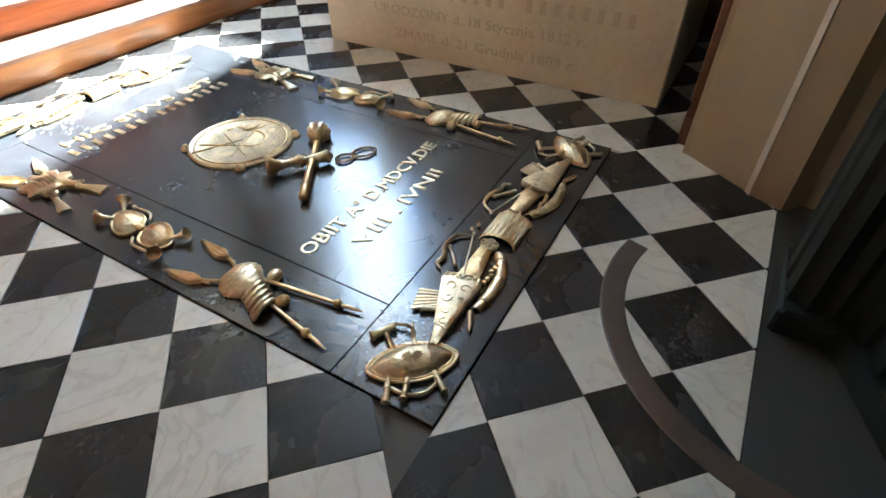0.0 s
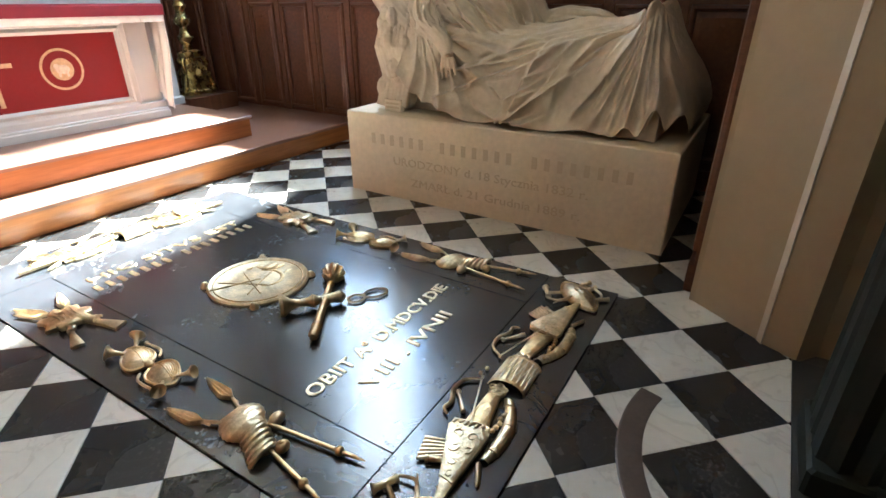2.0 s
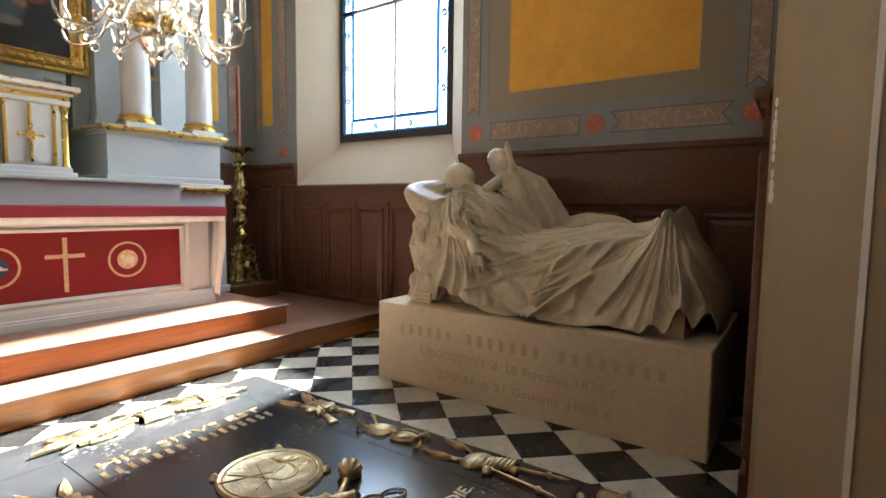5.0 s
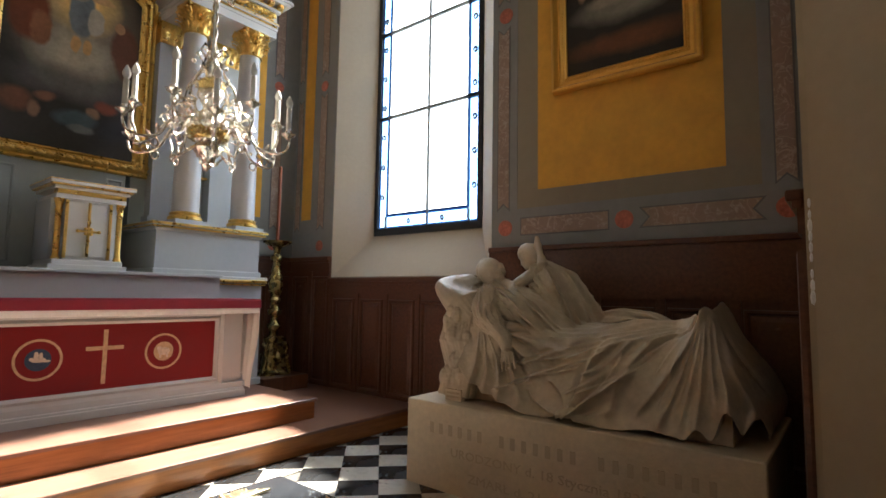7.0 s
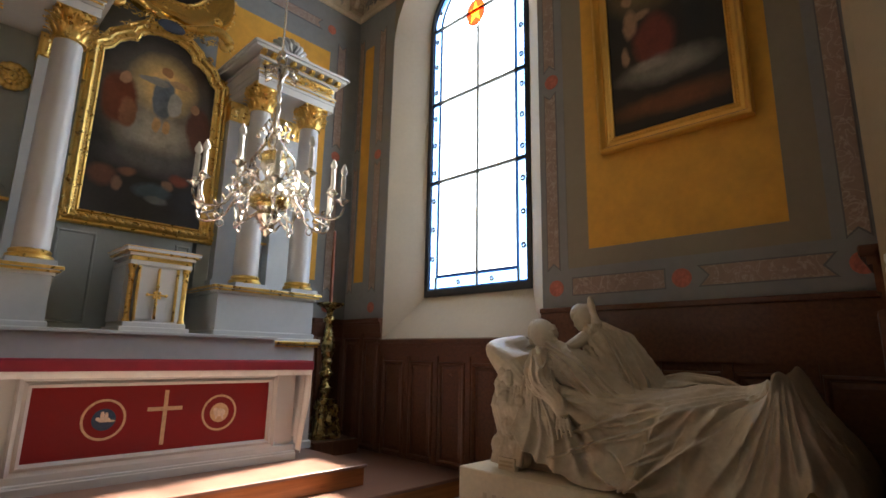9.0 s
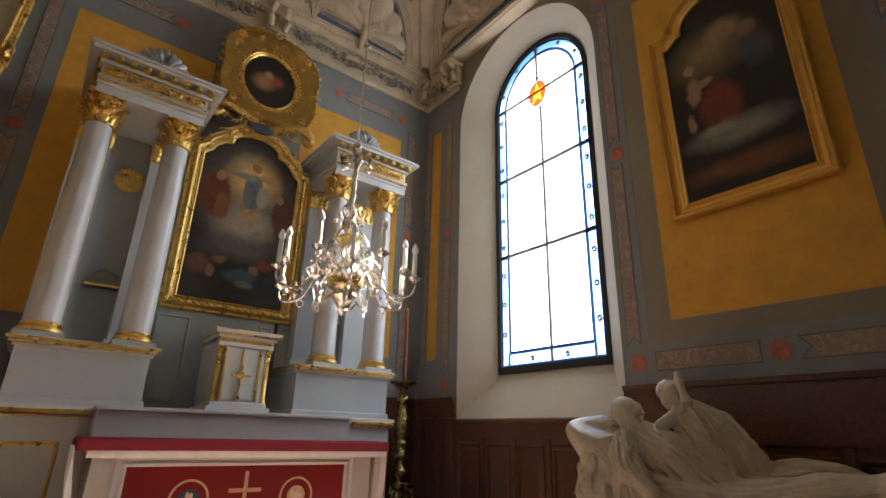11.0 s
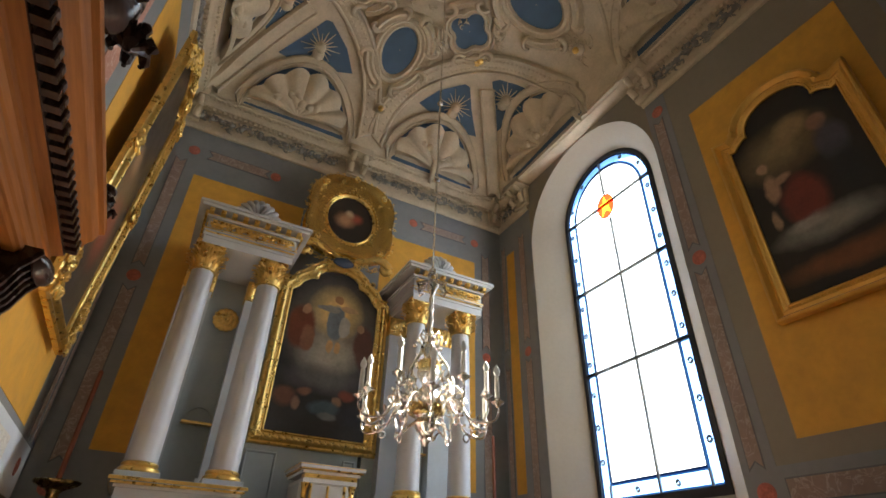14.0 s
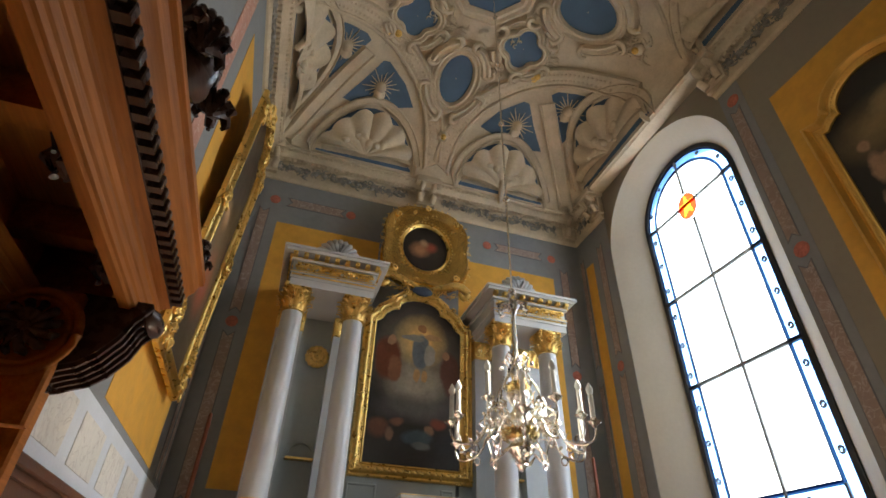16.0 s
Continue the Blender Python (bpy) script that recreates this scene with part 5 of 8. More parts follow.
def capital_mesh(r, h):
    m = Mesh().lathe([(r * 0.86, 0), (r * 1.0, 0.02 * h), (r * 1.0, 0.06 * h), (r * 0.84, 0.10 * h), (r * 0.9, 0.6 * h), (r * 1.2, 0.86 * h)], (0, 0, 0), 20)
    for row, (z, hh, k) in enumerate(((0.06, 0.40, 9), (0.24, 0.44, 9), (0.44, 0.42, 10))):
        for i in range(k):
            a = 2 * math.pi * (i + 0.5 * row) / k
            w = Vector((math.cos(a), math.sin(a), 0))
            leaf(m, w * r * 0.88 + Vector((0, 0, z * h)), w, hh * h, r * 0.25, 0.66)
            side = Vector((-w.y, w.x, 0))
            for e in (-1, 1):
                leaf(m, w * r * 0.93 + side * (e * r * 0.13) + Vector((0, 0, (z + 0.06) * h)), (w + side * (0.5 * e)).normalized(), hh * h * 0.62, r * 0.11, 0.95)
            tip = w * (r * 0.88 + 0.62 * hh * h) + Vector((0, 0, (z + 0.74 * hh) * h))
            m.ball(tuple(tip), r * 0.085, 1, 1, 0.8, 7, 5)
    for i in range(4):
        a = radians(45 + 90 * i)
        w = Vector((math.cos(a), math.sin(a), 0))
        c = w * r * 1.18 + Vector((0, 0, h * 0.78))
        pts = [c + w * (0.17 * r * (1 + 0.9 * t) * math.cos(9 * t)) * 1.3 + Vector((0, 0, 0.20 * r * (1 + 0.9 * t) * math.sin(9 * t))) for t in [k / 14 for k in range(15)]]
        m.tube(pts, r * 0.09, 6)
        b = w.cross(Vector((0, 0, 1)))
        m.ball(tuple(Vector((math.cos(a + 0.785), math.sin(a + 0.785), 0)) * r * 1.02 + Vector((0, 0, h * 0.86))), r * 0.16, 1, 1, 1, 8, 6)
    q = r * 1.32
    pts = []
    for i in range(4):
        a0 = radians(45 + 90 * i)
        for t in (0.0, 0.12, 0.5, 0.88):
            a = a0 + t * math.pi / 2
            rad = q * (1.18 if t == 0 else 1.06 if t in (0.12, 0.88) else 0.82)
            pts.append((rad * math.cos(a), rad * math.sin(a)))
    m.rings([[(x, y, z) for x, y in pts] for z in (0.87 * h, h)], True, True, True)
    return m


CAPITAL = capital_mesh(0.138, 0.33).data("capital", M_GOLD, 50)

# ---- the high altar ----
MY = 4.90
altar = thing("altar_table", (0, 0, 0), "white painted altar table with red front on the wooden steps", "altar")
AX0, AX1 = 0.40, 2.93
part("body", Mesh().box(AX0 + 0.05, AX1 - 0.03, MY + 0.03, 5.32, STEP2, 1.28), M_ALTAR_WHITE, altar)
m = Mesh()
for h, (z0, z1, p) in enumerate(((STEP2, 0.455, -0.06), (0.455, 0.475, -0.045), (0.475, 0.53, -0.02))):
    m.box(AX0 - p * 0.2, AX1 - 0.03 - p * 0.2, MY + p, MY + 0.06, z0, z1, 0.006)
part("base_moulding", m, M_ALTAR_WHITE, altar)
FR = [(0.69, 0.60), (2.60, 0.60), (2.60, 1.15), (0.69, 1.15)]
part("panel_frame", frame_mesh(FR, [(-0.005, 0), (-0.005, 0.02), (0.02, 0.045), (0.045, 0.03), (0.075, 0.05), (0.09, 0.03), (0.09, 0)]), M_ALTAR_WHITE, altar, m=Matrix.Translation((0, MY + 0.03, 0)))
front = part("front_panel", Mesh().box(0.68, 2.61, MY + 0.012, MY + 0.03, 0.59, 1.16), M_RED_PANEL, altar, "deep red front cloth with embroidered cross and medallions")


def flat_ring(x, z, r0, r1, y, d=0.003, n=36):
    return Mesh().rings([[(x + r * math.cos(a), y - dd, z + r * math.sin(a)) for r, dd in ((r0, 0), (r0, d), (r1, d), (r1, 0))] for a in [2 * math.pi * k / n for k in range(n + 1)]], True)


cx = 1.645
part("cross", Mesh().box(cx - 0.016, cx + 0.016, MY + 0.008, MY + 0.012, 0.65, 1.10).box(cx - 0.14, cx + 0.14, MY + 0.0075, MY + 0.011, 0.93, 0.962), M_EMBROIDERY, front)
M_EMB_BLUE = material("dark_blue_embroidery", (0.03, 0.05, 0.09), 0.8, noise_scale=30, noise_amount=0.3)
M_EMB_PALE = material("pale_embroidery", (0.62, 0.50, 0.38), 0.8, noise_scale=30, noise_amount=0.25)
for x, inner in ((1.19, M_EMB_BLUE), (2.12, M_EMBROIDERY)):
    part("medallion_ring", flat_ring(x, 0.885, 0.142, 0.160, MY + 0.012), M_EMBROIDERY, front)
    part("medallion", Mesh().lathe([(0.085, 0), (0.085, 0.004), (0.01, 0.006)], (0, 0, 0), 28).moved(Matrix.Translation((x, MY + 0.012, 0.885)) @ Matrix.Rotation(radians(90), 4, "X")), inner, front)
m = Mesh()
for dx, dz, r, sx, sz, t in ((0, 0, 0.03, 1.6, 0.7, 0), (-0.015, 0.032, 0.026, 0.6, 1.3, -30), (0.015, 0.03, 0.022, 0.6, 1.3, 25), (0.05, -0.012, 0.02, 1.5, 0.5, -20), (-0.045, 0.008, 0.014, 1, 1, 0)):
    m.ball((1.19 + dx, MY + 0.004, 0.885 + dz), r, sx, 0.12, sz, 10, 7)
part("dove_shape", m, M_EMB_PALE, front)
m = Mesh()
for dx, dz, r, sx, sz in ((0, 0, 0.05, 1.1, 0.75), (-0.04, 0.025, 0.022, 1, 1), (-0.03, -0.04, 0.01, 1, 2.2), (0.03, -0.04, 0.01, 1, 2.2)):
    m.ball((2.12 + dx, MY + 0.004, 0.885 + dz), r, sx, 0.12, sz, 10, 7)
part("lamb_shape", m, M_EMB_PALE, front)

part("table_top", Mesh().box(AX0, AX1, MY - 0.05, 5.34, 1.28, 1.345, 0.01), M_ALTAR_WHITE, altar)
cloth = thing("altar_cloth", (0, 0, 0), "crimson altar cloth over white linen with lace hanging at the end", "altar cloth")
part("red_cover", Mesh().box(AX0 - 0.075, AX1 + 0.12, MY - 0.085, 5.30, 1.268, 1.362, 0.016), M_RED_CLOTH, cloth)


def hanging(x0, x1, y, z0, z1, amp, waves, n=70):
    """A hem of cloth that hangs in soft folds, with thickness."""
    rs = []
    for k in range(n + 1):
        x = x0 + (x1 - x0) * k / n
        w = amp * math.sin(waves * k / n * 6.283)
        w2 = amp * 0.5 * math.sin(waves * 2.3 * k / n * 6.283 + 1)
        rs.append([(x, y - 0.002, z1), (x, y - 0.004 + w * 0.4, (z0 + z1) / 2), (x, y + w + w2, z0), (x, y + w + w2 + 0.004, z0), (x, y + 0.004, z1)])
    return Mesh().rings(rs, True, True, True)


part("lace_hem", hanging(AX0, AX1 + 0.09, MY - 0.070, 1.215, 1.28, 0.006, 19, 160), M_LINEN, cloth, "white lace hem")
# linen bunched at the front corner, tapering to a point at the step
for end, way in ((AX1, 1), (AX0 + 0.01, -1)):
    rs = []
    for k in range(21):
        t = k / 20
        z = 1.30 - 0.85 * t
        ring = []
        for i in range(29):
            a = i / 28
            f = 0.022 * math.sin(a * 17 + 1.2 * math.sin(2.5 * t)) * min(1, 0.3 + t * 2)
            x = end + way * (0.015 + 0.085 * (1 - t) ** 1.3 + 0.012 * math.sin(5 * t) + f)
            y = MY - 0.075 + (0.06 + 0.30 * (1 - 0.80 * t)) * a
            ring.append((x, y, z + 0.16 * a * t))
        ring += [(x - 0.005 * way, y + 0.002, z2) for x, y, z2 in reversed(ring)]
        rs.append(ring)
    part("linen_end", Mesh().rings(rs, True, True, True), M_LINEN, cloth, "white linen hanging in folds at the table's end", smooth=60)

# retable: base, gradine, pedestals
GY = 5.30
retable = thing("altar_retable", (0, 0, 0), "pale grey altarpiece with white columns and gilded ornaments", "altarpiece")
part("lower_base", Mesh().box(-0.27, 3.36, GY + 0.05, YN - 0.004, STEP2, 1.53), M_ALTAR_GREY, retable)
part("foot", Mesh().box(-0.30, 3.39, GY + 0.02, YN - 0.006, STEP2, 0.47, 0.012), M_ALTAR_GREY, retable)
part("gradine_cornice", Mesh().box(-0.29, 3.38, GY + 0.03, YN - 0.006, 1.53, 1.56).box(-0.32, 3.41, GY, YN - 0.008, 1.56, 1.60, 0.008), M_ALTAR_WHITE, retable)
part("gradine", Mesh().box(0.43, 2.73, 5.12, GY + 0.04, 1.345, 1.575).box(0.41, 2.75, 5.09, GY + 0.035, 1.575, 1.605, 0.006), M_ALTAR_GREY, retable)
for x0, x1 in ((-0.31, 0.40), (2.76, 3.40)):
    part("gilt_fillet", Mesh().box(x0, x1, GY - 0.010, GY + 0.03, 1.532, 1.566, 0.004).box(x0 + 0.01, x1 - 0.01, GY + 0.014, GY + 0.05, 1.505, 1.520, 0.003), M_GOLD, retable)
GP = [(-0.13, 0.60), (0.23, 0.60), (0.23, 1.30), (-0.13, 1.30)]
part("gilt_panel_frame", frame_mesh(GP, [(-0.016, 0), (-0.014, 0.012), (0.0, 0.020), (0.014, 0.012), (0.016, 0)]), M_GOLD, retable, "gilded panel moulding", m=Matrix.Translation((0, GY + 0.05, 0)))
for x0, x1, label in ((-0.225, 0.76, ""), (2.17, 3.31, "")):
    ped = part("column_pedestal", Mesh().box(x0, x1, GY + 0.05, YN - 0.004, 1.60, 2.04).box(x0 - 0.025, x1 + 0.025, GY + 0.025, YN - 0.006, 1.60, 1.66, 0.012), M_ALTAR_GREY, retable)
    part("gilt_moulding", Mesh().box(x0 - 0.070, x1 + 0.070, GY - 0.024, YN - 0.011, 2.092, 2.120, 0.003).box(x0 - 0.050, x1 + 0.050, GY + 0.001, YN - 0.009, 2.072, 2.086, 0.003), M_GOLD, ped)
    part("pedestal_cornice", Mesh().box(x0 - 0.02, x1 + 0.02, GY + 0.03, YN - 0.006, 2.04, 2.07).box(x0 - 0.045, x1 + 0.045, GY + 0.005, YN - 0.008, 2.07, 2.09).box(x0 - 0.065, x1 + 0.065, GY - 0.015, YN - 0.010, 2.09, 2.125, 0.008), M_ALTAR_WHITE, ped)
    part("gilt_fillet", Mesh().box(x0 - 0.05, x1 + 0.05, GY - 0.002, GY + 0.03, 2.066, 2.078), M_GOLD, ped)
    m = Mesh().box(x0 + 0.02, x1 - 0.02, 6.15, YN - 0.01, 2.125, 4.52)
    part("back_panel", m, M_RETABLE, retable)
centre = part("back_panel", Mesh().box(0.79, 2.14, 6.14, YN - 0.01, 1.60, 4.52), M_RETABLE, retable)
for x0, x1 in ((0.86, 1.18), (1.97, 2.10)):
    FP = [(x0, 1.70), (x1, 1.70), (x1, 2.60), (x0, 2.60)]
    part("panel_moulding", frame_mesh(FP, [(-0.014, 0), (-0.010, 0.010), (0.0, 0.014), (0.010, 0.010), (0.014, 0)]), M_RETABLE, centre, m=Matrix.Translation((0, 6.14, 0)))
COLS = (-0.095, 0.605, 2.51, 3.165)
CY = 5.50
SHAFT = Mesh().lathe([(0.134 - 0.020 * (t ** 1.8), 2.02 * t) for t in [k / 10 for k in range(11)]], (0, 0, 0), 32).data("shaft", M_COLUMN, 60)
RINGB = Mesh().lathe([(0.156, 0), (0.170, 0.012), (0.170, 0.035), (0.152, 0.05), (0.144, 0.055), (0.153, 0.066), (0.153, 0.08), (0.137, 0.092)], (0, 0, 0), 32).data("base_ring", M_GOLD, 40)
for k, x in enumerate(COLS):
    col = new("column")
    col.parent = retable
    col.matrix_basis = Matrix.Translation((x, CY, 2.125))
    part("plinth", Mesh().box(-0.178, 0.178, -0.178, 0.178, 0, 0.045, 0.004), M_ALTAR_GREY, col)
    part("base_ring", RINGB, M_GOLD, col, m=Matrix.Translation((0, 0, 0.045)))
    part("shaft", SHAFT, M_COLUMN, col, m=Matrix.Translation((0, 0, 0.13)))
    part("capital", CAPITAL, M_GOLD, col, m=Matrix.Translation((0, 0, 2.09)))
    # a flat pilaster behind each column
    pil = part("pilaster", Mesh().box(x - 0.16, x + 0.16, 6.0, 6.15, 2.125, 4.25).box(x - 0.19, x + 0.19, 5.97, 6.15, 2.125, 2.25), M_ALTAR_GREY, retable)
    m = Mesh().box(x - 0.17, x + 0.17, 5.985, 6.15, 4.25, 4.5)
    for i in range(4):
        leaf(m, Vector((x - 0.12 + 0.08 * i, 5.985, 4.26)), Vector((0, -1, 0)), 0.2, 0.04, 0.5)
    part("pilaster_capital", m, M_GOLD, pil)

for x0, x1 in ((-0.20, 0.79), (2.37, 3.40)):
    ent = part("architrave", Mesh().box(x0, x1, 5.34, YN - 0.004, 4.51, 4.60).box(x0 - 0.010, x1 + 0.010, 5.330, YN - 0.005, 4.60, 4.66).box(x0 - 0.022, x1 + 0.022, 5.318, YN - 0.006, 4.66, 4.70, 0.006), M_ALTAR_WHITE, retable)
    part("frieze", Mesh().box(x0, x1, 5.345, YN - 0.004, 4.70, 4.83), M_ALTAR_WHITE, ent)
    m = Mesh()
    for i in range(2):
        m.box(x0 + 0.04, x1 - 0.04, 5.333, 5.346, 4.715 + 0.09 * i, 4.73 + 0.09 * i)
    rng = random.Random(11)
    n = 21
    for i in range(n):
        px = x0 + 0.06 + (x1 - x0 - 0.12) * i / (n - 1)
        for j in range(3):
            a = rng.random() * 6.28
            pts = [(px + 0.036 * (1 - t) * math.cos(a + 4 * t), 5.334 - 0.018 * math.sin(3.1 * t), 4.766 + 0.042 * (1 - t) * math.sin(a + 4 * t)) for t in (0, 0.25, 0.5, 0.75, 1)]
            m.tube(pts, [0.008, 0.015, 0.018, 0.015, 0.009], 6)
    for i in range(9):
        py = 5.38 + 0.05 * i
        m.ball((x1 + 0.006 if x0 > 1 else x0 - 0.006, py, 4.77), 0.022, 0.5, 1, 1, 6, 5)
    part("carved_frieze", m, M_GOLD, ent, "gilded carved scrollwork")
    beads = Mesh()
    for i in range(46):
        beads.ball((x0 + (x1 - x0) * (i + 0.5) / 46, 5.326, 4.645), 0.0125, 1, 0.8, 1.1, 6, 4)
    tagged(part("gilt_beading", beads, M_GOLD, ent), "", "", "", "stuff")
    part("gilt_fillet", Mesh().box(x0 - 0.024, x1 + 0.024, 5.315, 5.40, 4.676, 4.690, 0.002), M_GOLD, ent)
    c = part("cornice", Mesh().box(x0 - 0.03, x1 + 0.03, 5.31, YN - 0.008, 4.83, 4.86).box(x0 - 0.11, x1 + 0.11, 5.23, YN - 0.010, 4.915, 4.95).box(x0 - 0.14, x1 + 0.14, 5.20, YN - 0.012, 4.95, 4.985, 0.01), M_ALTAR_WHITE, ent)
    n = 9
    for i in range(n):
        px = x0 + (x1 - x0) * i / (n - 1)
        m = Mesh().box(px - 0.027, px + 0.027, 5.24, 5.32, 4.865, 4.913, 0.004)
        m.tube([(px, 5.25, 4.87), (px, 5.235, 4.885), (px, 5.25, 4.90)], 0.012, 6)
        part("bracket", m, M_GOLD, c)
    part("gilt_band", Mesh().box(x0 - 0.02, x1 + 0.02, 5.318, 5.345, 4.862, 4.878), M_GOLD, c)
    for i in range(8):
        py = 5.34 + 0.10 * i
        for px in ((x1 + 0.03,) if x0 > 1 else (x0 - 0.03, x1 + 0.03)):
            part("bracket", Mesh().box(px - 0.03, px + 0.03, py - 0.025, py + 0.025, 4.865, 4.913, 0.004), M_GOLD, c)

# gilded rosettes and ledges in the bays between the columns
for x, big in ((0.30, True), (2.88, False)):
    m = Mesh()
    for r, k, dz in ((0.15, 14, 0.02), (0.09, 10, 0.05)):
        for i in range(k):
            a = 2 * math.pi * i / k
            m.ball((x + r * 0.72 * math.cos(a), 6.14 - dz, 4.0 + r * 0.72 * math.sin(a)), r * 0.28, 1, 0.6, 1, 8, 6)
    m.ball((x, 6.09, 4.0), 0.05, 1, 0.7, 1)
    part("gilt_rosette", m, M_GOLD, retable, smooth=60)
    part("gilt_ledge", Mesh().box(x - 0.16, x + 0.16, 6.06, 6.15, 2.78, 2.805, 0.006), M_GOLD, retable)
    m = Mesh().rings([[(x + r * math.cos(a), 6.146, 2.80 + r * math.sin(a)) for a in [math.pi * k / 14 for k in range(15)]] for r in (0.001, 0.14)], False)
    m.rings([[(x + 0.14 * math.cos(a), yy, 2.80 + 0.16 * math.sin(a)) for a in [math.pi * k / 14 for k in range(15)]] for yy in (6.146, 6.12)], False)
    part("small_niche", m, M_RETABLE, retable)

# shells with leaves on top of the entablature
M_SHELL = material("silvered_grey_shell", (0.45, 0.45, 0.44), 0.4, metal=0.25, noise_scale=8, noise_amount=0.3)
for x in (0.31, 2.86):
    sh = thing("shell_finial", (x, 5.62, 4.985), "silver-grey carved shell finial on the altar's cornice", "shell ornament", "shells on the altar")
    m = Mesh()
    for i in range(11):
        a = radians(-78 + 156 * i / 10)
        pts = [(0.30 * t * math.sin(a), -0.10 * math.sin(math.pi * t) * (1.1 - abs(a) * 0.3), 0.10 + 0.38 * t * math.cos(a) * (1 - 0.1 * t)) for t in (0.05, 0.3, 0.6, 0.85, 1)]
        m.tube(pts, [0.012, 0.028, 0.038, 0.042, 0.02], 7)
    part("shell", m, M_SHELL, sh, smooth=60)
    part("foot", Mesh().box(-0.26, 0.26, -0.12, 0.12, 0, 0.07, 0.01), M_SHELL, sh)
    m = Mesh()
    for i in range(13):
        m.ball((-0.26 + 0.043 * i, -0.12, 0.09), 0.022, 1, 1, 1, 7, 5)
    part("bead_row", m, M_SHELL, sh)

# tabernacle
tab = thing("tabernacle", (0, 0, 1.605), "white and gilded tabernacle with a cross on its door", "tabernacle")
TX0, TX1, TY = 1.29, 1.90, 5.30
part("body", Mesh().box(TX0 + 0.11, TX1 - 0.11, TY + 0.02, 5.85, 0.09, 0.62), M_ALTAR_WHITE, tab)
for x0 in (TX0 + 0.02, TX1 - 0.11):
    part("side_wing", Mesh().box(x0, x0 + 0.09, TY + 0.10, 5.85, 0.09, 0.62), M_ALTAR_GREY, tab)
part("step", Mesh().box(TX0, TX1, TY - 0.02, 5.88, 0.0, 0.045, 0.006).box(TX0 + 0.03, TX1 - 0.03, TY, 5.86, 0.045, 0.09, 0.008), M_ALTAR_WHITE, tab)
m = Mesh().box(TX0 + 0.03, TX1 - 0.03, TY, 5.86, 0.62, 0.66).box(TX0 + 0.01, TX1 - 0.01, TY - 0.02, 5.87, 0.70, 0.73, 0.004).box(TX0 - 0.03, TX1 + 0.03, TY - 0.06, 5.88, 0.745, 0.785, 0.006)
part("cornice", m, M_ALTAR_WHITE, tab)
part("gilt_crown", Mesh().box(TX0 - 0.015, TX1 + 0.015, TY - 0.045, 5.875, 0.730, 0.746, 0.003).box(TX0 - 0.032, TX1 + 0.032, TY - 0.062, 5.882, 0.772, 0.780), M_GOLD, tab)
m = Mesh().box(TX0 + 0.035, TX1 - 0.035, TY - 0.004, TY + 0.1, 0.662, 0.70)
for i in range(24):
    m.ball((TX0 + 0.03 + (TX1 - TX0 - 0.06) * i / 23, TY - 0.03, 0.737), 0.011, 1, 1, 1, 6, 4)
part("gilt_frieze", m, M_GOLD, tab)
door = part("door", Mesh().box(1.40, 1.75, TY + 0.008, TY + 0.03, 0.12, 0.60, 0.003), M_ALTAR_WHITE, tab)
for x in (1.405, 1.745):
    part("gilt_fillet", Mesh().box(x - 0.012, x + 0.012, TY - 0.002, TY + 0.02, 0.10, 0.61), M_GOLD, door)
m = Mesh().box(1.566, 1.584, TY - 0.012, TY + 0.01, 0.12, 0.60).box(1.495, 1.655, TY - 0.013, TY + 0.009, 0.335, 0.352)
for a in range(4):
    m.ball((1.575 + 0.032 * math.cos(a * 1.571 + 0.785), TY - 0.012, 0.343 + 0.032 * math.sin(a * 1.571 + 0.785)), 0.014, 1, 0.5, 1, 8, 6)
    m.ball((1.575 + 0.082 * math.cos(a * 1.571), TY - 0.012, 0.343 + 0.082 * math.sin(a * 1.571)), 0.016, 1, 0.5, 1, 8, 6)
part("gilt_cross", m, M_GOLD, door)
for x in (TX0 + 0.065, TX1 - 0.065):
    m = Mesh().lathe([(0.032, 0), (0.034, 0.02), (0.024, 0.03), (0.024, 0.42), (0.03, 0.43), (0.022, 0.45), (0.035, 0.50), (0.042, 0.53)], (x, TY + 0.045, 0.09), 14, 1, 1, 0.04, 7)
    part("gilt_column", m, M_GOLD, tab, smooth=50)


# paintings
def picture(name, label, m, path, frame_profile, canvas_mat, frame_label="", extras=(), bead=None, gilt=M_GOLD):
    ob = thing(name, (0, 0, 0), label, "painting")
    ob.matrix_basis = m
    cx, cz = sum(p[0] for p in path) / len(path), sum(p[1] for p in path) / len(path)
    part("canvas", Mesh().rings([[(x, -0.012, z) for x, z in path], [(cx + (x - cx) * 0.01, -0.012, cz + (z - cz) * 0.01) for x, z in path]], True, False, True), canvas_mat, ob)
    fr = part("picture_frame", frame_mesh(path, frame_profile), gilt, ob, frame_label, smooth=30)
    if bead:
        part("bead_row", bead_row(path, *bead), gilt, fr)
    for pname, mesh, mat in extras:
        part(pname, mesh, mat, fr, smooth=50)
    return ob


def main_outline():
    p = [(-0.60, 0.0), (0.60, 0.0), (0.60, 1.80), (0.52, 1.86), (0.47, 1.95), (0.38, 2.02)]
    p += [(0.30, 2.02 + 0.02)] + [(0.30 * math.cos(a), 2.06 + 0.16 * math.sin(a)) for a in [math.pi * k / 8 for k in range(1, 8)]] + [(-0.30, 2.04)]
    return p + [(-0.38, 2.02), (-0.47, 1.95), (-0.52, 1.86), (-0.60, 1.80)]


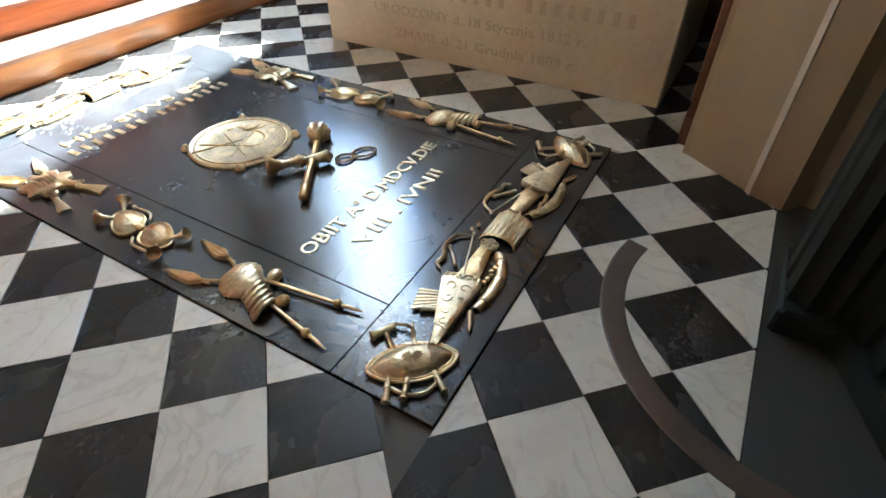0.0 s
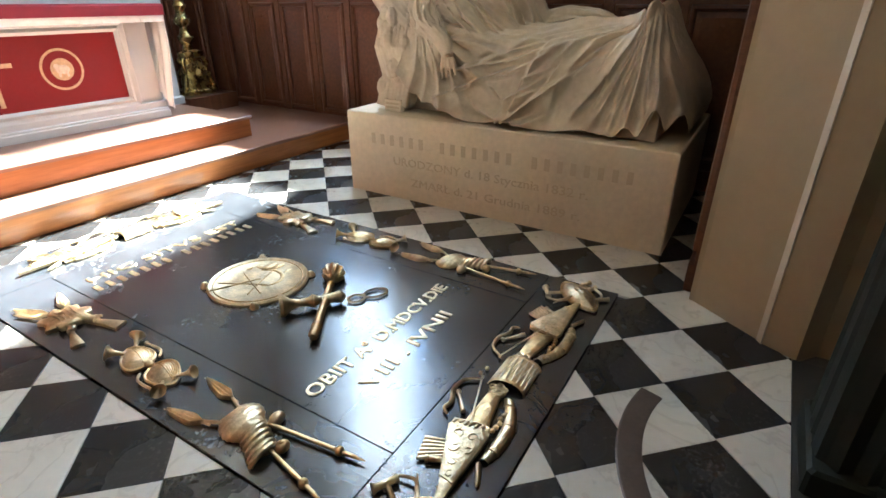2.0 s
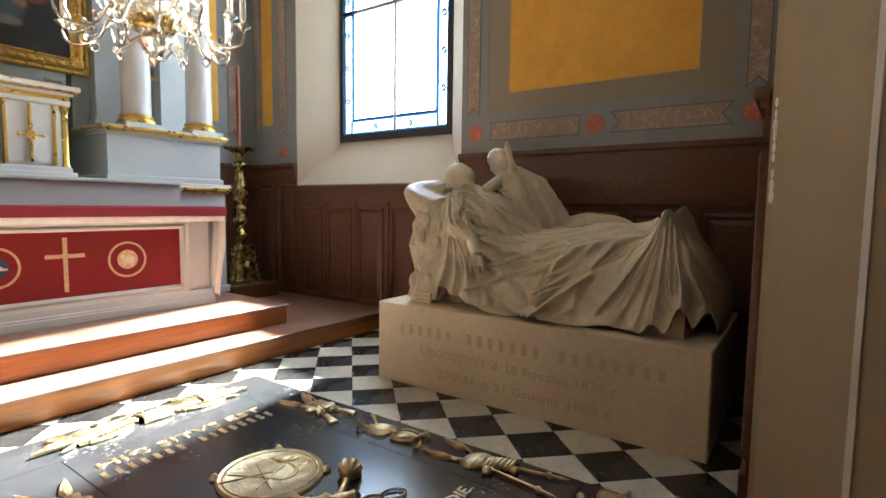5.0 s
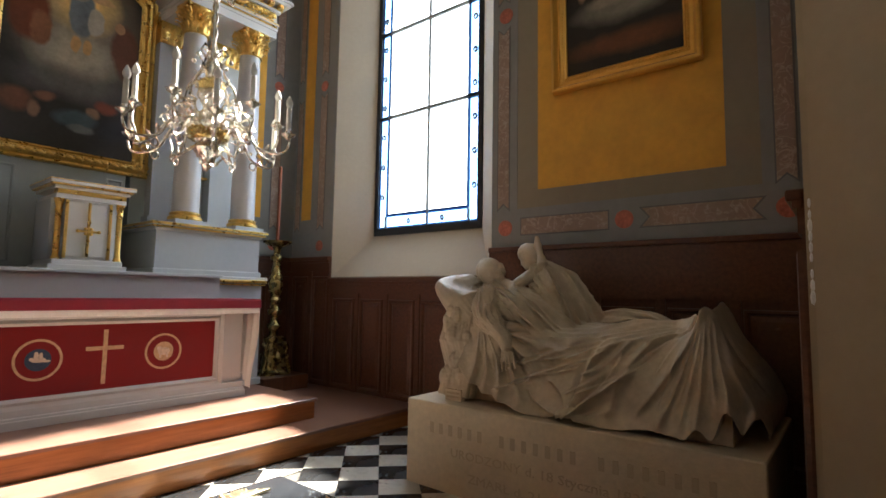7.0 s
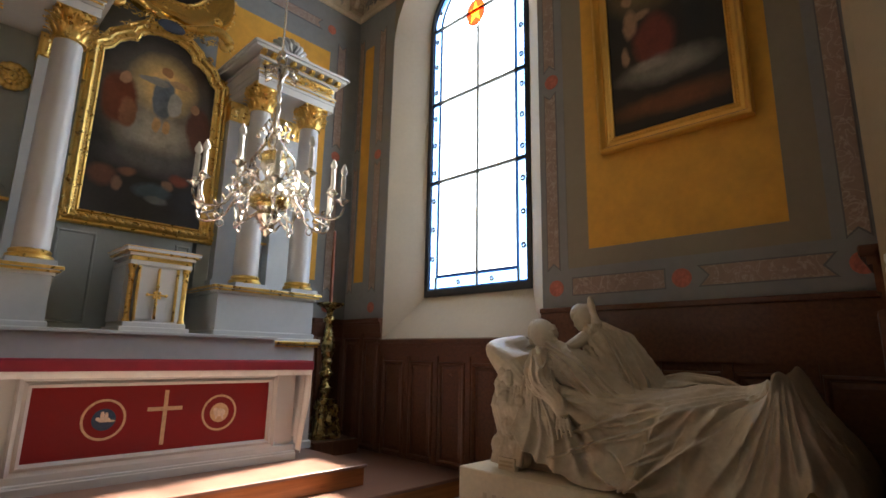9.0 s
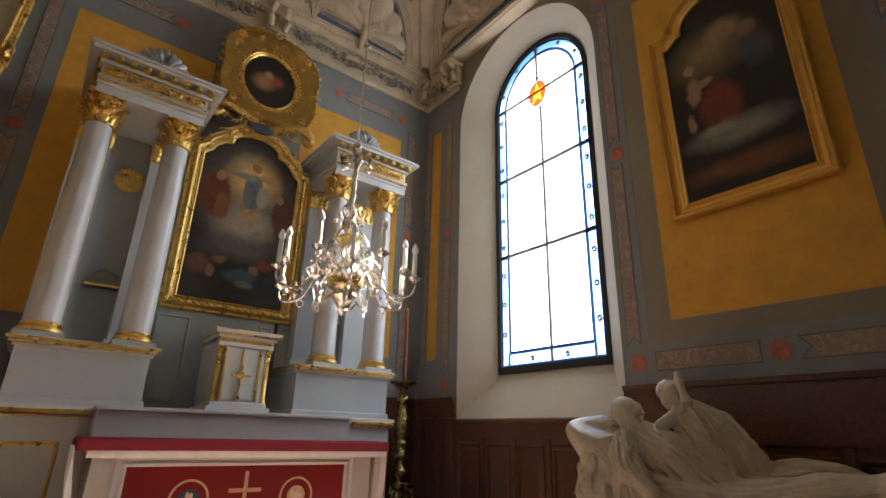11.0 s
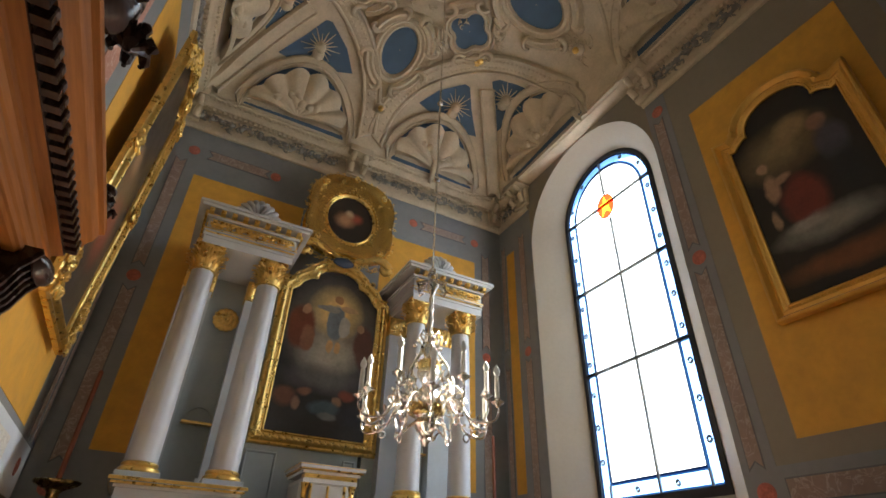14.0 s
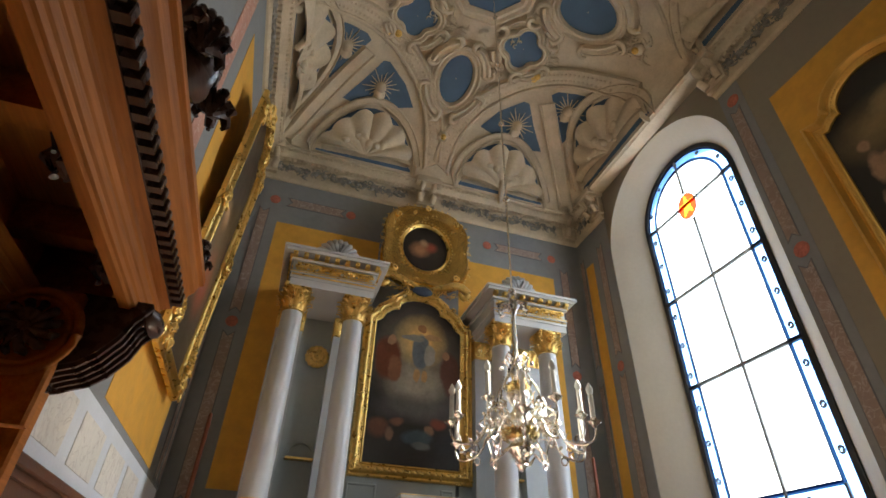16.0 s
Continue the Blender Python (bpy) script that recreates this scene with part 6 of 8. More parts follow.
C_MAIN = painting("altar_canvas", (0.030, 0.026, 0.024), [
    (0.0, 1.35, 0.68, 1.2, (0.30, 0.27, 0.22), 1.2), (0.03, 1.62, 0.40, 1.05, (0.85, 0.62, 0.26), 1.6), (0.0, 1.0, 0.45, 0.7, (0.46, 0.42, 0.34), 1.4), (0.0, 0.68, 0.6, 0.35, (0.14, 0.135, 0.135), 1.2),
    (-0.40, 1.32, 0.20, 1.7, (0.20, 0.06, 0.03), 4.0), (-0.36, 1.58, 0.07, 1.1, (0.50, 0.28, 0.16), 5), (-0.30, 1.18, 0.10, 2.0, (0.30, 0.13, 0.07), 4), (0.46, 1.20, 0.15, 2.2, (0.12, 0.05, 0.035), 4), (0.40, 1.45, 0.06, 1.1, (0.42, 0.25, 0.15), 5),
    (0.04, 1.46, 0.13, 2.0, (0.20, 0.25, 0.31), 6.0), (0.16, 1.42, 0.09, 1.8, (0.50, 0.50, 0.48), 5), (-0.08, 1.64, 0.16, 0.30, (0.36, 0.36, 0.36), 5), (0.20, 1.68, 0.14, 0.35, (0.60, 0.40, 0.22), 5),
    (0.05, 1.80, 0.065, 1.2, (0.46, 0.24, 0.11), 6), (0.0, 1.12, 0.05, 1.9, (0.62, 0.38, 0.18), 5), (0.10, 1.12, 0.045, 1.9, (0.62, 0.38, 0.18), 5),
    (-0.45, 0.42, 0.16, 0.9, (0.17, 0.07, 0.04), 2.2), (-0.22, 0.50, 0.11, 0.6, (0.26, 0.12, 0.07), 2.2), (-0.30, 0.36, 0.06, 1.5, (0.28, 0.16, 0.10), 2.4), (0.32, 0.53, 0.13, 0.6, (0.22, 0.06, 0.035), 2.2), (0.20, 0.44, 0.07, 1.0, (0.28, 0.16, 0.10), 2.4),
    (0.05, 0.34, 0.22, 0.5, (0.07, 0.11, 0.13), 3), (0.10, 0.25, 0.14, 0.4, (0.16, 0.17, 0.17), 3), (0.4, 0.3, 0.2, 0.8, (0.03, 0.03, 0.035), 2)])
RICH = [(-0.005, 0.0), (-0.005, 0.03), (0.014, 0.042), (0.024, 0.03), (0.05, 0.04), (0.062, 0.075), (0.085, 0.088), (0.105, 0.075), (0.118, 0.05), (0.14, 0.058), (0.155, 0.045), (0.155, 0.0)]
sc = Mesh()
path = main_outline()
for i, (x, z) in enumerate(((-0.68, -0.07), (0.68, -0.07))):
    scrollwork(sc, x, z, 0.10, 30 + i, 0.06, 16)
for i, (x, z) in enumerate(((-0.64, 1.88), (0.64, 1.88), (-0.42, 2.13), (0.42, 2.13), (0.0, 2.36), (-0.2, 2.30), (0.2, 2.30), (-0.75, 1.72), (0.75, 1.72))):
    scrollwork(sc, x, z, 0.11, 40 + i, 0.06, 15)
for i in range(22):
    for s in (-1, 1):
        leaf(sc, Vector((s * 0.695, -0.055, 0.02 + 0.082 * i)), Vector((0, -1, 0)), 0.075, 0.030, 0.35)
for i in range(15):
    sc.ball((-0.56 + 0.08 * i, -0.088, -0.07), 0.026, 1.3, 0.5, 0.8, 8, 6)
main = picture("altar_painting", "dark altar painting with a glowing centre in a carved gilded frame", Matrix.Translation((1.59, 6.15, 2.83)), path, RICH, C_MAIN,
               "carved gilded frame with scrollwork", (("carved_border", sc, M_GOLD),), (0.045, 0.052, 0.012, 0.035))
M_CARTOUCHE = material("dark_blue_cartouche", (0.05, 0.07, 0.11), 0.4)
part("cartouche", Mesh().lathe([(0.15, 0), (0.15, 0.012), (0.13, 0.03), (0.02, 0.04)], (0, 0, 0), 24, 1.0, 0.5).moved(Matrix.Translation((0, -0.075, 2.345)) @ Matrix.Rotation(radians(90), 4, "X")), M_CARTOUCHE, main, "dark blue oval cartouche", smooth=50)

oval = [(0.36 * math.cos(a), 0.41 * math.sin(a)) for a in [2 * math.pi * k / 48 for k in range(48)]]
C_OVAL = painting("oval_canvas", (0.02, 0.014, 0.01), [(-0.08, -0.02, 0.2, 0.8, (0.34, 0.17, 0.08), 1.4), (0.1, 0.05, 0.13, 0.9, (0.30, 0.06, 0.03), 1.3), (-0.02, 0.10, 0.09, 1, (0.40, 0.26, 0.15), 1.4)])
sc = Mesh()
WIDE = [(-0.005, 0.0), (-0.005, 0.035), (0.012, 0.05), (0.03, 0.035), (0.045, 0.045), (0.05, 0.0)]


def oval_contour(f, n=120):
    """The board's lobed outline round the oval, f = 0 at the inner moulding, 1 at its edge."""
    out = []
    for k in range(n):
        a = 2 * math.pi * k / n
        lobe = 1 + 0.075 * math.cos(4 * (a - 0.785)) + 0.035 * abs(math.sin(4 * a)) + 0.05 * math.exp(-((a - math.pi / 2) / 0.25) ** 2)
        r0, r1 = (0.41, 0.46), (0.71 * lobe, 0.76 * lobe)
        out.append(((r0[0] + (r1[0] - r0[0]) * f) * math.cos(a), (r0[1] + (r1[1] - r0[1]) * f) * math.sin(a)))
    return out


board = Mesh().rings([[(x, -d, z) for x, z in oval_contour(f)] for f, d in ((0.0, 0.02), (0.0, 0.055), (0.12, 0.07), (0.35, 0.06), (0.62, 0.085), (0.78, 0.125), (0.90, 0.130), (0.97, 0.105), (1.0, 0.06), (1.0, 0.0))], True)
rim = oval_contour(1.0, 40)
for i, (x, z) in enumerate(rim):
    scrollwork(sc, x, z, 0.052 + 0.03 * (i % 5 == 0), 100 + i, 0.085, 7)
for a in (0.785, 2.356, 3.927, 5.498, 1.571):
    x, z = 0.665 * math.cos(a), 0.71 * math.sin(a)
    sc.tube([(x + 0.055 * (1 - 0.07 * q) * math.cos(q * 0.75 + a), -0.135, z + 0.055 * (1 - 0.07 * q) * math.sin(q * 0.75 + a)) for q in range(12)], [0.012 + 0.004 * math.sin(q) for q in range(12)], 7)
for s in (-1, 1):
    sc.tube(curve3([(s * 0.05, -0.10, -0.78), (s * 0.30, -0.13, -0.70), (s * 0.50, -0.12, -0.62), (s * 0.66, -0.10, -0.70), (s * 0.60, -0.10, -0.80), (s * 0.54, -0.1, -0.73)], 4), [0.03 + 0.03 * math.sin(math.pi * k / 20) for k in range(21)], 10)
    for q in range(6):
        scrollwork(sc, s * (0.18 + 0.10 * q), -0.80 + 0.03 * (q % 2), 0.07, 160 + q, 0.09, 8)
picture("oval_painting", "small dark oval painting in a broad carved gilded frame", Matrix.Translation((1.63, 6.22, 6.02)), oval, WIDE, C_OVAL, "broad carved gilded frame", (("frame_board", board, M_GOLD_SMOOTH), ("carved_border", sc, M_GOLD)), (0.065, 0.066, 0.015, 0.038))

# ---- tall candlestick in the corner, on a low dark box ----
tagged(part("wooden_box", Mesh().box(3.62, 4.28, 5.62, 6.36, STEP1, 0.372, 0.006), M_WAINSCOT), "low dark wooden box under the candlestick", "box")
cs = thing("floor_candlestick", (3.95, 5.95, 0.372), "tall turned bronze-gilt floor candlestick with a long candle", "candlestick", "candlesticks beside the altar")
M_OLDGOLD = gilded("tarnished_gilt", (0.36, 0.26, 0.10), 0.27, 0.5)
m = Mesh()
rs = []
for z, r, tw in ((0, 0.20, 0), (0.04, 0.20, 0), (0.06, 0.17, 0), (0.22, 0.145, 0), (0.34, 0.11, 0), (0.40, 0.10, 0), (0.42, 0.14, 0), (0.47, 0.14, 0), (0.49, 0.08, 0)):
    rs.append([(r * math.cos(a) * (1 - 0.16 * math.cos(3 * (a - 0.5))), r * math.sin(a) * (1 - 0.16 * math.cos(3 * (a - 0.5))), z) for a in [2 * math.pi * k / 24 for k in range(24)]])
m.rings(rs, True, True, True)
part("three_sided_foot", m, M_OLDGOLD, cs, smooth=40)
for k in range(3):
    a = 0.5 + 2.094 * k + 1.047
    w = Vector((math.cos(a), math.sin(a), 0))
    m = Mesh()
    m.tube([w * 0.13 + Vector((0, 0, 0.42)), w * 0.18 + Vector((0, 0, 0.35)), w * 0.15 + Vector((0, 0, 0.24)), w * 0.19 + Vector((0, 0, 0.12)), w * 0.235 + Vector((0, 0, 0.03))], [0.02, 0.026, 0.022, 0.03, 0.026], 8)
    for q in range(7):
        m.ball(tuple(w * (0.15 + 0.03 * math.cos(q * 2.1)) + Vector((0.03 * math.cos(q * 2.4), 0.03 * math.sin(q * 2.4), 0.06 + 0.05 * q))), 0.022, 1, 1, 1.3, 8, 6)
    part("scroll_foot", m, M_OLDGOLD, cs, smooth=50)
    m = Mesh().lathe([(0.045, 0), (0.045, 0.01), (0.02, 0.025)], (0, 0, 0), 14, 1.3, 1.0).moved(Matrix.Rotation(a + 1.047, 4, "Z") @ Matrix.Translation((0.135, 0, 0.22)) @ Matrix.Rotation(radians(78), 4, "Y"))
    part("foot_medallion", m, M_OLDGOLD, cs, smooth=50)
part("stem", Mesh().lathe([(0.06, 0.49), (0.05, 0.55), (0.085, 0.60), (0.09, 0.63), (0.05, 0.67), (0.04, 0.74), (0.085, 0.78), (0.09, 0.82), (0.055, 0.86), (0.05, 0.92), (0.075, 0.96), (0.05, 1.0), (0.085, 1.08), (0.095, 1.16), (0.07, 1.30), (0.05, 1.40), (0.045, 1.46), (0.08, 1.50), (0.08, 1.53), (0.04, 1.57), (0.05, 1.64), (0.07, 1.67)], (0, 0, 0), 20, 1, 1, 0.05, 8), M_OLDGOLD, cs, smooth=50)
m = Mesh().lathe([(0.06, 1.66), (0.13, 1.69), (0.175, 1.715), (0.18, 1.74), (0.165, 1.735), (0.05, 1.72)], (0, 0, 0), 28, 1, 1, 0.05, 14)
part("drip_pan", m, M_OLDGOLD, cs, smooth=50)
part("candle", Mesh().lathe([(0.024, 1.72), (0.022, 2.74), (0.006, 2.76)], (0, 0, 0), 14), material("red_brown_wax", (0.24, 0.07, 0.035), 0.5), cs, "long brown candle", smooth=50)
tagged(part("wooden_box", Mesh().box(-1.0, -0.36, 5.62, 6.34, STEP1, 0.372, 0.006), M_WAINSCOT), "low dark wooden box under the candlestick", "box")
copy_thing(cs, Matrix.Translation((-0.70, 5.95, 0.372)))


# ---- painted walls ----
def east_panel(name, y0, y1, z0, z1, mat, label, t=0.004):
    return structure(name, Mesh().box(XE - t, XE + 0.01, y0, y1, z0, z1), mat, label)


def north_panel(name, x0, x1, z0, z1, mat, label, t=0.004):
    return structure(name, Mesh().box(x0, x1, YN - t, YN + 0.01, z0, z1), mat, label)


def west_panel(name, y0, y1, z0, z1, mat, label, t=0.004):
    return structure(name, Mesh().box(XW - 0.01, XW + t, y0, y1, z0, z1), mat, label)


def rosette(m, r=0.075):
    """A painted rosette with a raised rim and petals."""
    me = Mesh().lathe([(r, 0), (r, 0.005), (r * 0.8, 0.007), (r * 0.1, 0.009)], (0, 0, 0), 22)
    for k in range(7):
        me.ball((r * 0.45 * math.cos(k * 0.9), r * 0.45 * math.sin(k * 0.9), 0.008), r * 0.22, 1, 1, 0.25, 6, 4)
    return tagged(part("painted_rosette", me, M_ROSE, None, "", 40, m), "red painted rosette on the grey wall border", "wall rosette", "rosettes of the wall border", "")


E_FACE = Matrix(((0, 0, -1, XE - 0.004), (-1, 0, 0, 0), (0, 1, 0, 0), (0, 0, 0, 1)))
W_FACE = Matrix(((0, 0, 1, XW + 0.004), (1, 0, 0, 0), (0, 1, 0, 0), (0, 0, 0, 1)))
N_FACE = Matrix(((1, 0, 0, 0), (0, 0, -1, YN - 0.004), (0, 1, 0, 0), (0, 0, 0, 1)))


def strip_panel(name, axis, a0, a1, z0, z1, notch, face):
    """A marbled strip with forked ends, and a dark painted line round it."""
    if axis == "z":
        w = (a1 - a0) / 2
        c = (a0 + a1) / 2
        out = [(a0, z0), (c, z0 + notch), (a1, z0), (a1, z1), (c, z1 - notch), (a0, z1)]
    else:
        c = (z0 + z1) / 2
        out = [(a0, z0), (a1, z0), (a1 - notch, c), (a1, z1), (a0, z1), (a0 + notch, c)]
    big = [(x + o.x * 0.012, z + o.y * 0.012) for (x, z), o in zip(out, mitres(out))]

    def lay_on(pts, d):
        return Mesh().rings([[tuple(face @ Vector((x, z, dd))) for x, z in pts] for dd in (-0.006, d)], True, False, True)

    line = structure(name + "_line", lay_on(big, 0.003), M_LINE, "dark painted line round a marbled strip")
    return structure(name, lay_on(out, 0.006), M_MARBLING, "rose-grey marbled painted strip of the wall border")


def e(y):
    return -y


# east wall: border of blue-grey with strips and rosettes, ochre field
east_panel("border_frieze", YS, 2.905, 1.935, 2.32, M_BLUEGREY, "blue-grey painted border")
east_panel("border_upright", 2.60, 2.905, 2.32, 6.88, M_BLUEGREY, "blue-grey painted border")
east_panel("border_upright", YS, 0.46, 2.32, 6.88, M_BLUEGREY, "blue-grey painted border")
east_panel("border_upright", 5.495, 6.396, 1.935, 6.88, M_BLUEGREY, "blue-grey painted border")
east_panel("ochre_field", 0.70, 2.365, 2.495, 6.24, M_OCHRE, "ochre yellow stucco field", 0.005)
east_panel("ochre_strip", 5.985, 6.20, 2.47, 6.30, M_OCHRE, "narrow ochre yellow strip", 0.008)
for y0, y1 in ((2.55, 1.66), (1.36, 0.46)):
    strip_panel("marbled_strip", "x", e(y0), e(y1), 2.055, 2.215, 0.07 if y0 < 2 else -0.0, E_FACE)
for z0, z1 in ((2.33, 4.27), (4.57, 6.5)):
    strip_panel("marbled_strip", "z", e(2.83), e(2.70), z0, z1, 0.06, E_FACE)
    strip_panel("marbled_strip", "z", e(0.365), e(0.235), z0, z1, 0.06, E_FACE)
    strip_panel("marbled_strip", "z", e(5.83), e(5.70), z0, z1, 0.06, E_FACE)
    strip_panel("marbled_strip", "z", e(6.345), e(6.25), z0, z1, 0.05, E_FACE)
for y in (2.74, 0.297):
    for z in (2.13, 4.42, 6.65):
        rosette(Matrix.Translation((0, y, z)) @ E_FACE, 0.082)
rosette(Matrix.Translation((0, 1.514, 2.13)) @ E_FACE, 0.082)
for z in (2.09, 4.39):
    rosette(Matrix.Translation((0, 5.767, z)) @ E_FACE)

# north wall beside and over the altar
north_panel("ochre_field", -0.60, 0.95, 2.47, 6.10, M_OCHRE, "ochre yellow stucco field")
north_panel("ochre_field", 2.25, 3.95, 2.47, 6.10, M_OCHRE, "ochre yellow stucco field")
for x0 in (-0.88, 4.10):
    for z0, z1 in ((2.33, 4.27), (4.57, 6.3)):
        strip_panel("marbled_strip", "z", x0, x0 + 0.13, z0, z1, 0.06, N_FACE)
    for z in (2.1, 4.42):
        rosette(Matrix.Translation((x0 + 0.065, 0, z)) @ N_FACE)
for x in (-0.70, 0.45, 2.75, 3.95):
    rosette(Matrix.Translation((x, 0, 6.50)) @ N_FACE)
for x0 in (-0.5, 2.9):
    strip_panel("marbled_strip", "x", x0, x0 + 0.85, 6.43, 6.57, 0.06, N_FACE)

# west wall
# low border: window light on this wall is put into the paler paint
M_LIT_GREY = material("window_lit_blue_grey_paint", (0.70, 0.725, 0.75), 0.75, noise_scale=2, noise_amount=0.10)
west_panel("ochre_field", 3.50, 5.57, 2.46, 6.30, M_OCHRE, "ochre yellow stucco field")
west_panel("taupe_band", 0.2, 6.3, 1.94, 2.40, M_LIT_GREY, "grey painted border, its colour lightened for the window light")
# its marbled panels are lightened for the window light too
M_LIT_MARBLE = veined("window_lit_marbling_paint", (0.74, 0.70, 0.62), (0.52, 0.46, 0.40), 0.7, 6, 0.7, rand=0.0)
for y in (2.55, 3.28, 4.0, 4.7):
    structure("pale_marbled_strip", Mesh().box(XW, XW + 0.008, y, y + 0.55, 2.03, 2.31), M_LIT_MARBLE, "marbled painted panel of the border, lightened for the window light")
for z0, z1 in ((2.45, 4.2), (4.5, 6.5)):
    strip_panel("marbled_strip", "z", 5.92, 6.07, z0, z1, 0.06, W_FACE)
    strip_panel("marbled_strip", "z", 6.17, 6.30, z0, z1, 0.06, W_FACE)
for z in (2.2, 4.35, 6.62):
    rosette(Matrix.Translation((0, 5.99, z)) @ W_FACE)
M_CORAL = veined("coral_marbling_paint", (0.50, 0.24, 0.17), (0.66, 0.48, 0.38), 0.7, 7, 0.8, rand=0.0)
structure("coral_strip", Mesh().box(XW, XW + 0.007, 2.92, 3.20, 2.55, 6.45), M_CORAL, "coral marbled painted strip")


# ---- panelling ----
def wainscot(prefix, length, top, face, band=0.20, base=0.0):
    """Framed panels along a wall; a run starts at 0 and goes along the face's x."""
    w = thing("wainscot", (0, 0, 0), "dark walnut panelling with framed panels and a moulded rail", "panelling", "", "structure")
    w.matrix_basis = face
    part("backing", Mesh().box(0, length, base, top - 0.02, 0, 0.018), M_WAINSCOT, w)
    part("baseboard", Mesh().box(0, length, base, base + 0.16, 0.018, 0.045, 0.004), M_WAINSCOT, w)
    part("cap_rail", Mesh().box(0, length, top - 0.05, top, 0.0, 0.075, 0.006).box(0, length, top - 0.085, top - 0.05, 0.0, 0.05).box(0, length, top - band, top - 0.085, 0.018, 0.032 if band < 0.3 else 0.055), M_WAINSCOT, w)
    n = max(1, round(length / 0.56))
    pw = length / n
    for k in range(n):
        x0 = k * pw
        part("stile", Mesh().box(x0, x0 + 0.075, base + 0.16, top - band, 0.018, 0.036, 0.003), M_WAINSCOT, w)
        a, b, c, d = x0 + 0.10, x0 + pw - 0.025, base + 0.24, top - band - 0.08
        fr = [(a, c), (b, c), (b, d), (a, d)]
        pan = part("panel", Mesh().rings([[(x, z, 0.018) for x, z in [(a, c), (b, c), (b, d), (a, d)]], [(x, z, 0.02) for x, z in [(a + .04, c + .04), (b - .04, c + .04), (b - .04, d - .04), (a + .04, d - .04)]],
                                             [(x, z, 0.034) for x, z in [(a + .075, c + .075), (b - .075, c + .075), (b - .075, d - .075), (a + .075, d - .075)]]], True, False, True), M_WAINSCOT, w)
        fm = Mesh()
        rs = []
        for p, o in zip(fr, mitres(fr)):
            rs.append([(p[0] + o.x * q, p[1] + o.y * q, h) for q, h in ((-0.03, 0.018), (-0.025, 0.034), (-0.01, 0.044), (0.006, 0.038), (0.012, 0.018))])
        rs.append(rs[0])
        fm.rings(rs, True)
        part("panel_moulding", fm, M_WAINSCOT, pan)
        if k % 2 == 0:
            part("boss", Mesh().lathe([(0.018, 0), (0.02, 0.006), (0.012, 0.014), (0.002, 0.018)], ((a + b) / 2, d - 0.13, 0.033), 10), M_WAINSCOT, pan)
    return w


def ew(y, z=0.0):
    """Along the east wall from y towards the south."""
    return Matrix(((0, 0, -1, XE), (-1, 0, 0, y), (0, 1, 0, z), (0, 0, 0, 1)))


wainscot("a", 0.905, 1.93, ew(YN))
wainscot("b", 2.585, 1.635, ew(5.495))
wainscot("c", 2.905 - YS, 1.93, ew(2.905), 0.5)
wainscot("d", 0.55, 1.93, Matrix(((1, 0, 0, 3.95), (0, 0, -1, YN), (0, 1, 0, 0), (0, 0, 0, 1))))
wainscot("e", 0.745, 1.93, Matrix(((1, 0, 0, XW), (0, 0, -1, YN), (0, 1, 0, 0), (0, 0, 0, 1))))
wainscot("f", 6.2, 1.93, Matrix(((0, 0, 1, XW), (1, 0, 0, 0.2), (0, 1, 0, 0), (0, 0, 0, 1))))
wainscot("g", 1.77, 1.93, Matrix(((-1, 0, 0, XE - 0.05), (0, 0, 1, 0.10), (0, 1, 0, 0), (0, 0, 0, 1))))

# ---- the tall arched window ----
win = thing("window_1", (0, 0, 0), "tall arched leaded window with pale blue border and red-gold medallion", "window", "", "structure")


def wloop(half, z0, spring, n=28):
    return [(WY - half, z0)] + [(WY - half * math.cos(math.pi * i / n), spring + half * math.sin(math.pi * i / n)) for i in range(n + 1)] + [(WY + half, z0)]


def wring(outer, inner, x0, x1):
    return Mesh().rings([[(x, *p) for p, x in ((a, x0), (b, x0), (b, x1), (a, x1))] for a, b in list(zip(outer, inner)) + [(outer[0], inner[0])]], True)


wo, wi = wloop(PHW + 0.01, PANE_Z - 0.01, PSPRING), wloop(PHW - 0.055, PANE_Z + 0.085, PSPRING)
part("window_frame", wring(wo, wi, PANE_X - 0.03, PANE_X + 0.05), M_IRON, win, "dark iron frame")
wb = wloop(PHW - 0.185, PANE_Z + 0.24, PSPRING)
wb2 = wloop(PHW - 0.22, PANE_Z + 0.275, PSPRING)
M_BLUE_LINE = leaded("deep_blue_edge_glass", (0.010, 0.035, 0.10), 0.4)
edge = part("edge_pane", wring(wb, wb2, PANE_X - 0.004, PANE_X + 0.010), M_BLUE_LINE, win, "narrow deep blue edging glass")
edge.visible_shadow = False
wb3 = wloop(PHW - 0.228, PANE_Z + 0.283, PSPRING)
part("lead_line", wring(wb2, wb3, PANE_X - 0.006, PANE_X + 0.012), M_IRON, win)
wi2 = wloop(PHW - 0.078, PANE_Z + 0.108, PSPRING)
edge = part("edge_pane", wring(wi, wi2, PANE_X - 0.004, PANE_X + 0.010), M_BLUE_LINE, win, "narrow deep blue edging glass")
edge.visible_shadow = False


def bar(y0, y1, z0, z1, r=0.014):
    return Mesh().box(PANE_X - 0.008 - r, PANE_X + 0.012, min(y0, y1) - (r if y0 == y1 else 0), max(y0, y1) + (r if y0 == y1 else 0), min(z0, z1) - (r if z0 == z1 else 0), max(z0, z1) + (r if z0 == z1 else 0))


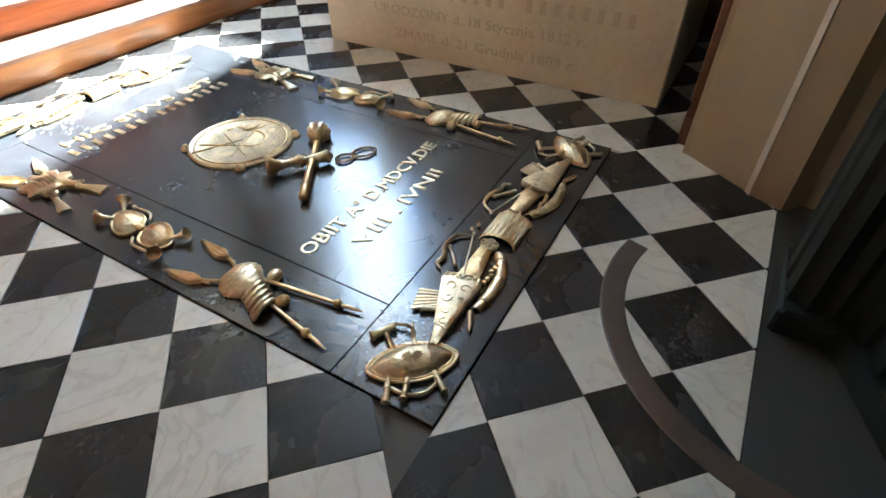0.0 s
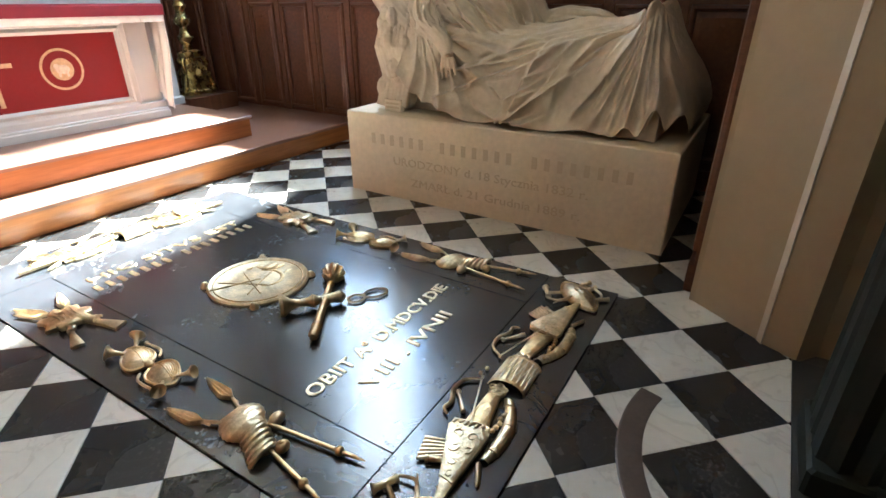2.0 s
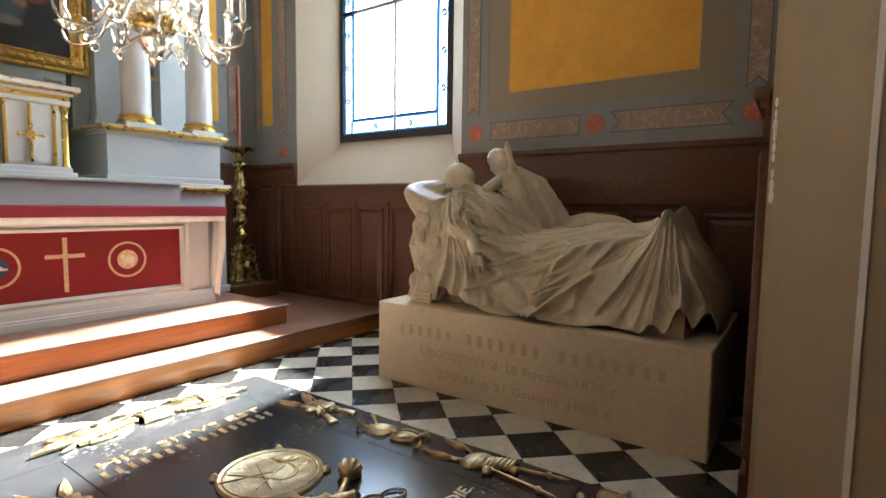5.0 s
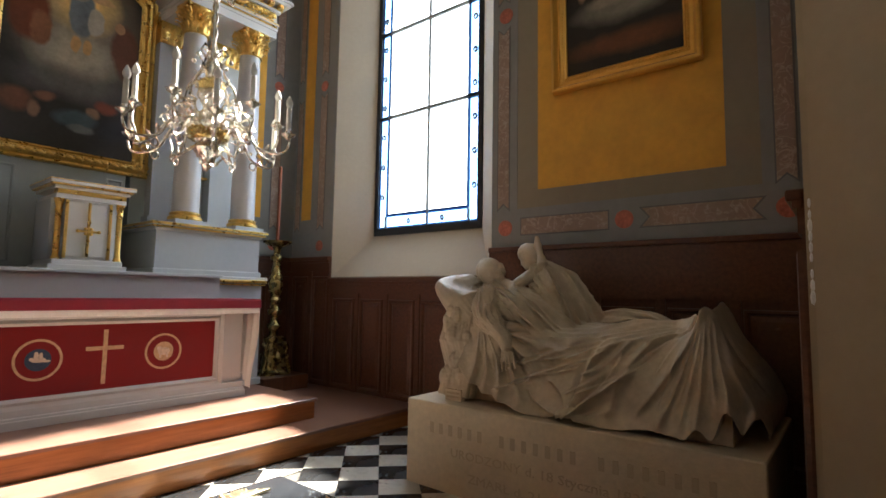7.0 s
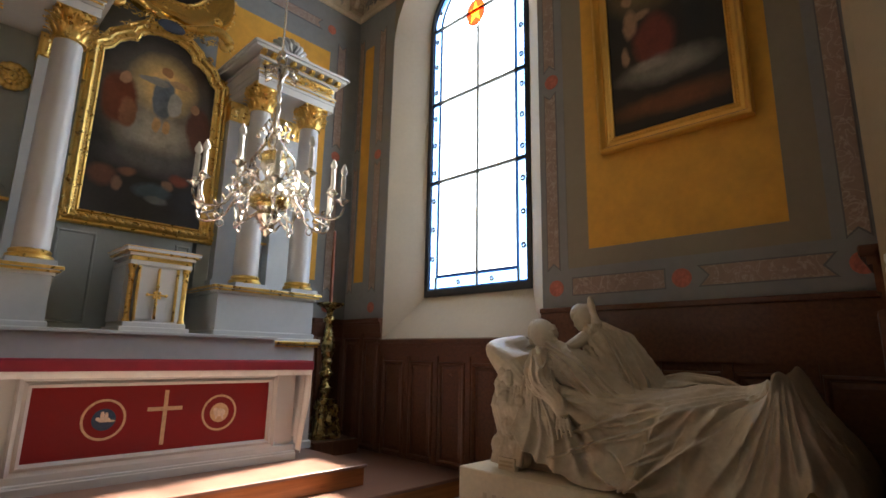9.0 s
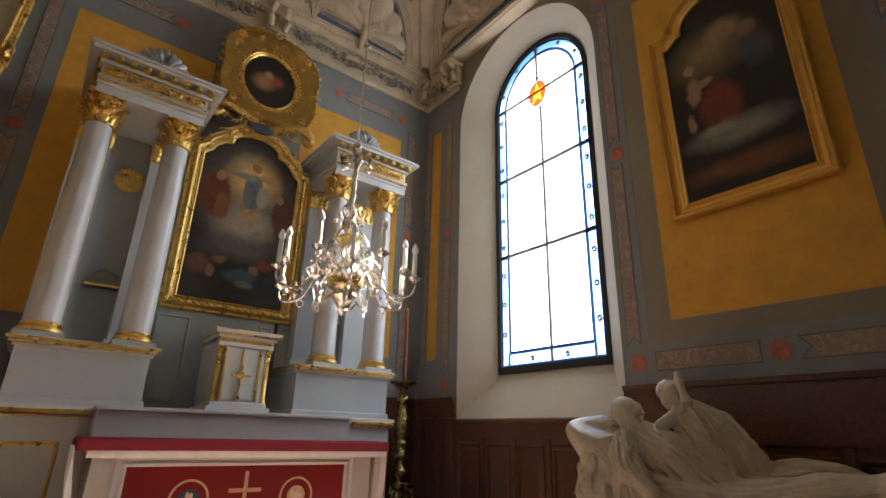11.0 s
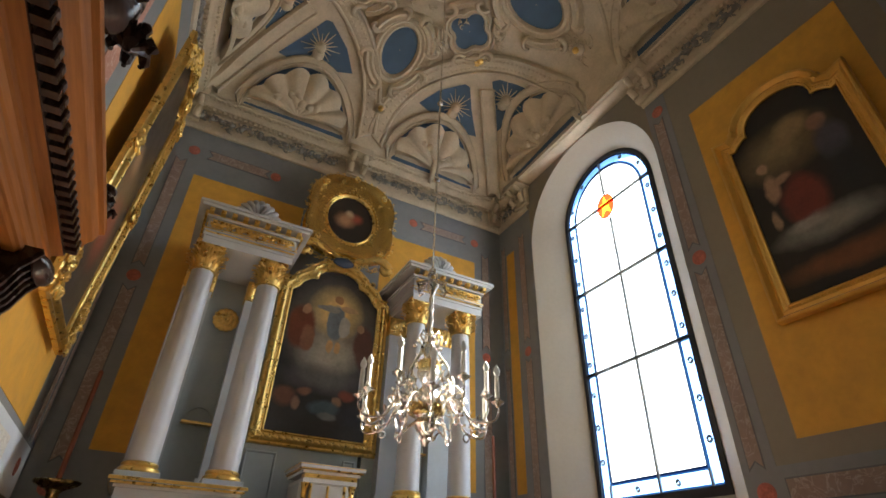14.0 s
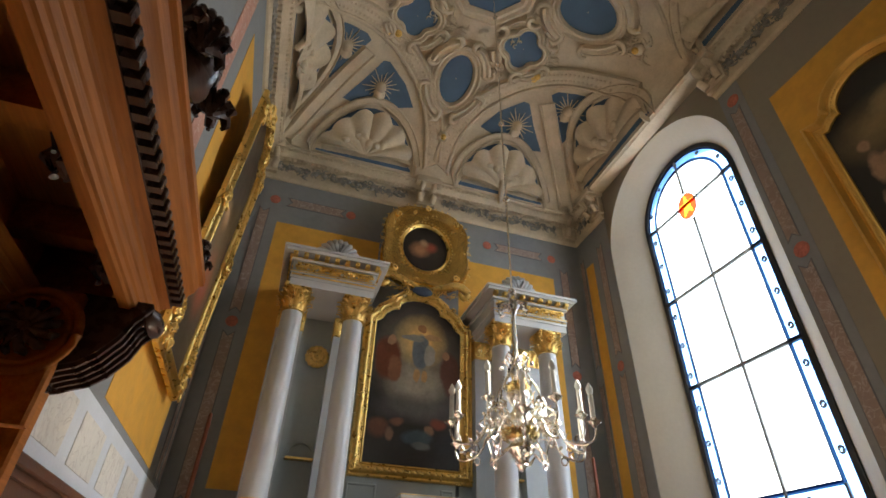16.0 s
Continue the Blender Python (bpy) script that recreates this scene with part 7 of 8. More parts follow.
M_LEAD = material("grey_lead_came", (0.17, 0.18, 0.19), 0.6)
part("mullion", bar(WY - 0.045, WY - 0.045, PANE_Z + 0.08, 6.01), M_LEAD, win)
part("mullion", bar(WY, WY, 6.48, 7.09), M_LEAD, win)
for z in (3.855, 5.07, 6.29):
    part("glazing_bar", bar(WY - PHW + 0.05, WY + PHW - 0.05, z, z, 0.016 if z < 6 else 0.013), M_LEAD, win)
    for s in (-1, 1):
        part("bar_end", Mesh().box(PANE_X - 0.024, PANE_X + 0.014, WY + s * (PHW - 0.12) - 0.085, WY + s * (PHW - 0.12) + 0.085, z - 0.022, z + 0.022), M_IRON, win)
for s in (-1, 1):
    part("mullion", bar(WY + s * (PHW - 0.195), WY + s * (PHW - 0.195), PANE_Z + 0.08, PANE_Z + 0.25), M_LEAD, win)


def pane(path, mat, x):
    ob = part("pane", Mesh().rings([[(xx, y, z) for y, z in path] for xx in (x, x + 0.004)], True, True, True), mat, win)
    ob.visible_shadow = False
    return ob


pane(wb3, M_PANE, PANE_X)
m = wring(wi2, wb, PANE_X, PANE_X + 0.004)
ob = part("border_pane", m, M_PANE_BLUE, win, "pale blue border glass")
ob.visible_shadow = False
# medallion high in the window
MZ = 6.245


def round_pane(name, x, a, b, mat, label, pts=None):
    out = pts or [(WY + a * math.cos(t), MZ + b * math.sin(t)) for t in [2 * math.pi * k / 30 for k in range(30)]]
    ob = part(name, Mesh().rings([[(xx, y, z) for y, z in out] for xx in (x, x + 0.004)], True, True, True), mat, win, label)
    ob.visible_shadow = False


round_pane("medallion_pane", PANE_X - 0.010, 0.21, 0.26, M_PANE, "pale glass oval")
round_pane("red_pane", PANE_X - 0.018, 0.16, 0.20, M_PANE_RED, "red stained glass")
star = []
for k in range(10):
    r = 0.150 if k % 2 == 0 else 0.06
    star.append((WY + r * math.sin(k * math.pi / 5), MZ + 1.25 * r * math.cos(k * math.pi / 5)))
round_pane("star_pane", PANE_X - 0.026, 0, 0, M_PANE_GOLD, "golden star of stained glass", star)
for a, b in ((0.21, 0.26), (0.162, 0.202)):
    part("medallion_ring", Mesh().tube([(PANE_X - 0.02, WY + a * math.cos(t), MZ + b * math.sin(t)) for t in [2 * math.pi * k / 30 for k in range(30)]], 0.008, 6, True), M_LEAD, win)
for s in (-1, 1):
    for k in range(9):
        part("border_roundel", Mesh().tube([(PANE_X - 0.004, WY + s * (PHW - 0.12) + 0.024 * math.cos(a), 2.75 + 0.42 * k + 0.030 * math.sin(a)) for a in [2 * math.pi * q / 12 for q in range(12)]], 0.015, 5, True), M_LEAD, win)
for y in (-0.28, 0.28):
    part("border_roundel", Mesh().tube([(PANE_X - 0.004, WY + y + 0.022 * math.cos(a), PANE_Z + 0.165 + 0.026 * math.sin(a)) for a in [2 * math.pi * q / 12 for q in range(12)]], 0.015, 5, True), M_LEAD, win)
for k in range(5):
    a = math.pi * (k + 0.7) / 5.4
    part("border_roundel", Mesh().tube([(PANE_X - 0.004, WY + (PHW - 0.12) * math.cos(a) + 0.02 * math.cos(b), PSPRING + (PHW - 0.12) * math.sin(a) + 0.02 * math.sin(b)) for b in [2 * math.pi * q / 12 for q in range(12)]], 0.015, 5, True), M_LEAD, win)

# ---- paintings on the side walls ----
C_EAST = painting("east_canvas", (0.016, 0.012, 0.009), [
    (-0.1, 1.45, 0.5, 0.7, (0.20, 0.14, 0.06), 1.2), (0.05, 1.60, 0.2, 0.8, (0.26, 0.18, 0.08), 1.6), (-0.08, 0.85, 0.22, 1.4, (0.15, 0.028, 0.018), 3), (-0.30, 1.10, 0.085, 2.2, (0.34, 0.20, 0.115), 2.4), (-0.31, 1.36, 0.06, 1.2, (0.34, 0.20, 0.115), 2.6),
    (-0.20, 1.16, 0.12, 0.4, (0.30, 0.18, 0.10), 2.2), (-0.36, 0.78, 0.05, 2.4, (0.28, 0.17, 0.10), 2.2), (0.25, 1.5, 0.10, 1, (0.24, 0.13, 0.08), 3), (0.30, 1.25, 0.16, 1.5, (0.06, 0.055, 0.07), 2.5),
    (0.0, 0.55, 0.55, 0.30, (0.20, 0.185, 0.15), 1.6), (-0.15, 0.62, 0.2, 0.35, (0.26, 0.235, 0.19), 2), (0.05, 0.22, 0.7, 0.20, (0.15, 0.055, 0.02), 1.6), (0.3, 0.95, 0.25, 1.2, (0.012, 0.012, 0.014), 1.5)])
M_GOLD_MATT = material("matt_gilding", (0.78, 0.47, 0.12), 0.46, metal=0.85, noise_scale=5, noise_amount=0.12, fine_scale=30, bump=0.05, bump_scale=40)
PLAIN = [(-0.005, 0.0), (-0.005, 0.035), (0.012, 0.045), (0.02, 0.035), (0.05, 0.05), (0.075, 0.04), (0.105, 0.085), (0.125, 0.085), (0.135, 0.07), (0.135, 0.0)]


def shouldered(w, h, drop):
    p = [(-w, 0), (w, 0), (w, h - drop * 0.35), (w - 0.05, h - drop * 0.38), (w - 0.09, h - drop * 0.30), (w - 0.16, h - drop * 0.22), (w - 0.20, h - drop * 0.22), (w - 0.20, h - drop * 0.12)]
    r = w - 0.20
    p += [(r * math.cos(a), h - drop * 0.12 + drop * 0.45 * math.sin(a)) for a in [math.pi * k / 10 for k in range(1, 10)]]
    return p + [(-(w - 0.20), h - drop * 0.12), (-(w - 0.20), h - drop * 0.22), (-(w - 0.16), h - drop * 0.22), (-(w - 0.09), h - drop * 0.30), (-(w - 0.05), h - drop * 0.38), (-w, h - drop * 0.35)]


lean = Matrix.Rotation(radians(2.0), 4, "X")
picture("side_painting", "dark painting in a plain moulded gilded frame on the ochre wall", Matrix(((0, 1, 0, XE - 0.055), (-1, 0, 0, 1.49), (0, 0, 1, 3.525), (0, 0, 0, 1))) @ lean,
        shouldered(0.525, 1.90, 0.5), PLAIN, C_EAST, "moulded gilded frame", (), (0.03, 0.046, 0.010, 0.03), M_GOLD_MATT)
C_WEST = painting("west_canvas", (0.05, 0.035, 0.025), [(0.0, 1.1, 0.5, 1.2, (0.20, 0.14, 0.08), 1.1), (0.1, 0.8, 0.3, 1.4, (0.28, 0.07, 0.04), 1.5), (-0.1, 1.5, 0.2, 1, (0.36, 0.22, 0.12), 1.5)])
sc = Mesh()
for i, (x, z) in enumerate(((-0.58, -0.04), (0.58, -0.04), (-0.56, 2.55), (0.56, 2.55), (0.0, 2.94), (-0.2, 2.88), (0.2, 2.88), (0.4, 2.72), (-0.4, 2.72), (0.6, 0.18), (-0.6, 0.18), (0.62, 1.3), (-0.62, 1.3))):
    scrollwork(sc, x, z, 0.15, 200 + i, 0.07, 20)
picture("side_painting", "dark painting in a carved gilded frame on the west wall", Matrix(((0, -1, 0, XW + 0.06), (1, 0, 0, 4.52), (0, 0, 1, 3.14), (0, 0, 0, 1))) @ Matrix.Rotation(radians(3.0), 4, "X"),
        shouldered(0.52, 2.75, 0.5), RICH, C_WEST, "carved gilded frame", (("carved_border", sc, M_GOLD),), (0.045, 0.052, 0.014, 0.04))


# ---- stucco cornice under the vault ----
CORN = [(0, 6.88), (0.03, 6.885), (0.055, 6.92), (0.055, 6.96), (0.025, 6.98), (0.025, 7.25), (0.05, 7.265), (0.075, 7.285), (0.12, 7.295), (0.15, 7.325), (0.19, 7.35), (0.22, 7.38), (0.22, 7.405), (0.25, 7.415), (0.25, 7.45), (0.0, 7.48)]
CORN_TOP = [(0, 7.385), (0.20, 7.388)] + CORN[12:]


def cornice_run(p0, p1, way, profile, mitre0=0.0, mitre1=0.0):
    """A straight run of cornice along a wall from p0 to p1; way points into the room; mitres lengthen the ends with the projection."""
    d = (Vector(p1) - Vector(p0)).normalized()
    rs = []
    for p, mt in ((Vector(p0), mitre0), (Vector(p1), -mitre1)):
        rs.append([(p.x + way[0] * a + d.x * mt * a, p.y + way[1] * a + d.y * mt * a, z) for a, z in profile])
    return Mesh().rings(rs, True, True, True)


corn = tagged(part("cornice", cornice_run((XW, YN), (XE, YN), (0, -1), CORN, 1, 1), M_STUCCO), "cream stucco cornice with carved garlands", "", "", "structure")
part("cornice_run", cornice_run((XE, YN), (XE, 5.50), (-1, 0), CORN, 1, 0), M_STUCCO, corn)
part("cornice_run", cornice_run((XE, 5.50), (XE, 2.92), (-1, 0), CORN_TOP), M_STUCCO, corn)
part("cornice_run", cornice_run((XE, 2.92), (XE, YS), (-1, 0), CORN, 0, 1), M_STUCCO, corn)
part("cornice_run", cornice_run((XW, YN), (XW, YS), (1, 0), CORN, 1, 1), M_STUCCO, corn)
part("cornice_run", cornice_run((XW, YS), (XE, YS), (0, 1), CORN, 1, 1), M_STUCCO, corn)

# dentils and an egg row below the upper mouldings
for a0, a1, fn in ((XW + 0.15, XE - 0.15, lambda s, o: (s, YN - o)), (0.3, 2.85, lambda s, o: (XE - o, s)), (5.55, 6.2, lambda s, o: (XE - o, s)), (0.3, 6.2, lambda s, o: (XW + o, s))):
    m = Mesh()
    n = int((a1 - a0) / 0.075)
    for k in range(n):
        x, y = fn(a0 + (a1 - a0) * (k + 0.5) / n, 0.085)
        m.box(x - 0.022, x + 0.022, y - 0.022, y + 0.022, 7.24, 7.295)
        x, y = fn(a0 + (a1 - a0) * k / n, 0.205)
        m.ball((x, y, 7.365), 0.024, 1, 1, 1.0, 6, 5)
    tagged(part("dentil_row", m, M_STUCCO, corn), "", "", "", "stuff")

# garlands in the frieze
N_ROOM = Matrix.Translation((0, YN, 0))
E_ROOM = Matrix(((0, 1, 0, XE), (-1, 0, 0, 0), (0, 0, 1, 0), (0, 0, 0, 1)))
W_ROOM = Matrix(((0, -1, 0, XW), (1, 0, 0, 0), (0, 0, 1, 0), (0, 0, 0, 1)))


def garland(x0, x1, m, seed, z=7.13):
    me = Mesh()
    n = max(2, int((x1 - x0) / 0.13))
    for k in range(n):
        x = x0 + (x1 - x0) * (k + 0.5) / n
        scrollwork(me, x, z + 0.03 * math.sin(k * 1.7), 0.13, seed + k, 0.04, 9)
        me.ball((x, -0.05, z), 0.045, 1, 0.8, 1, 8, 6)
    g = part("garland", me.moved(m), M_STUCCO_GREY, corn, "grey stucco garland of leaves and fruit", smooth=60)
    return g


for k, (x0, x1, m) in enumerate(((-0.85, 0.0, N_ROOM), (0.0, 1.30, N_ROOM), (1.95, 3.1, N_ROOM), (3.1, 4.1, N_ROOM), (-6.2, -5.75, E_ROOM), (-2.75, -1.5, E_ROOM), (-1.5, -0.4, E_ROOM), (0.6, 2.2, W_ROOM), (2.2, 4.0, W_ROOM), (4.0, 6.0, W_ROOM))):
    garland(x0, x1, m, 300 + 40 * k)
# broken-forward brackets with scrolls
for k, (s, m) in enumerate(((1.62, N_ROOM), (-0.95, N_ROOM), (4.40, N_ROOM), (-5.62, E_ROOM), (-2.80, E_ROOM), (-0.28, E_ROOM), (3.1, W_ROOM))):
    me = Mesh().box(s - 0.20, s + 0.20, -0.30, 0, 7.33, 7.46, 0.012).box(s - 0.16, s + 0.16, -0.10, 0, 6.98, 7.33, 0.01)
    for sx in (-1, 1):
        me.tube([(s + sx * 0.10, -0.12, 7.02), (s + sx * 0.12, -0.19, 7.12), (s + sx * 0.11, -0.14, 7.22), (s + sx * 0.10, -0.22, 7.29), (s + sx * 0.09, -0.27, 7.33)], [0.05, 0.05, 0.04, 0.05, 0.04], 8)
    scrollwork(me, s, 7.2, 0.12, 700 + k, 0.11, 12)
    part("cornice_bracket", me.moved(m), M_STUCCO, corn, smooth=45)


# ---- relief on the vault ----
def vpoint(x, y, d=0.0):
    """A point on the vault, d below its surface along the normal."""
    h = 0.01
    zx = (vault_z(x + h, y) - vault_z(x - h, y)) / (2 * h)
    zy = (vault_z(x, y + h) - vault_z(x, y - h)) / (2 * h)
    n = Vector((max(-3, min(3, zx)), max(-3, min(3, zy)), -1)).normalized()
    return Vector((x, y, vault_z(x, y))) + n * d


def vband(mesh, path, w, profile=((-1, -0.01), (-1, 0.03), (-0.72, 0.055), (-0.55, 0.03), (0.55, 0.03), (0.72, 0.055), (1, 0.03), (1, -0.01)), closed=False, beads=0.0):
    """A moulded stucco band along a line in plan."""
    n = len(path)
    rs = []
    for i, p in enumerate(path):
        a = Vector(path[(i - 1) % n] if closed or i else p)
        b = Vector(path[(i + 1) % n] if closed or i < n - 1 else p)
        d = (b - a).normalized()
        s = Vector((-d.y, d.x))
        rs.append([vpoint(p[0] + s.x * w * q, p[1] + s.y * w * q, h) for q, h in profile])
    if closed:
        rs.append(rs[0])
    mesh.rings(rs, True, not closed, not closed)
    if beads:
        for a, b in zip(path, path[1:] + (path[:1] if closed else [])):
            k = max(1, int((Vector(b) - Vector(a)).length / beads))
            for i in range(k):
                q = Vector(a).lerp(Vector(b), (i + 0.5) / k)
                mesh.ball(tuple(vpoint(q.x, q.y, 0.03)), beads * 0.42, 1, 1, 1, 6, 4)
    return mesh


def vpatch(outline, d):
    cx, cy = sum(p[0] for p in outline) / len(outline), sum(p[1] for p in outline) / len(outline)
    return Mesh().rings([[vpoint(cx + (x - cx) * k, cy + (y - cy) * k, d) for x, y in outline] for k in (1, 0.75, 0.5, 0.25, 0.02)], True)


def vclump(mesh, x, y, size, seed, count=12):
    """Curled stucco leaves on the vault."""
    tmp = scrollwork(Mesh(), 0, 0, size, seed, 0.02, count)
    for q in range(len(tmp.v)):
        a, b, c = tmp.v[q]
        tmp.v[q] = tuple(vpoint(x + a, y + c, -b))
    return mesh.join(tmp)


def vscroll(mesh, x, y, size, start, turn=1, fat=0.24):
    """A thick stucco volute that winds inwards on the vault."""
    pts, rad = [], []
    for k in range(15):
        t = k / 14
        r = size * (1 - 0.78 * t)
        a = start + turn * 4.6 * t
        pts.append(vpoint(x + r * math.cos(a), y + r * math.sin(a), 0.05 + 0.07 * t))
        rad.append(size * fat * (0.55 + 0.6 * math.sin(math.pi * min(1, 0.15 + t * 0.9))))
    return mesh.tube(pts, rad, 7)


def rise(h):
    """How far in from the vault's edge, in quarter units, its surface has risen by h."""
    return 1 - (1 - min(0.98, h / VH) ** 2) ** (1 / 2.6)


def vshell(g, c):
    """A scalloped shell that fills a lunette; its ribs fan out from the foot."""
    m = Mesh()
    rs = []
    for i in range(11):
        t = 0.04 + 0.96 * i / 10
        ring = []
        for k in range(73):
            a = radians(-96 + 192 * k / 72)
            flute = abs(math.sin(a * 6.3))
            r = t * (1 + 0.10 * flute * t ** 3)
            x, y = g(c + 0.285 * r * math.sin(a), rise(0.10 + 0.60 * r * max(0.0, math.cos(a) + 0.10)))
            d = 0.05 + 0.10 * math.sin(math.pi * min(1, 0.12 + 0.80 * t)) + 0.075 * flute * t - 0.03 * t ** 6
            ring.append(vpoint(x, y, d))
        rs.append(ring)
    rs.append([vpoint(*g(c + 0.275 * math.sin(radians(-96 + 192 * k / 72)), rise(0.10 + 0.58 * max(0.0, math.cos(radians(-96 + 192 * k / 72)) + 0.10))), 0.02) for k in range(73)])
    return m.rings(rs, False)


def ell(cx, cy, a, b, n=28, t0=0.0, t1=360.0):
    full = t1 - t0 >= 360
    return [(cx + a * math.cos(radians(t0 + (t1 - t0) * k / n)), cy + b * math.sin(radians(t0 + (t1 - t0) * k / n))) for k in range(n if full else n + 1)]


ceiling_ob = bpy.data.objects["ceiling"]
stucco = thing("vault_stucco", (0, 0, 0), "cream stucco relief of ribs, frames and leaves on the vault", "vault relief", "", "structure")


def side(k):
    """Maps (along 0..1, inward metres) to the plan for the four sides, in half bays."""
    def north(s, d):
        return (VX0 + 2 * VHX * s, VY1 - d)

    def east(s, d):
        return (VX1 - d, VY1 - 2 * VHY * s)

    def south(s, d):
        return (VX1 - 2 * VHX * s, VY0 + d)

    def west(s, d):
        return (VX0 + d, VY0 + 2 * VHY * s)
    return (north, east, south, west)[k]


def q_at(sx, sy):
    """Quarter coordinates (0..1 from the middle to the walls) to the plan, for one corner of the vault."""
    return lambda a, b: (VCX + sx * VHX * a, VCY + sy * VHY * b)


def fine_path(pts, n=6):
    """A smooth line through points in plan."""
    out = []
    for i in range(len(pts) - 1):
        a, b = Vector(pts[i]), Vector(pts[i + 1])
        p, q = Vector(pts[max(0, i - 1)]), Vector(pts[min(len(pts) - 1, i + 2)])
        for k in range(n):
            t = k / n
            v = 0.5 * ((2 * a) + (b - p) * t + (2 * p - 5 * a + 4 * b - q) * t * t + (3 * a - p - 3 * b + q) * t ** 3)
            out.append(tuple(v))
    return out + [tuple(pts[-1])]


EGG = 0.056


def rib_eggs(path, w):
    """Egg rows along both edges of a rib."""
    m = Mesh()
    for a, b in zip(path, path[1:]):
        a, b = Vector(a), Vector(b)
        n = max(1, int((b - a).length / EGG))
        d = (b - a).normalized()
        for i in range(n):
            q = a.lerp(b, (i + 0.5) / n)
            for o in (-0.30, 0.30):
                m.ball(tuple(vpoint(q.x - d.y * w * o, q.y + d.x * w * o, 0.045)), 0.031, 1, 1, 0.9, 7, 5)
    return m


BROAD = ((-1, -0.01), (-1, 0.05), (-0.86, 0.085), (-0.70, 0.085), (-0.62, 0.05), (-0.25, 0.06), (0.25, 0.06), (0.62, 0.05), (0.70, 0.085), (0.86, 0.085), (1, 0.05), (1, -0.01))
for sx in (-1, 1):
    for sy in (-1, 1):
        f = q_at(sx, sy)
        big = fine_path([f(a, b) for a, b in ((0.03, 0.985), (0.07, 0.85), (0.19, 0.66), (0.40, 0.47), (0.61, 0.345), (0.84, 0.25), (0.985, 0.16))], 5)
        part("rib", vband(Mesh(), big, 0.16, BROAD, beads=0.055), M_STUCCO, stucco, "broad moulded stucco rib", smooth=35)
        tagged(part("egg_row", rib_eggs(big, 0.16), M_STUCCO, stucco), "", "", "", "stuff")
        line = [f(0.975 - 0.38 * t / 8, 0.975 - 0.45 * t / 8) for t in range(9)]
        part("corner_rib", vband(Mesh(), line, 0.13, BROAD, beads=0.055), M_STUCCO, stucco, smooth=35)
        for wall in (0, 1):
            def g(s, d, wall=wall, f=f):
                """s along the wall from the middle to the corner, d inwards, both in quarter units."""
                return f(s, 1 - d) if wall == 0 else f(1 - d, s)
            c, w = (0.48, 0.35)
            small = [g(c - w * math.cos(math.pi * t / 18), rise(0.03 + 0.86 * math.sin(math.pi * t / 18) ** 0.8)) for t in range(19)]
            part("lunette_arch", vband(Mesh(), small, 0.060, BROAD), M_STUCCO, stucco, smooth=35)
            ground = [g(c - 0.31 * math.cos(math.pi * t / 18), rise(0.02 + 0.80 * math.sin(math.pi * t / 18) ** 0.8)) for t in range(19)]
            part("lunette_ground", vpatch(ground, 0.012), M_VAULT_BLUE, stucco, "dark blue ground of a lunette")
            part("shell", vshell(g, c), M_STUCCO, stucco, "cream stucco shell in a lunette", smooth=60)
            leafage = Mesh()
            rng = random.Random(70 + 3 * wall + sx + 5 * sy)
            for q in range(6):
                x, y = g(c + 0.05 * (q - 2.5) + 0.02 * rng.random(), rise(0.22 + 0.25 * rng.random()))
                p = [vpoint(x, y, 0.09), vpoint(x + 0.05 * (rng.random() - 0.5), y + 0.05 * (rng.random() - 0.5), 0.15), vpoint(x + 0.16 * (rng.random() - 0.5), y + 0.12 * (rng.random() - 0.5), 0.12)]
                leafage.tube(curve3(p, 5), [0.03 + 0.035 * math.sin(math.pi * k / 10) for k in range(11)], 8)
                leafage.ball(tuple(p[2]), 0.045, 1, 1, 1, 9, 7)
            part("shell_leaves", leafage, M_STUCCO, stucco, smooth=60)
            outline = ((0.20, 0.79), (0.30, 0.665), (0.455, 0.545), (0.50, 0.545), (0.60, 0.67), (0.73, 0.80), (0.62, 0.83), (0.48, 0.815), (0.33, 0.815)) if wall == 0 else ((0.80, 0.73), (0.67, 0.575), (0.575, 0.465), (0.61, 0.425), (0.73, 0.375), (0.84, 0.335), (0.845, 0.45), (0.835, 0.60))
            ca, cb = sum(o[0] for o in outline) / len(outline), sum(o[1] for o in outline) / len(outline)
            part("spandrel_ground", vpatch([f(ca + 0.86 * (a - ca), cb + 0.86 * (b - cb)) for a, b in outline], 0.012), M_VAULT_BLUE, stucco, "slate-blue spandrel field")
            rays = Mesh()
            hx, hy = f(0.475, 0.71) if wall == 0 else f(0.735, 0.50)
            rays.ball(tuple(vpoint(hx, hy, 0.06)), 0.085, 1, 1, 1.2, 10, 7)
            rays.ball(tuple(vpoint(hx, hy + 0.10 * sy, 0.05)), 0.095, 1, 1.1, 0.9, 10, 7)
            for i in range(18):
                a = 2 * math.pi * i / 18
                rr = (0.30, 0.20, 0.25)[i % 3]
                rays.tube([vpoint(hx + 0.07 * math.cos(a), hy + 0.07 * math.sin(a), 0.03), vpoint(hx + rr * math.cos(a), hy + rr * math.sin(a), 0.025)], [0.013, 0.005], 5)
            part("ray_ornament", rays, M_STUCCO, stucco, "stucco burst of rays", smooth=60)
        x, y = f(0.46, 0.40)
        part("gilt_boss", Mesh().ball(tuple(vpoint(x, y, 0.08)), 0.06, 1, 1, 0.8, 10, 7), M_GOLD, stucco, smooth=60)
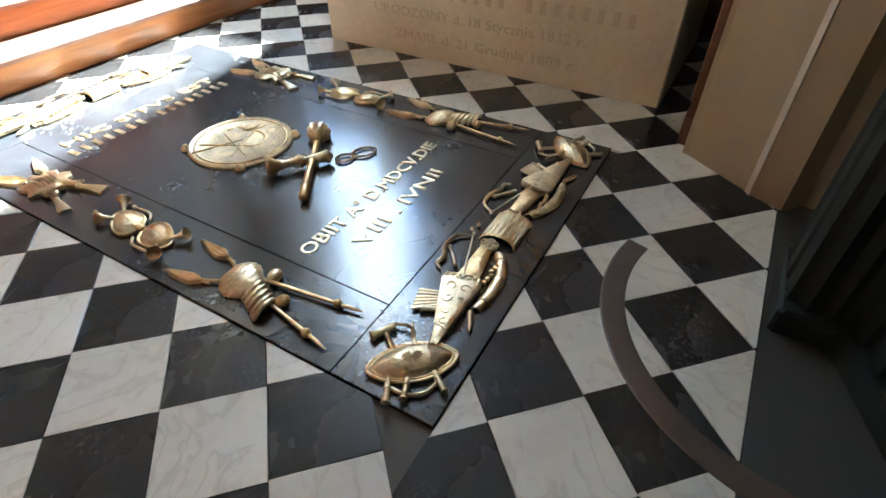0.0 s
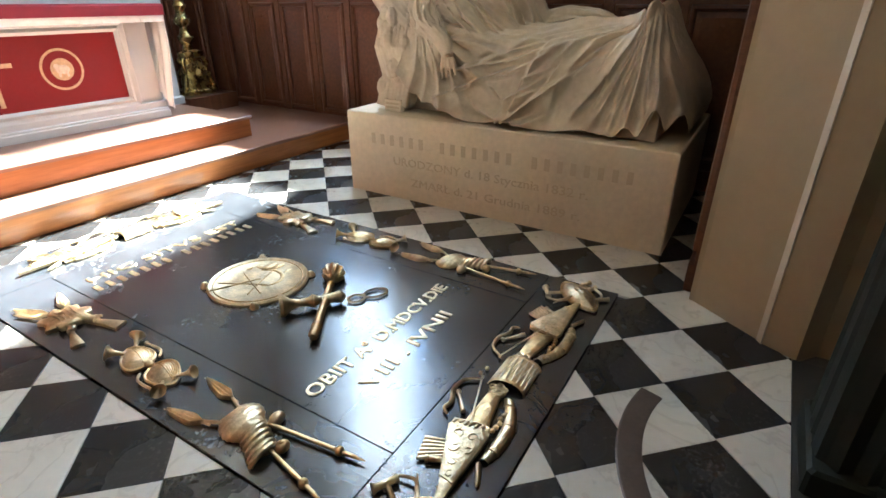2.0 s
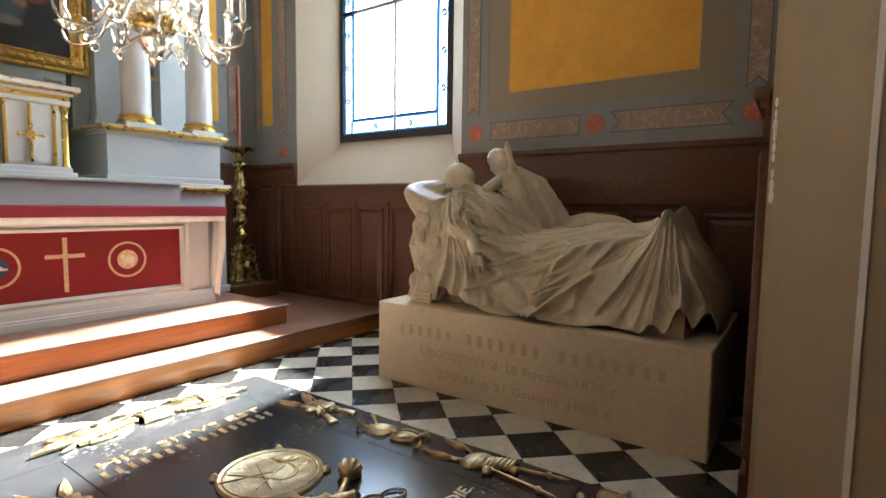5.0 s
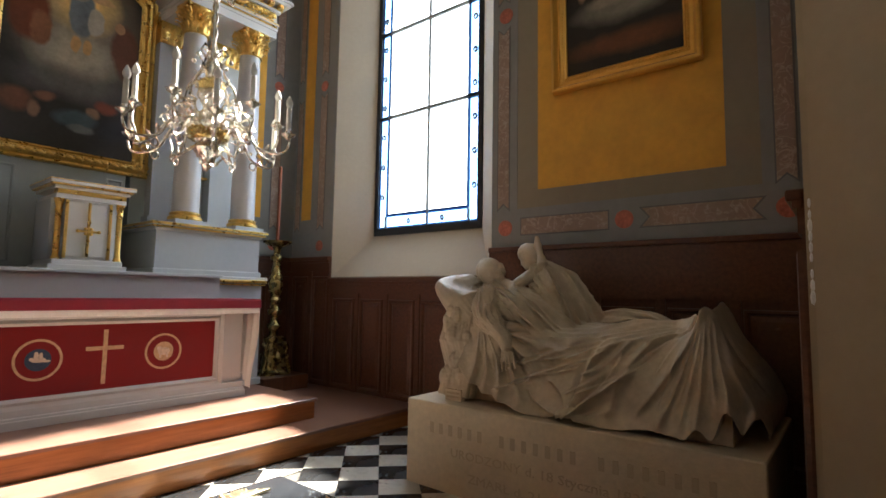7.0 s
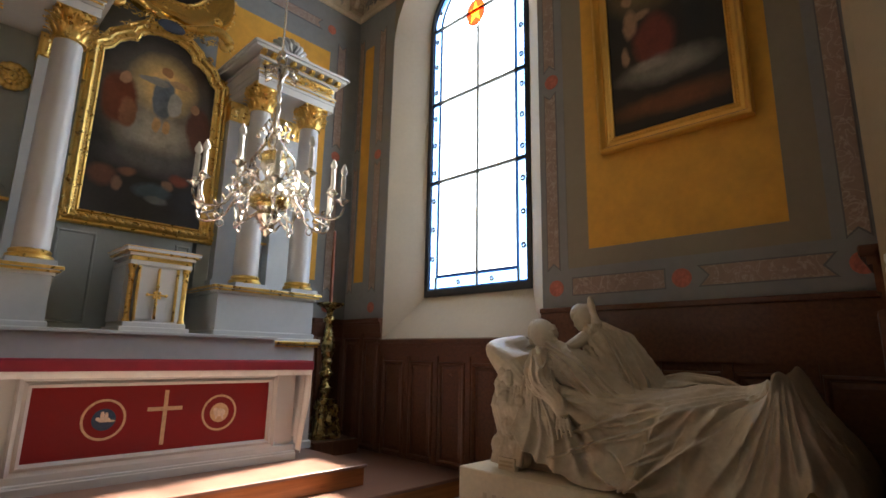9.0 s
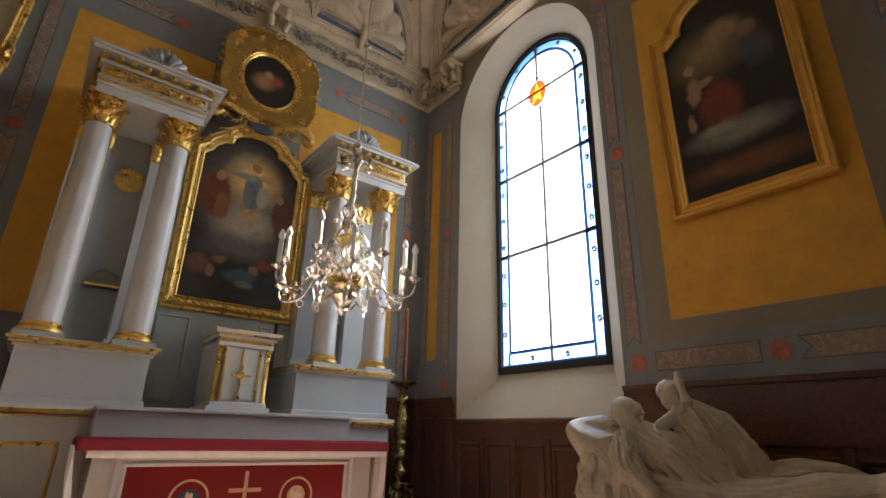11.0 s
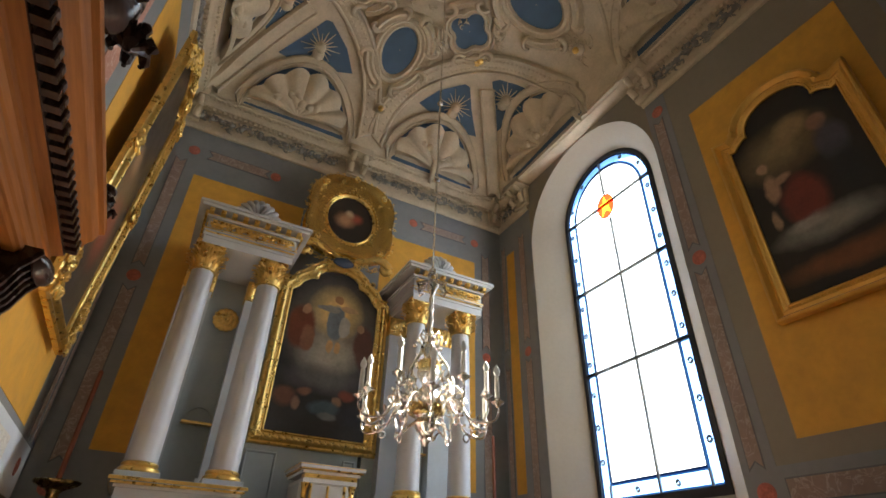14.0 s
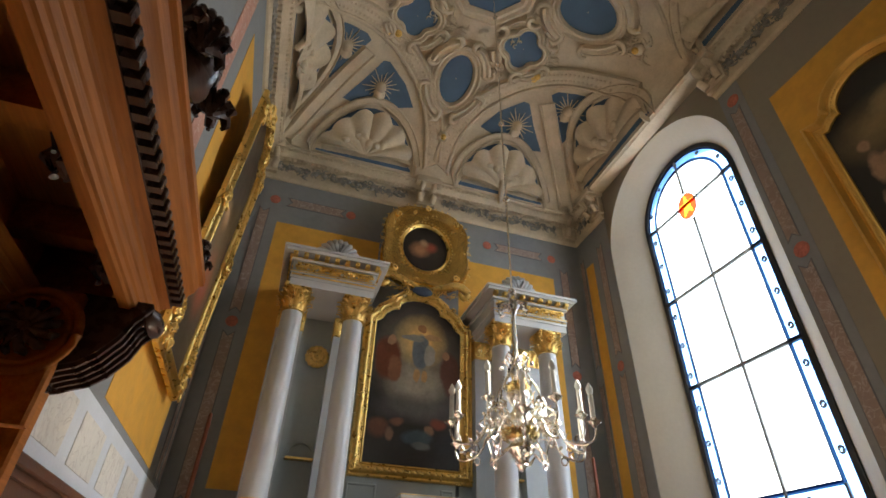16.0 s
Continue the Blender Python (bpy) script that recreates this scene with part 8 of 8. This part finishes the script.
for k in range(4):
    x, y = ((VCX, VY1 - 0.35), (VX1 - 0.35, VCY), (VCX, VY0 + 0.35), (VX0 + 0.35, VCY))[k]
    me = vclump(Mesh(), x, y, 0.22, 900 + k, 16)
    me.ball(tuple(vpoint(x, y, 0.08)), 0.10, 1, 1, 0.8, 12, 8)
    part("console_leaves", me, M_STUCCO, stucco, smooth=60)
    part("gilt_boss", Mesh().ball(tuple(vpoint(x, y, 0.17)), 0.05, 1, 1, 1.2, 10, 7), M_GOLD, stucco, smooth=60)

# ovals, quatrefoils and the central frame
RIM = ((-1, -0.01), (-1, 0.05), (-0.5, 0.085), (0.0, 0.05), (0.5, 0.07), (1, 0.03), (1, -0.01))
for cx, cy, a, b in ((VCX - 0.06, 4.90, 0.26, 0.40), (VCX - 0.06, 2 * VCY - 4.90, 0.26, 0.40), (3.08, VCY - 0.04, 0.42, 0.30), (2 * VCX - 3.14, VCY - 0.04, 0.42, 0.30)):
    part("oval_ground", vpatch(ell(cx, cy, a, b), 0.015), M_VAULT_BLUE, stucco, "slate-blue oval field")
    part("oval_frame", vband(Mesh(), ell(cx, cy, a + 0.07, b + 0.07), 0.075, RIM, True), M_STUCCO, stucco, smooth=45)
    me = Mesh()
    for i in range(10):
        t = 2 * math.pi * i / 10
        vclump(me, cx + (a + 0.22) * math.cos(t), cy + (b + 0.22) * math.sin(t), 0.12, 1200 + i, 8)
    part("oval_leaves", me, M_STUCCO, stucco, smooth=60)
    for i in range(8):
        t = 2 * math.pi * (i + 0.5) / 8
        part("volute", vscroll(Mesh(), cx + (a + 0.27) * math.cos(t), cy + (b + 0.27) * math.sin(t), 0.15, t + 2.2 * (-1) ** i, (-1) ** i), M_STUCCO, stucco, smooth=60)
    for t0 in (20, 110, 200, 290):
        arc_pts = ell(cx, cy, a + 0.20, b + 0.20, 12, t0, t0 + 52)
        part("scroll_band", vband(Mesh(), arc_pts, 0.085, ((-1, -0.01), (-1, 0.06), (-0.5, 0.13), (0, 0.10), (0.5, 0.13), (1, 0.06), (1, -0.01))), M_STUCCO, stucco, smooth=45)
for sx in (-1, 1):
    for sy in (-1, 1):
        cx, cy = VCX - 0.08 + sx * 0.86, VCY + sy * 0.86
        quat = []
        for q in range(4):
            a0 = 90 * q
            quat += ell(cx + 0.15 * math.cos(radians(a0)), cy + 0.15 * math.sin(radians(a0)), 0.16, 0.16, 7, a0 - 80, a0 + 80)
        part("quatrefoil_ground", vpatch(quat, 0.015), M_VAULT_BLUE, stucco, "slate-blue quatrefoil field")
        for t0 in (25, 115, 205, 295):
            part("scroll_band", vband(Mesh(), ell(cx, cy, 0.47, 0.47, 10, t0, t0 + 45), 0.07, ((-1, -0.01), (-1, 0.05), (-0.5, 0.11), (0, 0.08), (0.5, 0.11), (1, 0.05), (1, -0.01))), M_STUCCO, stucco, smooth=45)
        part("quatrefoil_frame", vband(Mesh(), [(cx + (x - cx) * 1.2, cy + (y - cy) * 1.2) for x, y in quat], 0.06, RIM, True), M_STUCCO, stucco, smooth=45)
        me = Mesh()
        for i in range(9):
            t = 2 * math.pi * i / 9
            vclump(me, cx + 0.52 * math.cos(t), cy + 0.52 * math.sin(t), 0.13, 1300 + i, 9)
        part("leaf_relief", me, M_STUCCO, stucco, smooth=60)
        for i in range(6):
            t = 2 * math.pi * i / 6 + 0.4
            part("volute", vscroll(Mesh(), cx + 0.50 * math.cos(t), cy + 0.50 * math.sin(t), 0.14, t + 2.0 * (-1) ** i, (-1) ** i), M_STUCCO, stucco, smooth=60)
        x, y = cx + sx * 0.36, cy + sy * 0.36
        part("gilt_boss", Mesh().ball(tuple(vpoint(x, y, 0.06)), 0.06, 1, 1, 0.8, 10, 7), M_GOLD, stucco, smooth=60)
octa = [(VCX - 0.06 + 0.62 * math.cos(radians(22.5 + 45 * k)), VCY + 0.62 * math.sin(radians(22.5 + 45 * k))) for k in range(8)]
part("centre_ground", vpatch(octa, 0.012), M_VAULT_BLUE, stucco, "slate-blue centre field")
part("centre_frame", vband(Mesh(), octa, 0.10, RIM, True, 0.07), M_STUCCO, stucco, smooth=45)
for cx, cy, r0 in ((VCX - 0.06, VCY, 0.86), (VCX - 0.06, VCY, 1.05)):
    me = Mesh()
    for i in range(18):
        t = 2 * math.pi * (i + 0.5 * (r0 > 1)) / 18
        vclump(me, cx + r0 * math.cos(t), cy + r0 * math.sin(t), 0.12, 1500 + i, 7)
    part("leaf_relief", me, M_STUCCO, stucco, smooth=60)

# ---- chandelier ----
CHX, CHY = 1.622, 3.30
ch = thing("chandelier", (CHX, CHY, 0), "silvered brass chandelier with scrolled arms and candle bulbs, hanging", "chandelier")
part("stem", Mesh().lathe([(0.012, 3.42), (0.022, 3.38), (0.012, 3.34), (0.024, 3.29), (0.012, 3.25), (0.026, 3.20), (0.014, 3.14), (0.03, 3.08), (0.016, 3.02), (0.045, 2.97), (0.055, 2.92), (0.03, 2.86), (0.07, 2.80), (0.09, 2.75), (0.055, 2.69), (0.04, 2.65), (0.10, 2.60), (0.135, 2.54), (0.13, 2.48), (0.07, 2.42), (0.10, 2.38), (0.06, 2.33), (0.028, 2.30), (0.04, 2.275), (0.016, 2.25), (0.003, 2.23)], (0, 0, 0), 20, 1, 1, 0.04, 6), M_SILVER, ch, smooth=50)
part("hook_ring", Mesh().tube([(0.035 * math.cos(a), 0, 3.60 + 0.04 * math.sin(a)) for a in [2 * math.pi * k / 16 for k in range(16)]], 0.011, 7, True), M_SILVER, ch, smooth=60)
me = Mesh()
for k in range(6):
    a = k * 1.047
    w = Vector((math.cos(a), math.sin(a), 0))
    me.tube([w * 0.02 + Vector((0, 0, 3.54)), w * 0.07 + Vector((0, 0, 3.52)), w * 0.13 + Vector((0, 0, 3.49)), w * 0.12 + Vector((0, 0, 3.45)), w * 0.08 + Vector((0, 0, 3.46))], [0.016, 0.02, 0.018, 0.014, 0.008], 6)
me.lathe([(0.02, 3.56), (0.05, 3.53), (0.06, 3.50), (0.03, 3.46), (0.012, 3.42)], (0, 0, 0), 14)
part("top_crown", me, M_SILVER, ch, smooth=60)
for k in range(6):
    a = k * 1.047 + 0.3
    w = Vector((math.cos(a), math.sin(a), 0))
    me = Mesh()
    me.tube([w * 0.02 + Vector((0, 0, 3.05)), w * 0.07 + Vector((0, 0, 3.09)), w * 0.10 + Vector((0, 0, 3.04)), w * 0.06 + Vector((0, 0, 2.99)), w * 0.08 + Vector((0, 0, 2.90)), w * 0.15 + Vector((0, 0, 2.80)), w * 0.17 + Vector((0, 0, 2.70)), w * 0.11 + Vector((0, 0, 2.69))],
            [0.006, 0.009, 0.009, 0.008, 0.010, 0.011, 0.010, 0.006], 6)
    me.ball(tuple(w * 0.12 + Vector((0, 0, 2.99))), 0.018, 1, 1, 1, 7, 5)
    for q in range(6):
        leaf(me, w * (0.04 + 0.02 * q) + Vector((0, 0, 3.0 - 0.06 * q)), Vector((math.cos(a + 0.8 * (-1) ** q), math.sin(a + 0.8 * (-1) ** q), 0)), 0.05, 0.012, 0.9)
    part("upper_scroll", me, M_SILVER, ch, smooth=60)
    me = Mesh()
    me.tube([w * 0.08 + Vector((0, 0, 2.40)), w * 0.18 + Vector((0, 0, 2.33)), w * 0.20 + Vector((0, 0, 2.42)), w * 0.14 + Vector((0, 0, 2.44))], [0.008, 0.010, 0.008, 0.004], 6)
    for q in range(5):
        leaf(me, w * 0.05 + Vector((0.02 * math.cos(q * 1.3), 0.02 * math.sin(q * 1.3), 2.28 + 0.05 * q)), Vector((math.cos(a + q * 1.3), math.sin(a + q * 1.3), 0)), 0.07, 0.017, 0.9)
    part("lower_scroll", me, M_SILVER, ch, smooth=60)


INNER = Mesh().tube(curve3([(0.08, 0, 2.60), (0.16, 0, 2.68), (0.25, 0, 2.62), (0.24, 0, 2.55), (0.19, 0, 2.57)], 5), [0.007] * 16 + [0.005] * 5, 6)
INNER.ball((0.26, 0, 2.645), 0.014, 1, 1, 1, 7, 5)
for q in range(3):
    leaf(INNER, Vector((0.12 + 0.05 * q, 0, 2.65)), Vector((0.6, 0.8 * (-1) ** q, 0)), 0.05, 0.011, 0.8)
INNER.tube([(0.205, 0, 2.55), (0.205, 0, 2.50)], [0.004, 0.011], 6)
INNER = INNER.data("inner_branch", M_SILVER, 60)
for k in range(8):
    part("inner_branch", INNER, M_SILVER, ch, m=Matrix.Rotation(2 * math.pi * k / 8 + 0.2, 4, "Z"))


def arm_meshes(reach, rise):
    arm = Mesh()
    pts = [(0.09, 0, 2.50), (0.18, 0, 2.56), (0.27, 0, 2.50), (0.33, 0, 2.40), (0.43, 0, 2.36), (reach - 0.02, 0, 2.38 + rise * 0.5), (reach + 0.01, 0, 2.45 + rise * 0.6), (reach, 0, 2.50 + rise)]
    smooth_pts = []
    for i in range(len(pts) - 1):
        a, b = Vector(pts[i]), Vector(pts[i + 1])
        p, n = Vector(pts[max(0, i - 1)]), Vector(pts[min(len(pts) - 1, i + 2)])
        for t in (0, 0.33, 0.66):
            smooth_pts.append(0.5 * ((2 * a) + (b - p) * t + (2 * p - 5 * a + 4 * b - n) * t * t + (3 * a - p - 3 * b + n) * t ** 3))
    smooth_pts.append(Vector(pts[-1]))
    arm.tube(smooth_pts, [0.0105 - 0.003 * i / len(smooth_pts) for i in range(len(smooth_pts))], 8)
    for c, r in (((0.25, 0, 2.55), 0.04), ((0.36, 0, 2.34), 0.035)):
        arm.tube([(c[0] + r * (1 - 0.05 * q) * math.cos(q * 0.8), 0, c[2] + r * (1 - 0.05 * q) * math.sin(q * 0.8)) for q in range(9)], [0.0065] * 8 + [0.003], 6)
    for q in range(4):
        leaf(arm, Vector((0.22 + 0.06 * q, 0, 2.50 - 0.04 * q)), Vector((0.7, 0.7 * (-1) ** q, 0)), 0.045, 0.012, 0.8)
    pan = Mesh().lathe([(0.008, -0.03), (0.02, -0.012), (0.042, 0.002), (0.047, 0.010), (0.024, 0.006), (0.019, 0.03), (0.018, 0.035)], (reach, 0, 2.50 + rise), 16, 1, 1, 0.10, 8)
    candle = Mesh().lathe([(0.017, 0.03), (0.0165, 0.185), (0.012, 0.19)], (reach, 0, 2.50 + rise), 12)
    bulb = Mesh().lathe([(0.010, 0.188), (0.023, 0.21), (0.025, 0.226), (0.016, 0.25), (0.003, 0.275)], (reach, 0, 2.50 + rise), 12)
    return arm.data("arm", M_SILVER, 60), pan.data("drip_pan", M_SILVER, 50), candle.data("candle", M_CANDLE, 50), bulb.data("bulb", M_BULB, 60)


LOW, HIGH = arm_meshes(0.54, -0.02), arm_meshes(0.44, 0.11)
for k in range(12):
    arm, pan, candle, bulb = LOW if k % 2 == 0 else HIGH
    a = part("arm", arm, M_SILVER, ch, m=Matrix.Rotation(2 * math.pi * k / 12 + 0.12, 4, "Z"))
    part("drip_pan", pan, M_SILVER, a)
    part("candle", candle, M_CANDLE, a)
    part("bulb", bulb, M_BULB, a)
for z, r in ((2.50, 0.125), (2.83, 0.075)):
    me = Mesh()
    for k in range(16):
        a = 2 * math.pi * k / 16
        leaf(me, Vector((r * math.cos(a), r * math.sin(a), z - 0.05)), Vector((math.cos(a), math.sin(a), 0)), 0.075, 0.016, 0.45)
    me.lathe([(r * 0.9, z - 0.06), (r * 1.08, z - 0.03), (r * 1.05, z + 0.01), (r * 0.8, z + 0.03)], (0, 0, 0), 20)
    part("brass_collar", me, M_BRASS, ch, "old brass leaf collar", smooth=60)
zs = [3.64, 4.66, 5.72, 6.75, 7.75, vault_z(CHX, CHY) - 0.002]
for a, b in zip(zs, zs[1:]):
    part("hanging_rod", Mesh().lathe([(0.009, a), (0.009, b)], (0, 0, 0), 8), M_SILVER, ch)
    part("rod_ball", Mesh().ball((0, 0, a + 0.01), 0.032, 1, 1, 1, 12, 8), M_SILVER, ch, smooth=60)

# ---- carved choir stall with a canopy, by the west wall ----
st = thing("carved_stall", (0, 0, 0.09), "carved dark oak stall with a dentilled canopy by the wall", "choir stall")
SY0, SY1 = 0.10, 1.86
part("back_panel", Mesh().box(XW + 0.08, XW + 0.13, SY0, SY1 - 0.02, -0.09, 2.36), M_STALL, st)
part("side_panel", Mesh().box(XW + 0.08, -0.73, SY1 - 0.10, SY1 - 0.03, -0.09, 1.98, 0.008).box(XW + 0.08, -0.71, SY1 - 0.12, SY1 - 0.01, 1.93, 2.0, 0.008), M_STALL, st)
part("canopy", Mesh().box(XW + 0.08, -0.50, SY0, SY1 - 0.03, 2.36, 2.383), M_STALL, st)
for k in range(3):
    y = 0.42 + 0.53 * k
    part("canopy_beam", Mesh().box(XW + 0.13, -0.575, y, y + 0.07, 2.25, 2.36, 0.006), M_STALL, st)
prof = [(-0.575, 2.10), (-0.545, 2.10), (-0.540, 2.108), (-0.532, 2.110), (-0.530, 2.125), (-0.537, 2.132), (-0.530, 2.14), (-0.526, 2.16), (-0.534, 2.168), (-0.527, 2.175), (-0.523, 2.195), (-0.531, 2.203), (-0.522, 2.21), (-0.52, 2.225), (-0.49, 2.235), (-0.49, 2.30), (-0.575, 2.30)]
part("cornice_board", Mesh().rings([[(x, y, z) for x, z in prof] for y in (SY0, SY1 - 0.02)], True, True, True), M_STALL, st, smooth=25)
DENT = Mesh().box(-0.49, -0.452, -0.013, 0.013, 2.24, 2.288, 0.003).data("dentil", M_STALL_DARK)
# dark backing paints the deep shade in the gaps between dentils
part("dentil_gap_shade", Mesh().box(-0.52, -0.487, SY0, SY1 - 0.02, 2.237, 2.289), M_STALL_DARK, st, "dark strip painted as the shade between the dentils")
n = 34
for k in range(n):
    part("dentil", DENT, M_STALL_DARK, st, m=Matrix.Translation((0, SY0 + 0.03 + (SY1 - SY0 - 0.08) * k / (n - 1), 0)))
prof = [(-0.50, 2.29), (-0.458, 2.29), (-0.45, 2.31), (-0.435, 2.325), (-0.425, 2.355), (-0.41, 2.36), (-0.41, 2.385), (-0.70, 2.385), (-0.70, 2.29)]
part("crown_moulding", Mesh().rings([[(x, y, z) for x, z in prof] for y in (SY0, SY1)], True, True, True), M_STALL, st, smooth=25)
# hanging corbels under the cornice
for y in (0.52, 1.0, 1.48):
    me = Mesh().box(-0.615, -0.57, y - 0.035, y + 0.035, 2.13, 2.25, 0.01)
    me.tube([(-0.58, y, 2.23), (-0.605, y, 2.18), (-0.635, y, 2.15), (-0.615, y, 2.11)], [0.032, 0.036, 0.028, 0.010], 8)
    for q in (-1, 1):
        me.tube([(-0.59, y + 0.03 * q, 2.22), (-0.63, y + 0.045 * q, 2.19), (-0.615, y + 0.05 * q, 2.14)], [0.014, 0.016, 0.006], 6)
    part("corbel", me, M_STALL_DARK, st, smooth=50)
prof = [(-0.93, 2.06), (-0.86, 2.06), (-0.85, 2.075), (-0.84, 2.07), (-0.83, 2.09), (-0.815, 2.10), (-0.81, 2.14), (-0.93, 2.14)]
part("inner_board", Mesh().rings([[(x, y, z) for x, z in prof] for y in (SY0, SY1 - 0.10)], True, True, True), M_STALL, st, smooth=25)
# the big scrolled bracket that carries the canopy's end
out = [(-0.56, 2.12), (-0.60, 2.06), (-0.62, 2.00), (-0.66, 1.94), (-0.70, 1.905), (-0.74, 1.89), (-0.77, 1.875), (-0.79, 1.87), (-0.82, 1.92), (-0.82, 2.12)]
me = Mesh().rings([[(x, y, z) for x, z in out] for y in (SY1 - 0.24, SY1 - 0.22, SY1 - 0.06, SY1 - 0.03)], True, True, True)
for q in range(5):
    me.tube([(x - 0.004, SY1 - 0.225 + 0.042 * q, z - 0.004) for x, z in out[:8]], 0.013, 6)
me.ball((-0.57, SY1 - 0.13, 2.10), 0.035, 1, 2.6, 1, 10, 8)
me.ball((-0.80, SY1 - 0.13, 1.875), 0.03, 1, 3, 1, 10, 8)
part("scroll_bracket", me, M_STALL_DARK, st, "dark carved scroll bracket", smooth=45, m=Matrix.Translation((0.075, -0.02, 0.01)))
ROS = Matrix.Translation((0.035, 0, 0.02))
part("end_board", Mesh().box(XW + 0.08, -0.66, SY1 - 0.10, SY1 - 0.05, 1.98, 2.36), M_STALL, st)
part("rosette_board", Mesh().box(-0.95, -0.70, SY1 - 0.29, SY1 - 0.245, 1.70, 2.10, 0.008), M_STALL, st, m=ROS)
for r, w in ((0.125, 0.014), (0.100, 0.008)):
    part("moulded_ring", Mesh().tube([(-0.80 + r * math.cos(a), SY1 - 0.29, 1.96 + r * math.sin(a)) for a in [2 * math.pi * k / 28 for k in range(28)]], w, 7, True), M_STALL, st, smooth=60, m=ROS)
me = Mesh()
for k in range(12):
    a = 2 * math.pi * k / 12
    me.tube([(-0.80 + q * math.cos(a + w), SY1 - 0.30 - h, 1.96 + q * math.sin(a + w)) for q, h, w in ((0.015, 0.012, 0), (0.045, 0.022, 0.10), (0.075, 0.012, 0.25), (0.085, 0.0, 0.40))], [0.008, 0.015, 0.014, 0.006], 7)
me.ball((-0.80, SY1 - 0.31, 1.96), 0.022, 1, 0.8, 1)
part("rosette", me, M_STALL_DARK, st, "carved oak rosette", smooth=50, m=ROS)
# finials along the crown
for k, (y, s) in enumerate(((0.90, 1.05), (1.74, 0.42))):
    me = Mesh().lathe([(0.03, 0), (0.075, 0.02), (0.095, 0.07), (0.09, 0.12), (0.06, 0.16), (0.04, 0.175), (0.065, 0.19), (0.07, 0.215), (0.045, 0.235), (0.01, 0.245)], (0, 0, 0), 24, 0.8, 1, 0.05, 8)
    for q in range(16):
        a = 2 * math.pi * q / 16
        me.ball((0.055 * math.cos(a), 0.07 * math.sin(a), 0.205), 0.014, 1, 1, 1.4, 7, 5)
    for q, (dx, dy) in enumerate(((0.05, -0.10), (0.06, 0.09), (0.0, -0.16))):
        for w in range(7):
            a = w * 0.9
            me.tube([(dx, dy, 0.03), (dx + 0.04 * math.cos(a), dy + 0.05 * math.sin(a), 0.07), (dx + 0.05 * math.cos(a), dy + 0.075 * math.sin(a), 0.05), (dx + 0.04 * math.cos(a), dy + 0.07 * math.sin(a), 0.035)], [0.012, 0.016, 0.012, 0.006], 6)
    part("finial", me, M_STALL_DARK, st, "dark carved acorn finial with leaves", smooth=50,
         m=Matrix.Translation((-0.435, y, 2.385)) @ Matrix.Diagonal((s, s, s, 1)))

# ---- gate at the entrance: dark carved leaf and post ----
gate = thing("entrance_gate", (0, 0, 0), "dark green-black gate leaf with fluted post at the threshold", "gate")
prof = [(1.60, -0.395), (1.66, -0.385), (1.70, -0.40), (1.72, -0.385), (1.78, -0.385), (1.80, -0.40), (1.84, -0.385), (1.90, -0.40), (1.90, -0.62), (1.56, -0.62), (1.55, -0.58), (1.57, -0.55), (1.55, -0.52), (1.58, -0.49), (1.56, -0.45), (1.59, -0.42)]
part("post", Mesh().rings([[(x, y, z) for x, y in prof] for z in (0.001, 2.3)], True, True, True), M_GATE, gate)
part("post_base", Mesh().box(1.53, 1.92, -0.64, -0.375, 0.001, 0.10, 0.012), M_GATE, gate)
A, B = Vector((1.56, -0.60)), Vector((0.62, -0.98))
d = (B - A).normalized()
nrm = Vector((-d.y, d.x)) * -1
if nrm.y < 0:
    nrm = -nrm


def leaf_box(t0, t1, o0, o1, z0, z1):
    c = [A + d * t0 + nrm * o0, A + d * t1 + nrm * o0, A + d * t1 + nrm * o1, A + d * t0 + nrm * o1]
    return Mesh().rings([[(p.x, p.y, z) for p in c] for z in (z0, z1)], True, True, True)


part("leaf_board", leaf_box(0.0, 1.0, -0.02, 0.02, 0.01, 2.2), M_GATE, gate)
for k in range(10):
    t = 0.04 + 0.1 * k
    part("upright_moulding", leaf_box(t, t + 0.045 + 0.01 * (k % 2), 0.02, 0.035 + 0.012 * (k % 2), 0.12, 2.1), M_GATE, gate)
part("bottom_rail", leaf_box(0.0, 1.0, 0.02, 0.06, 0.01, 0.12), M_GATE, gate)
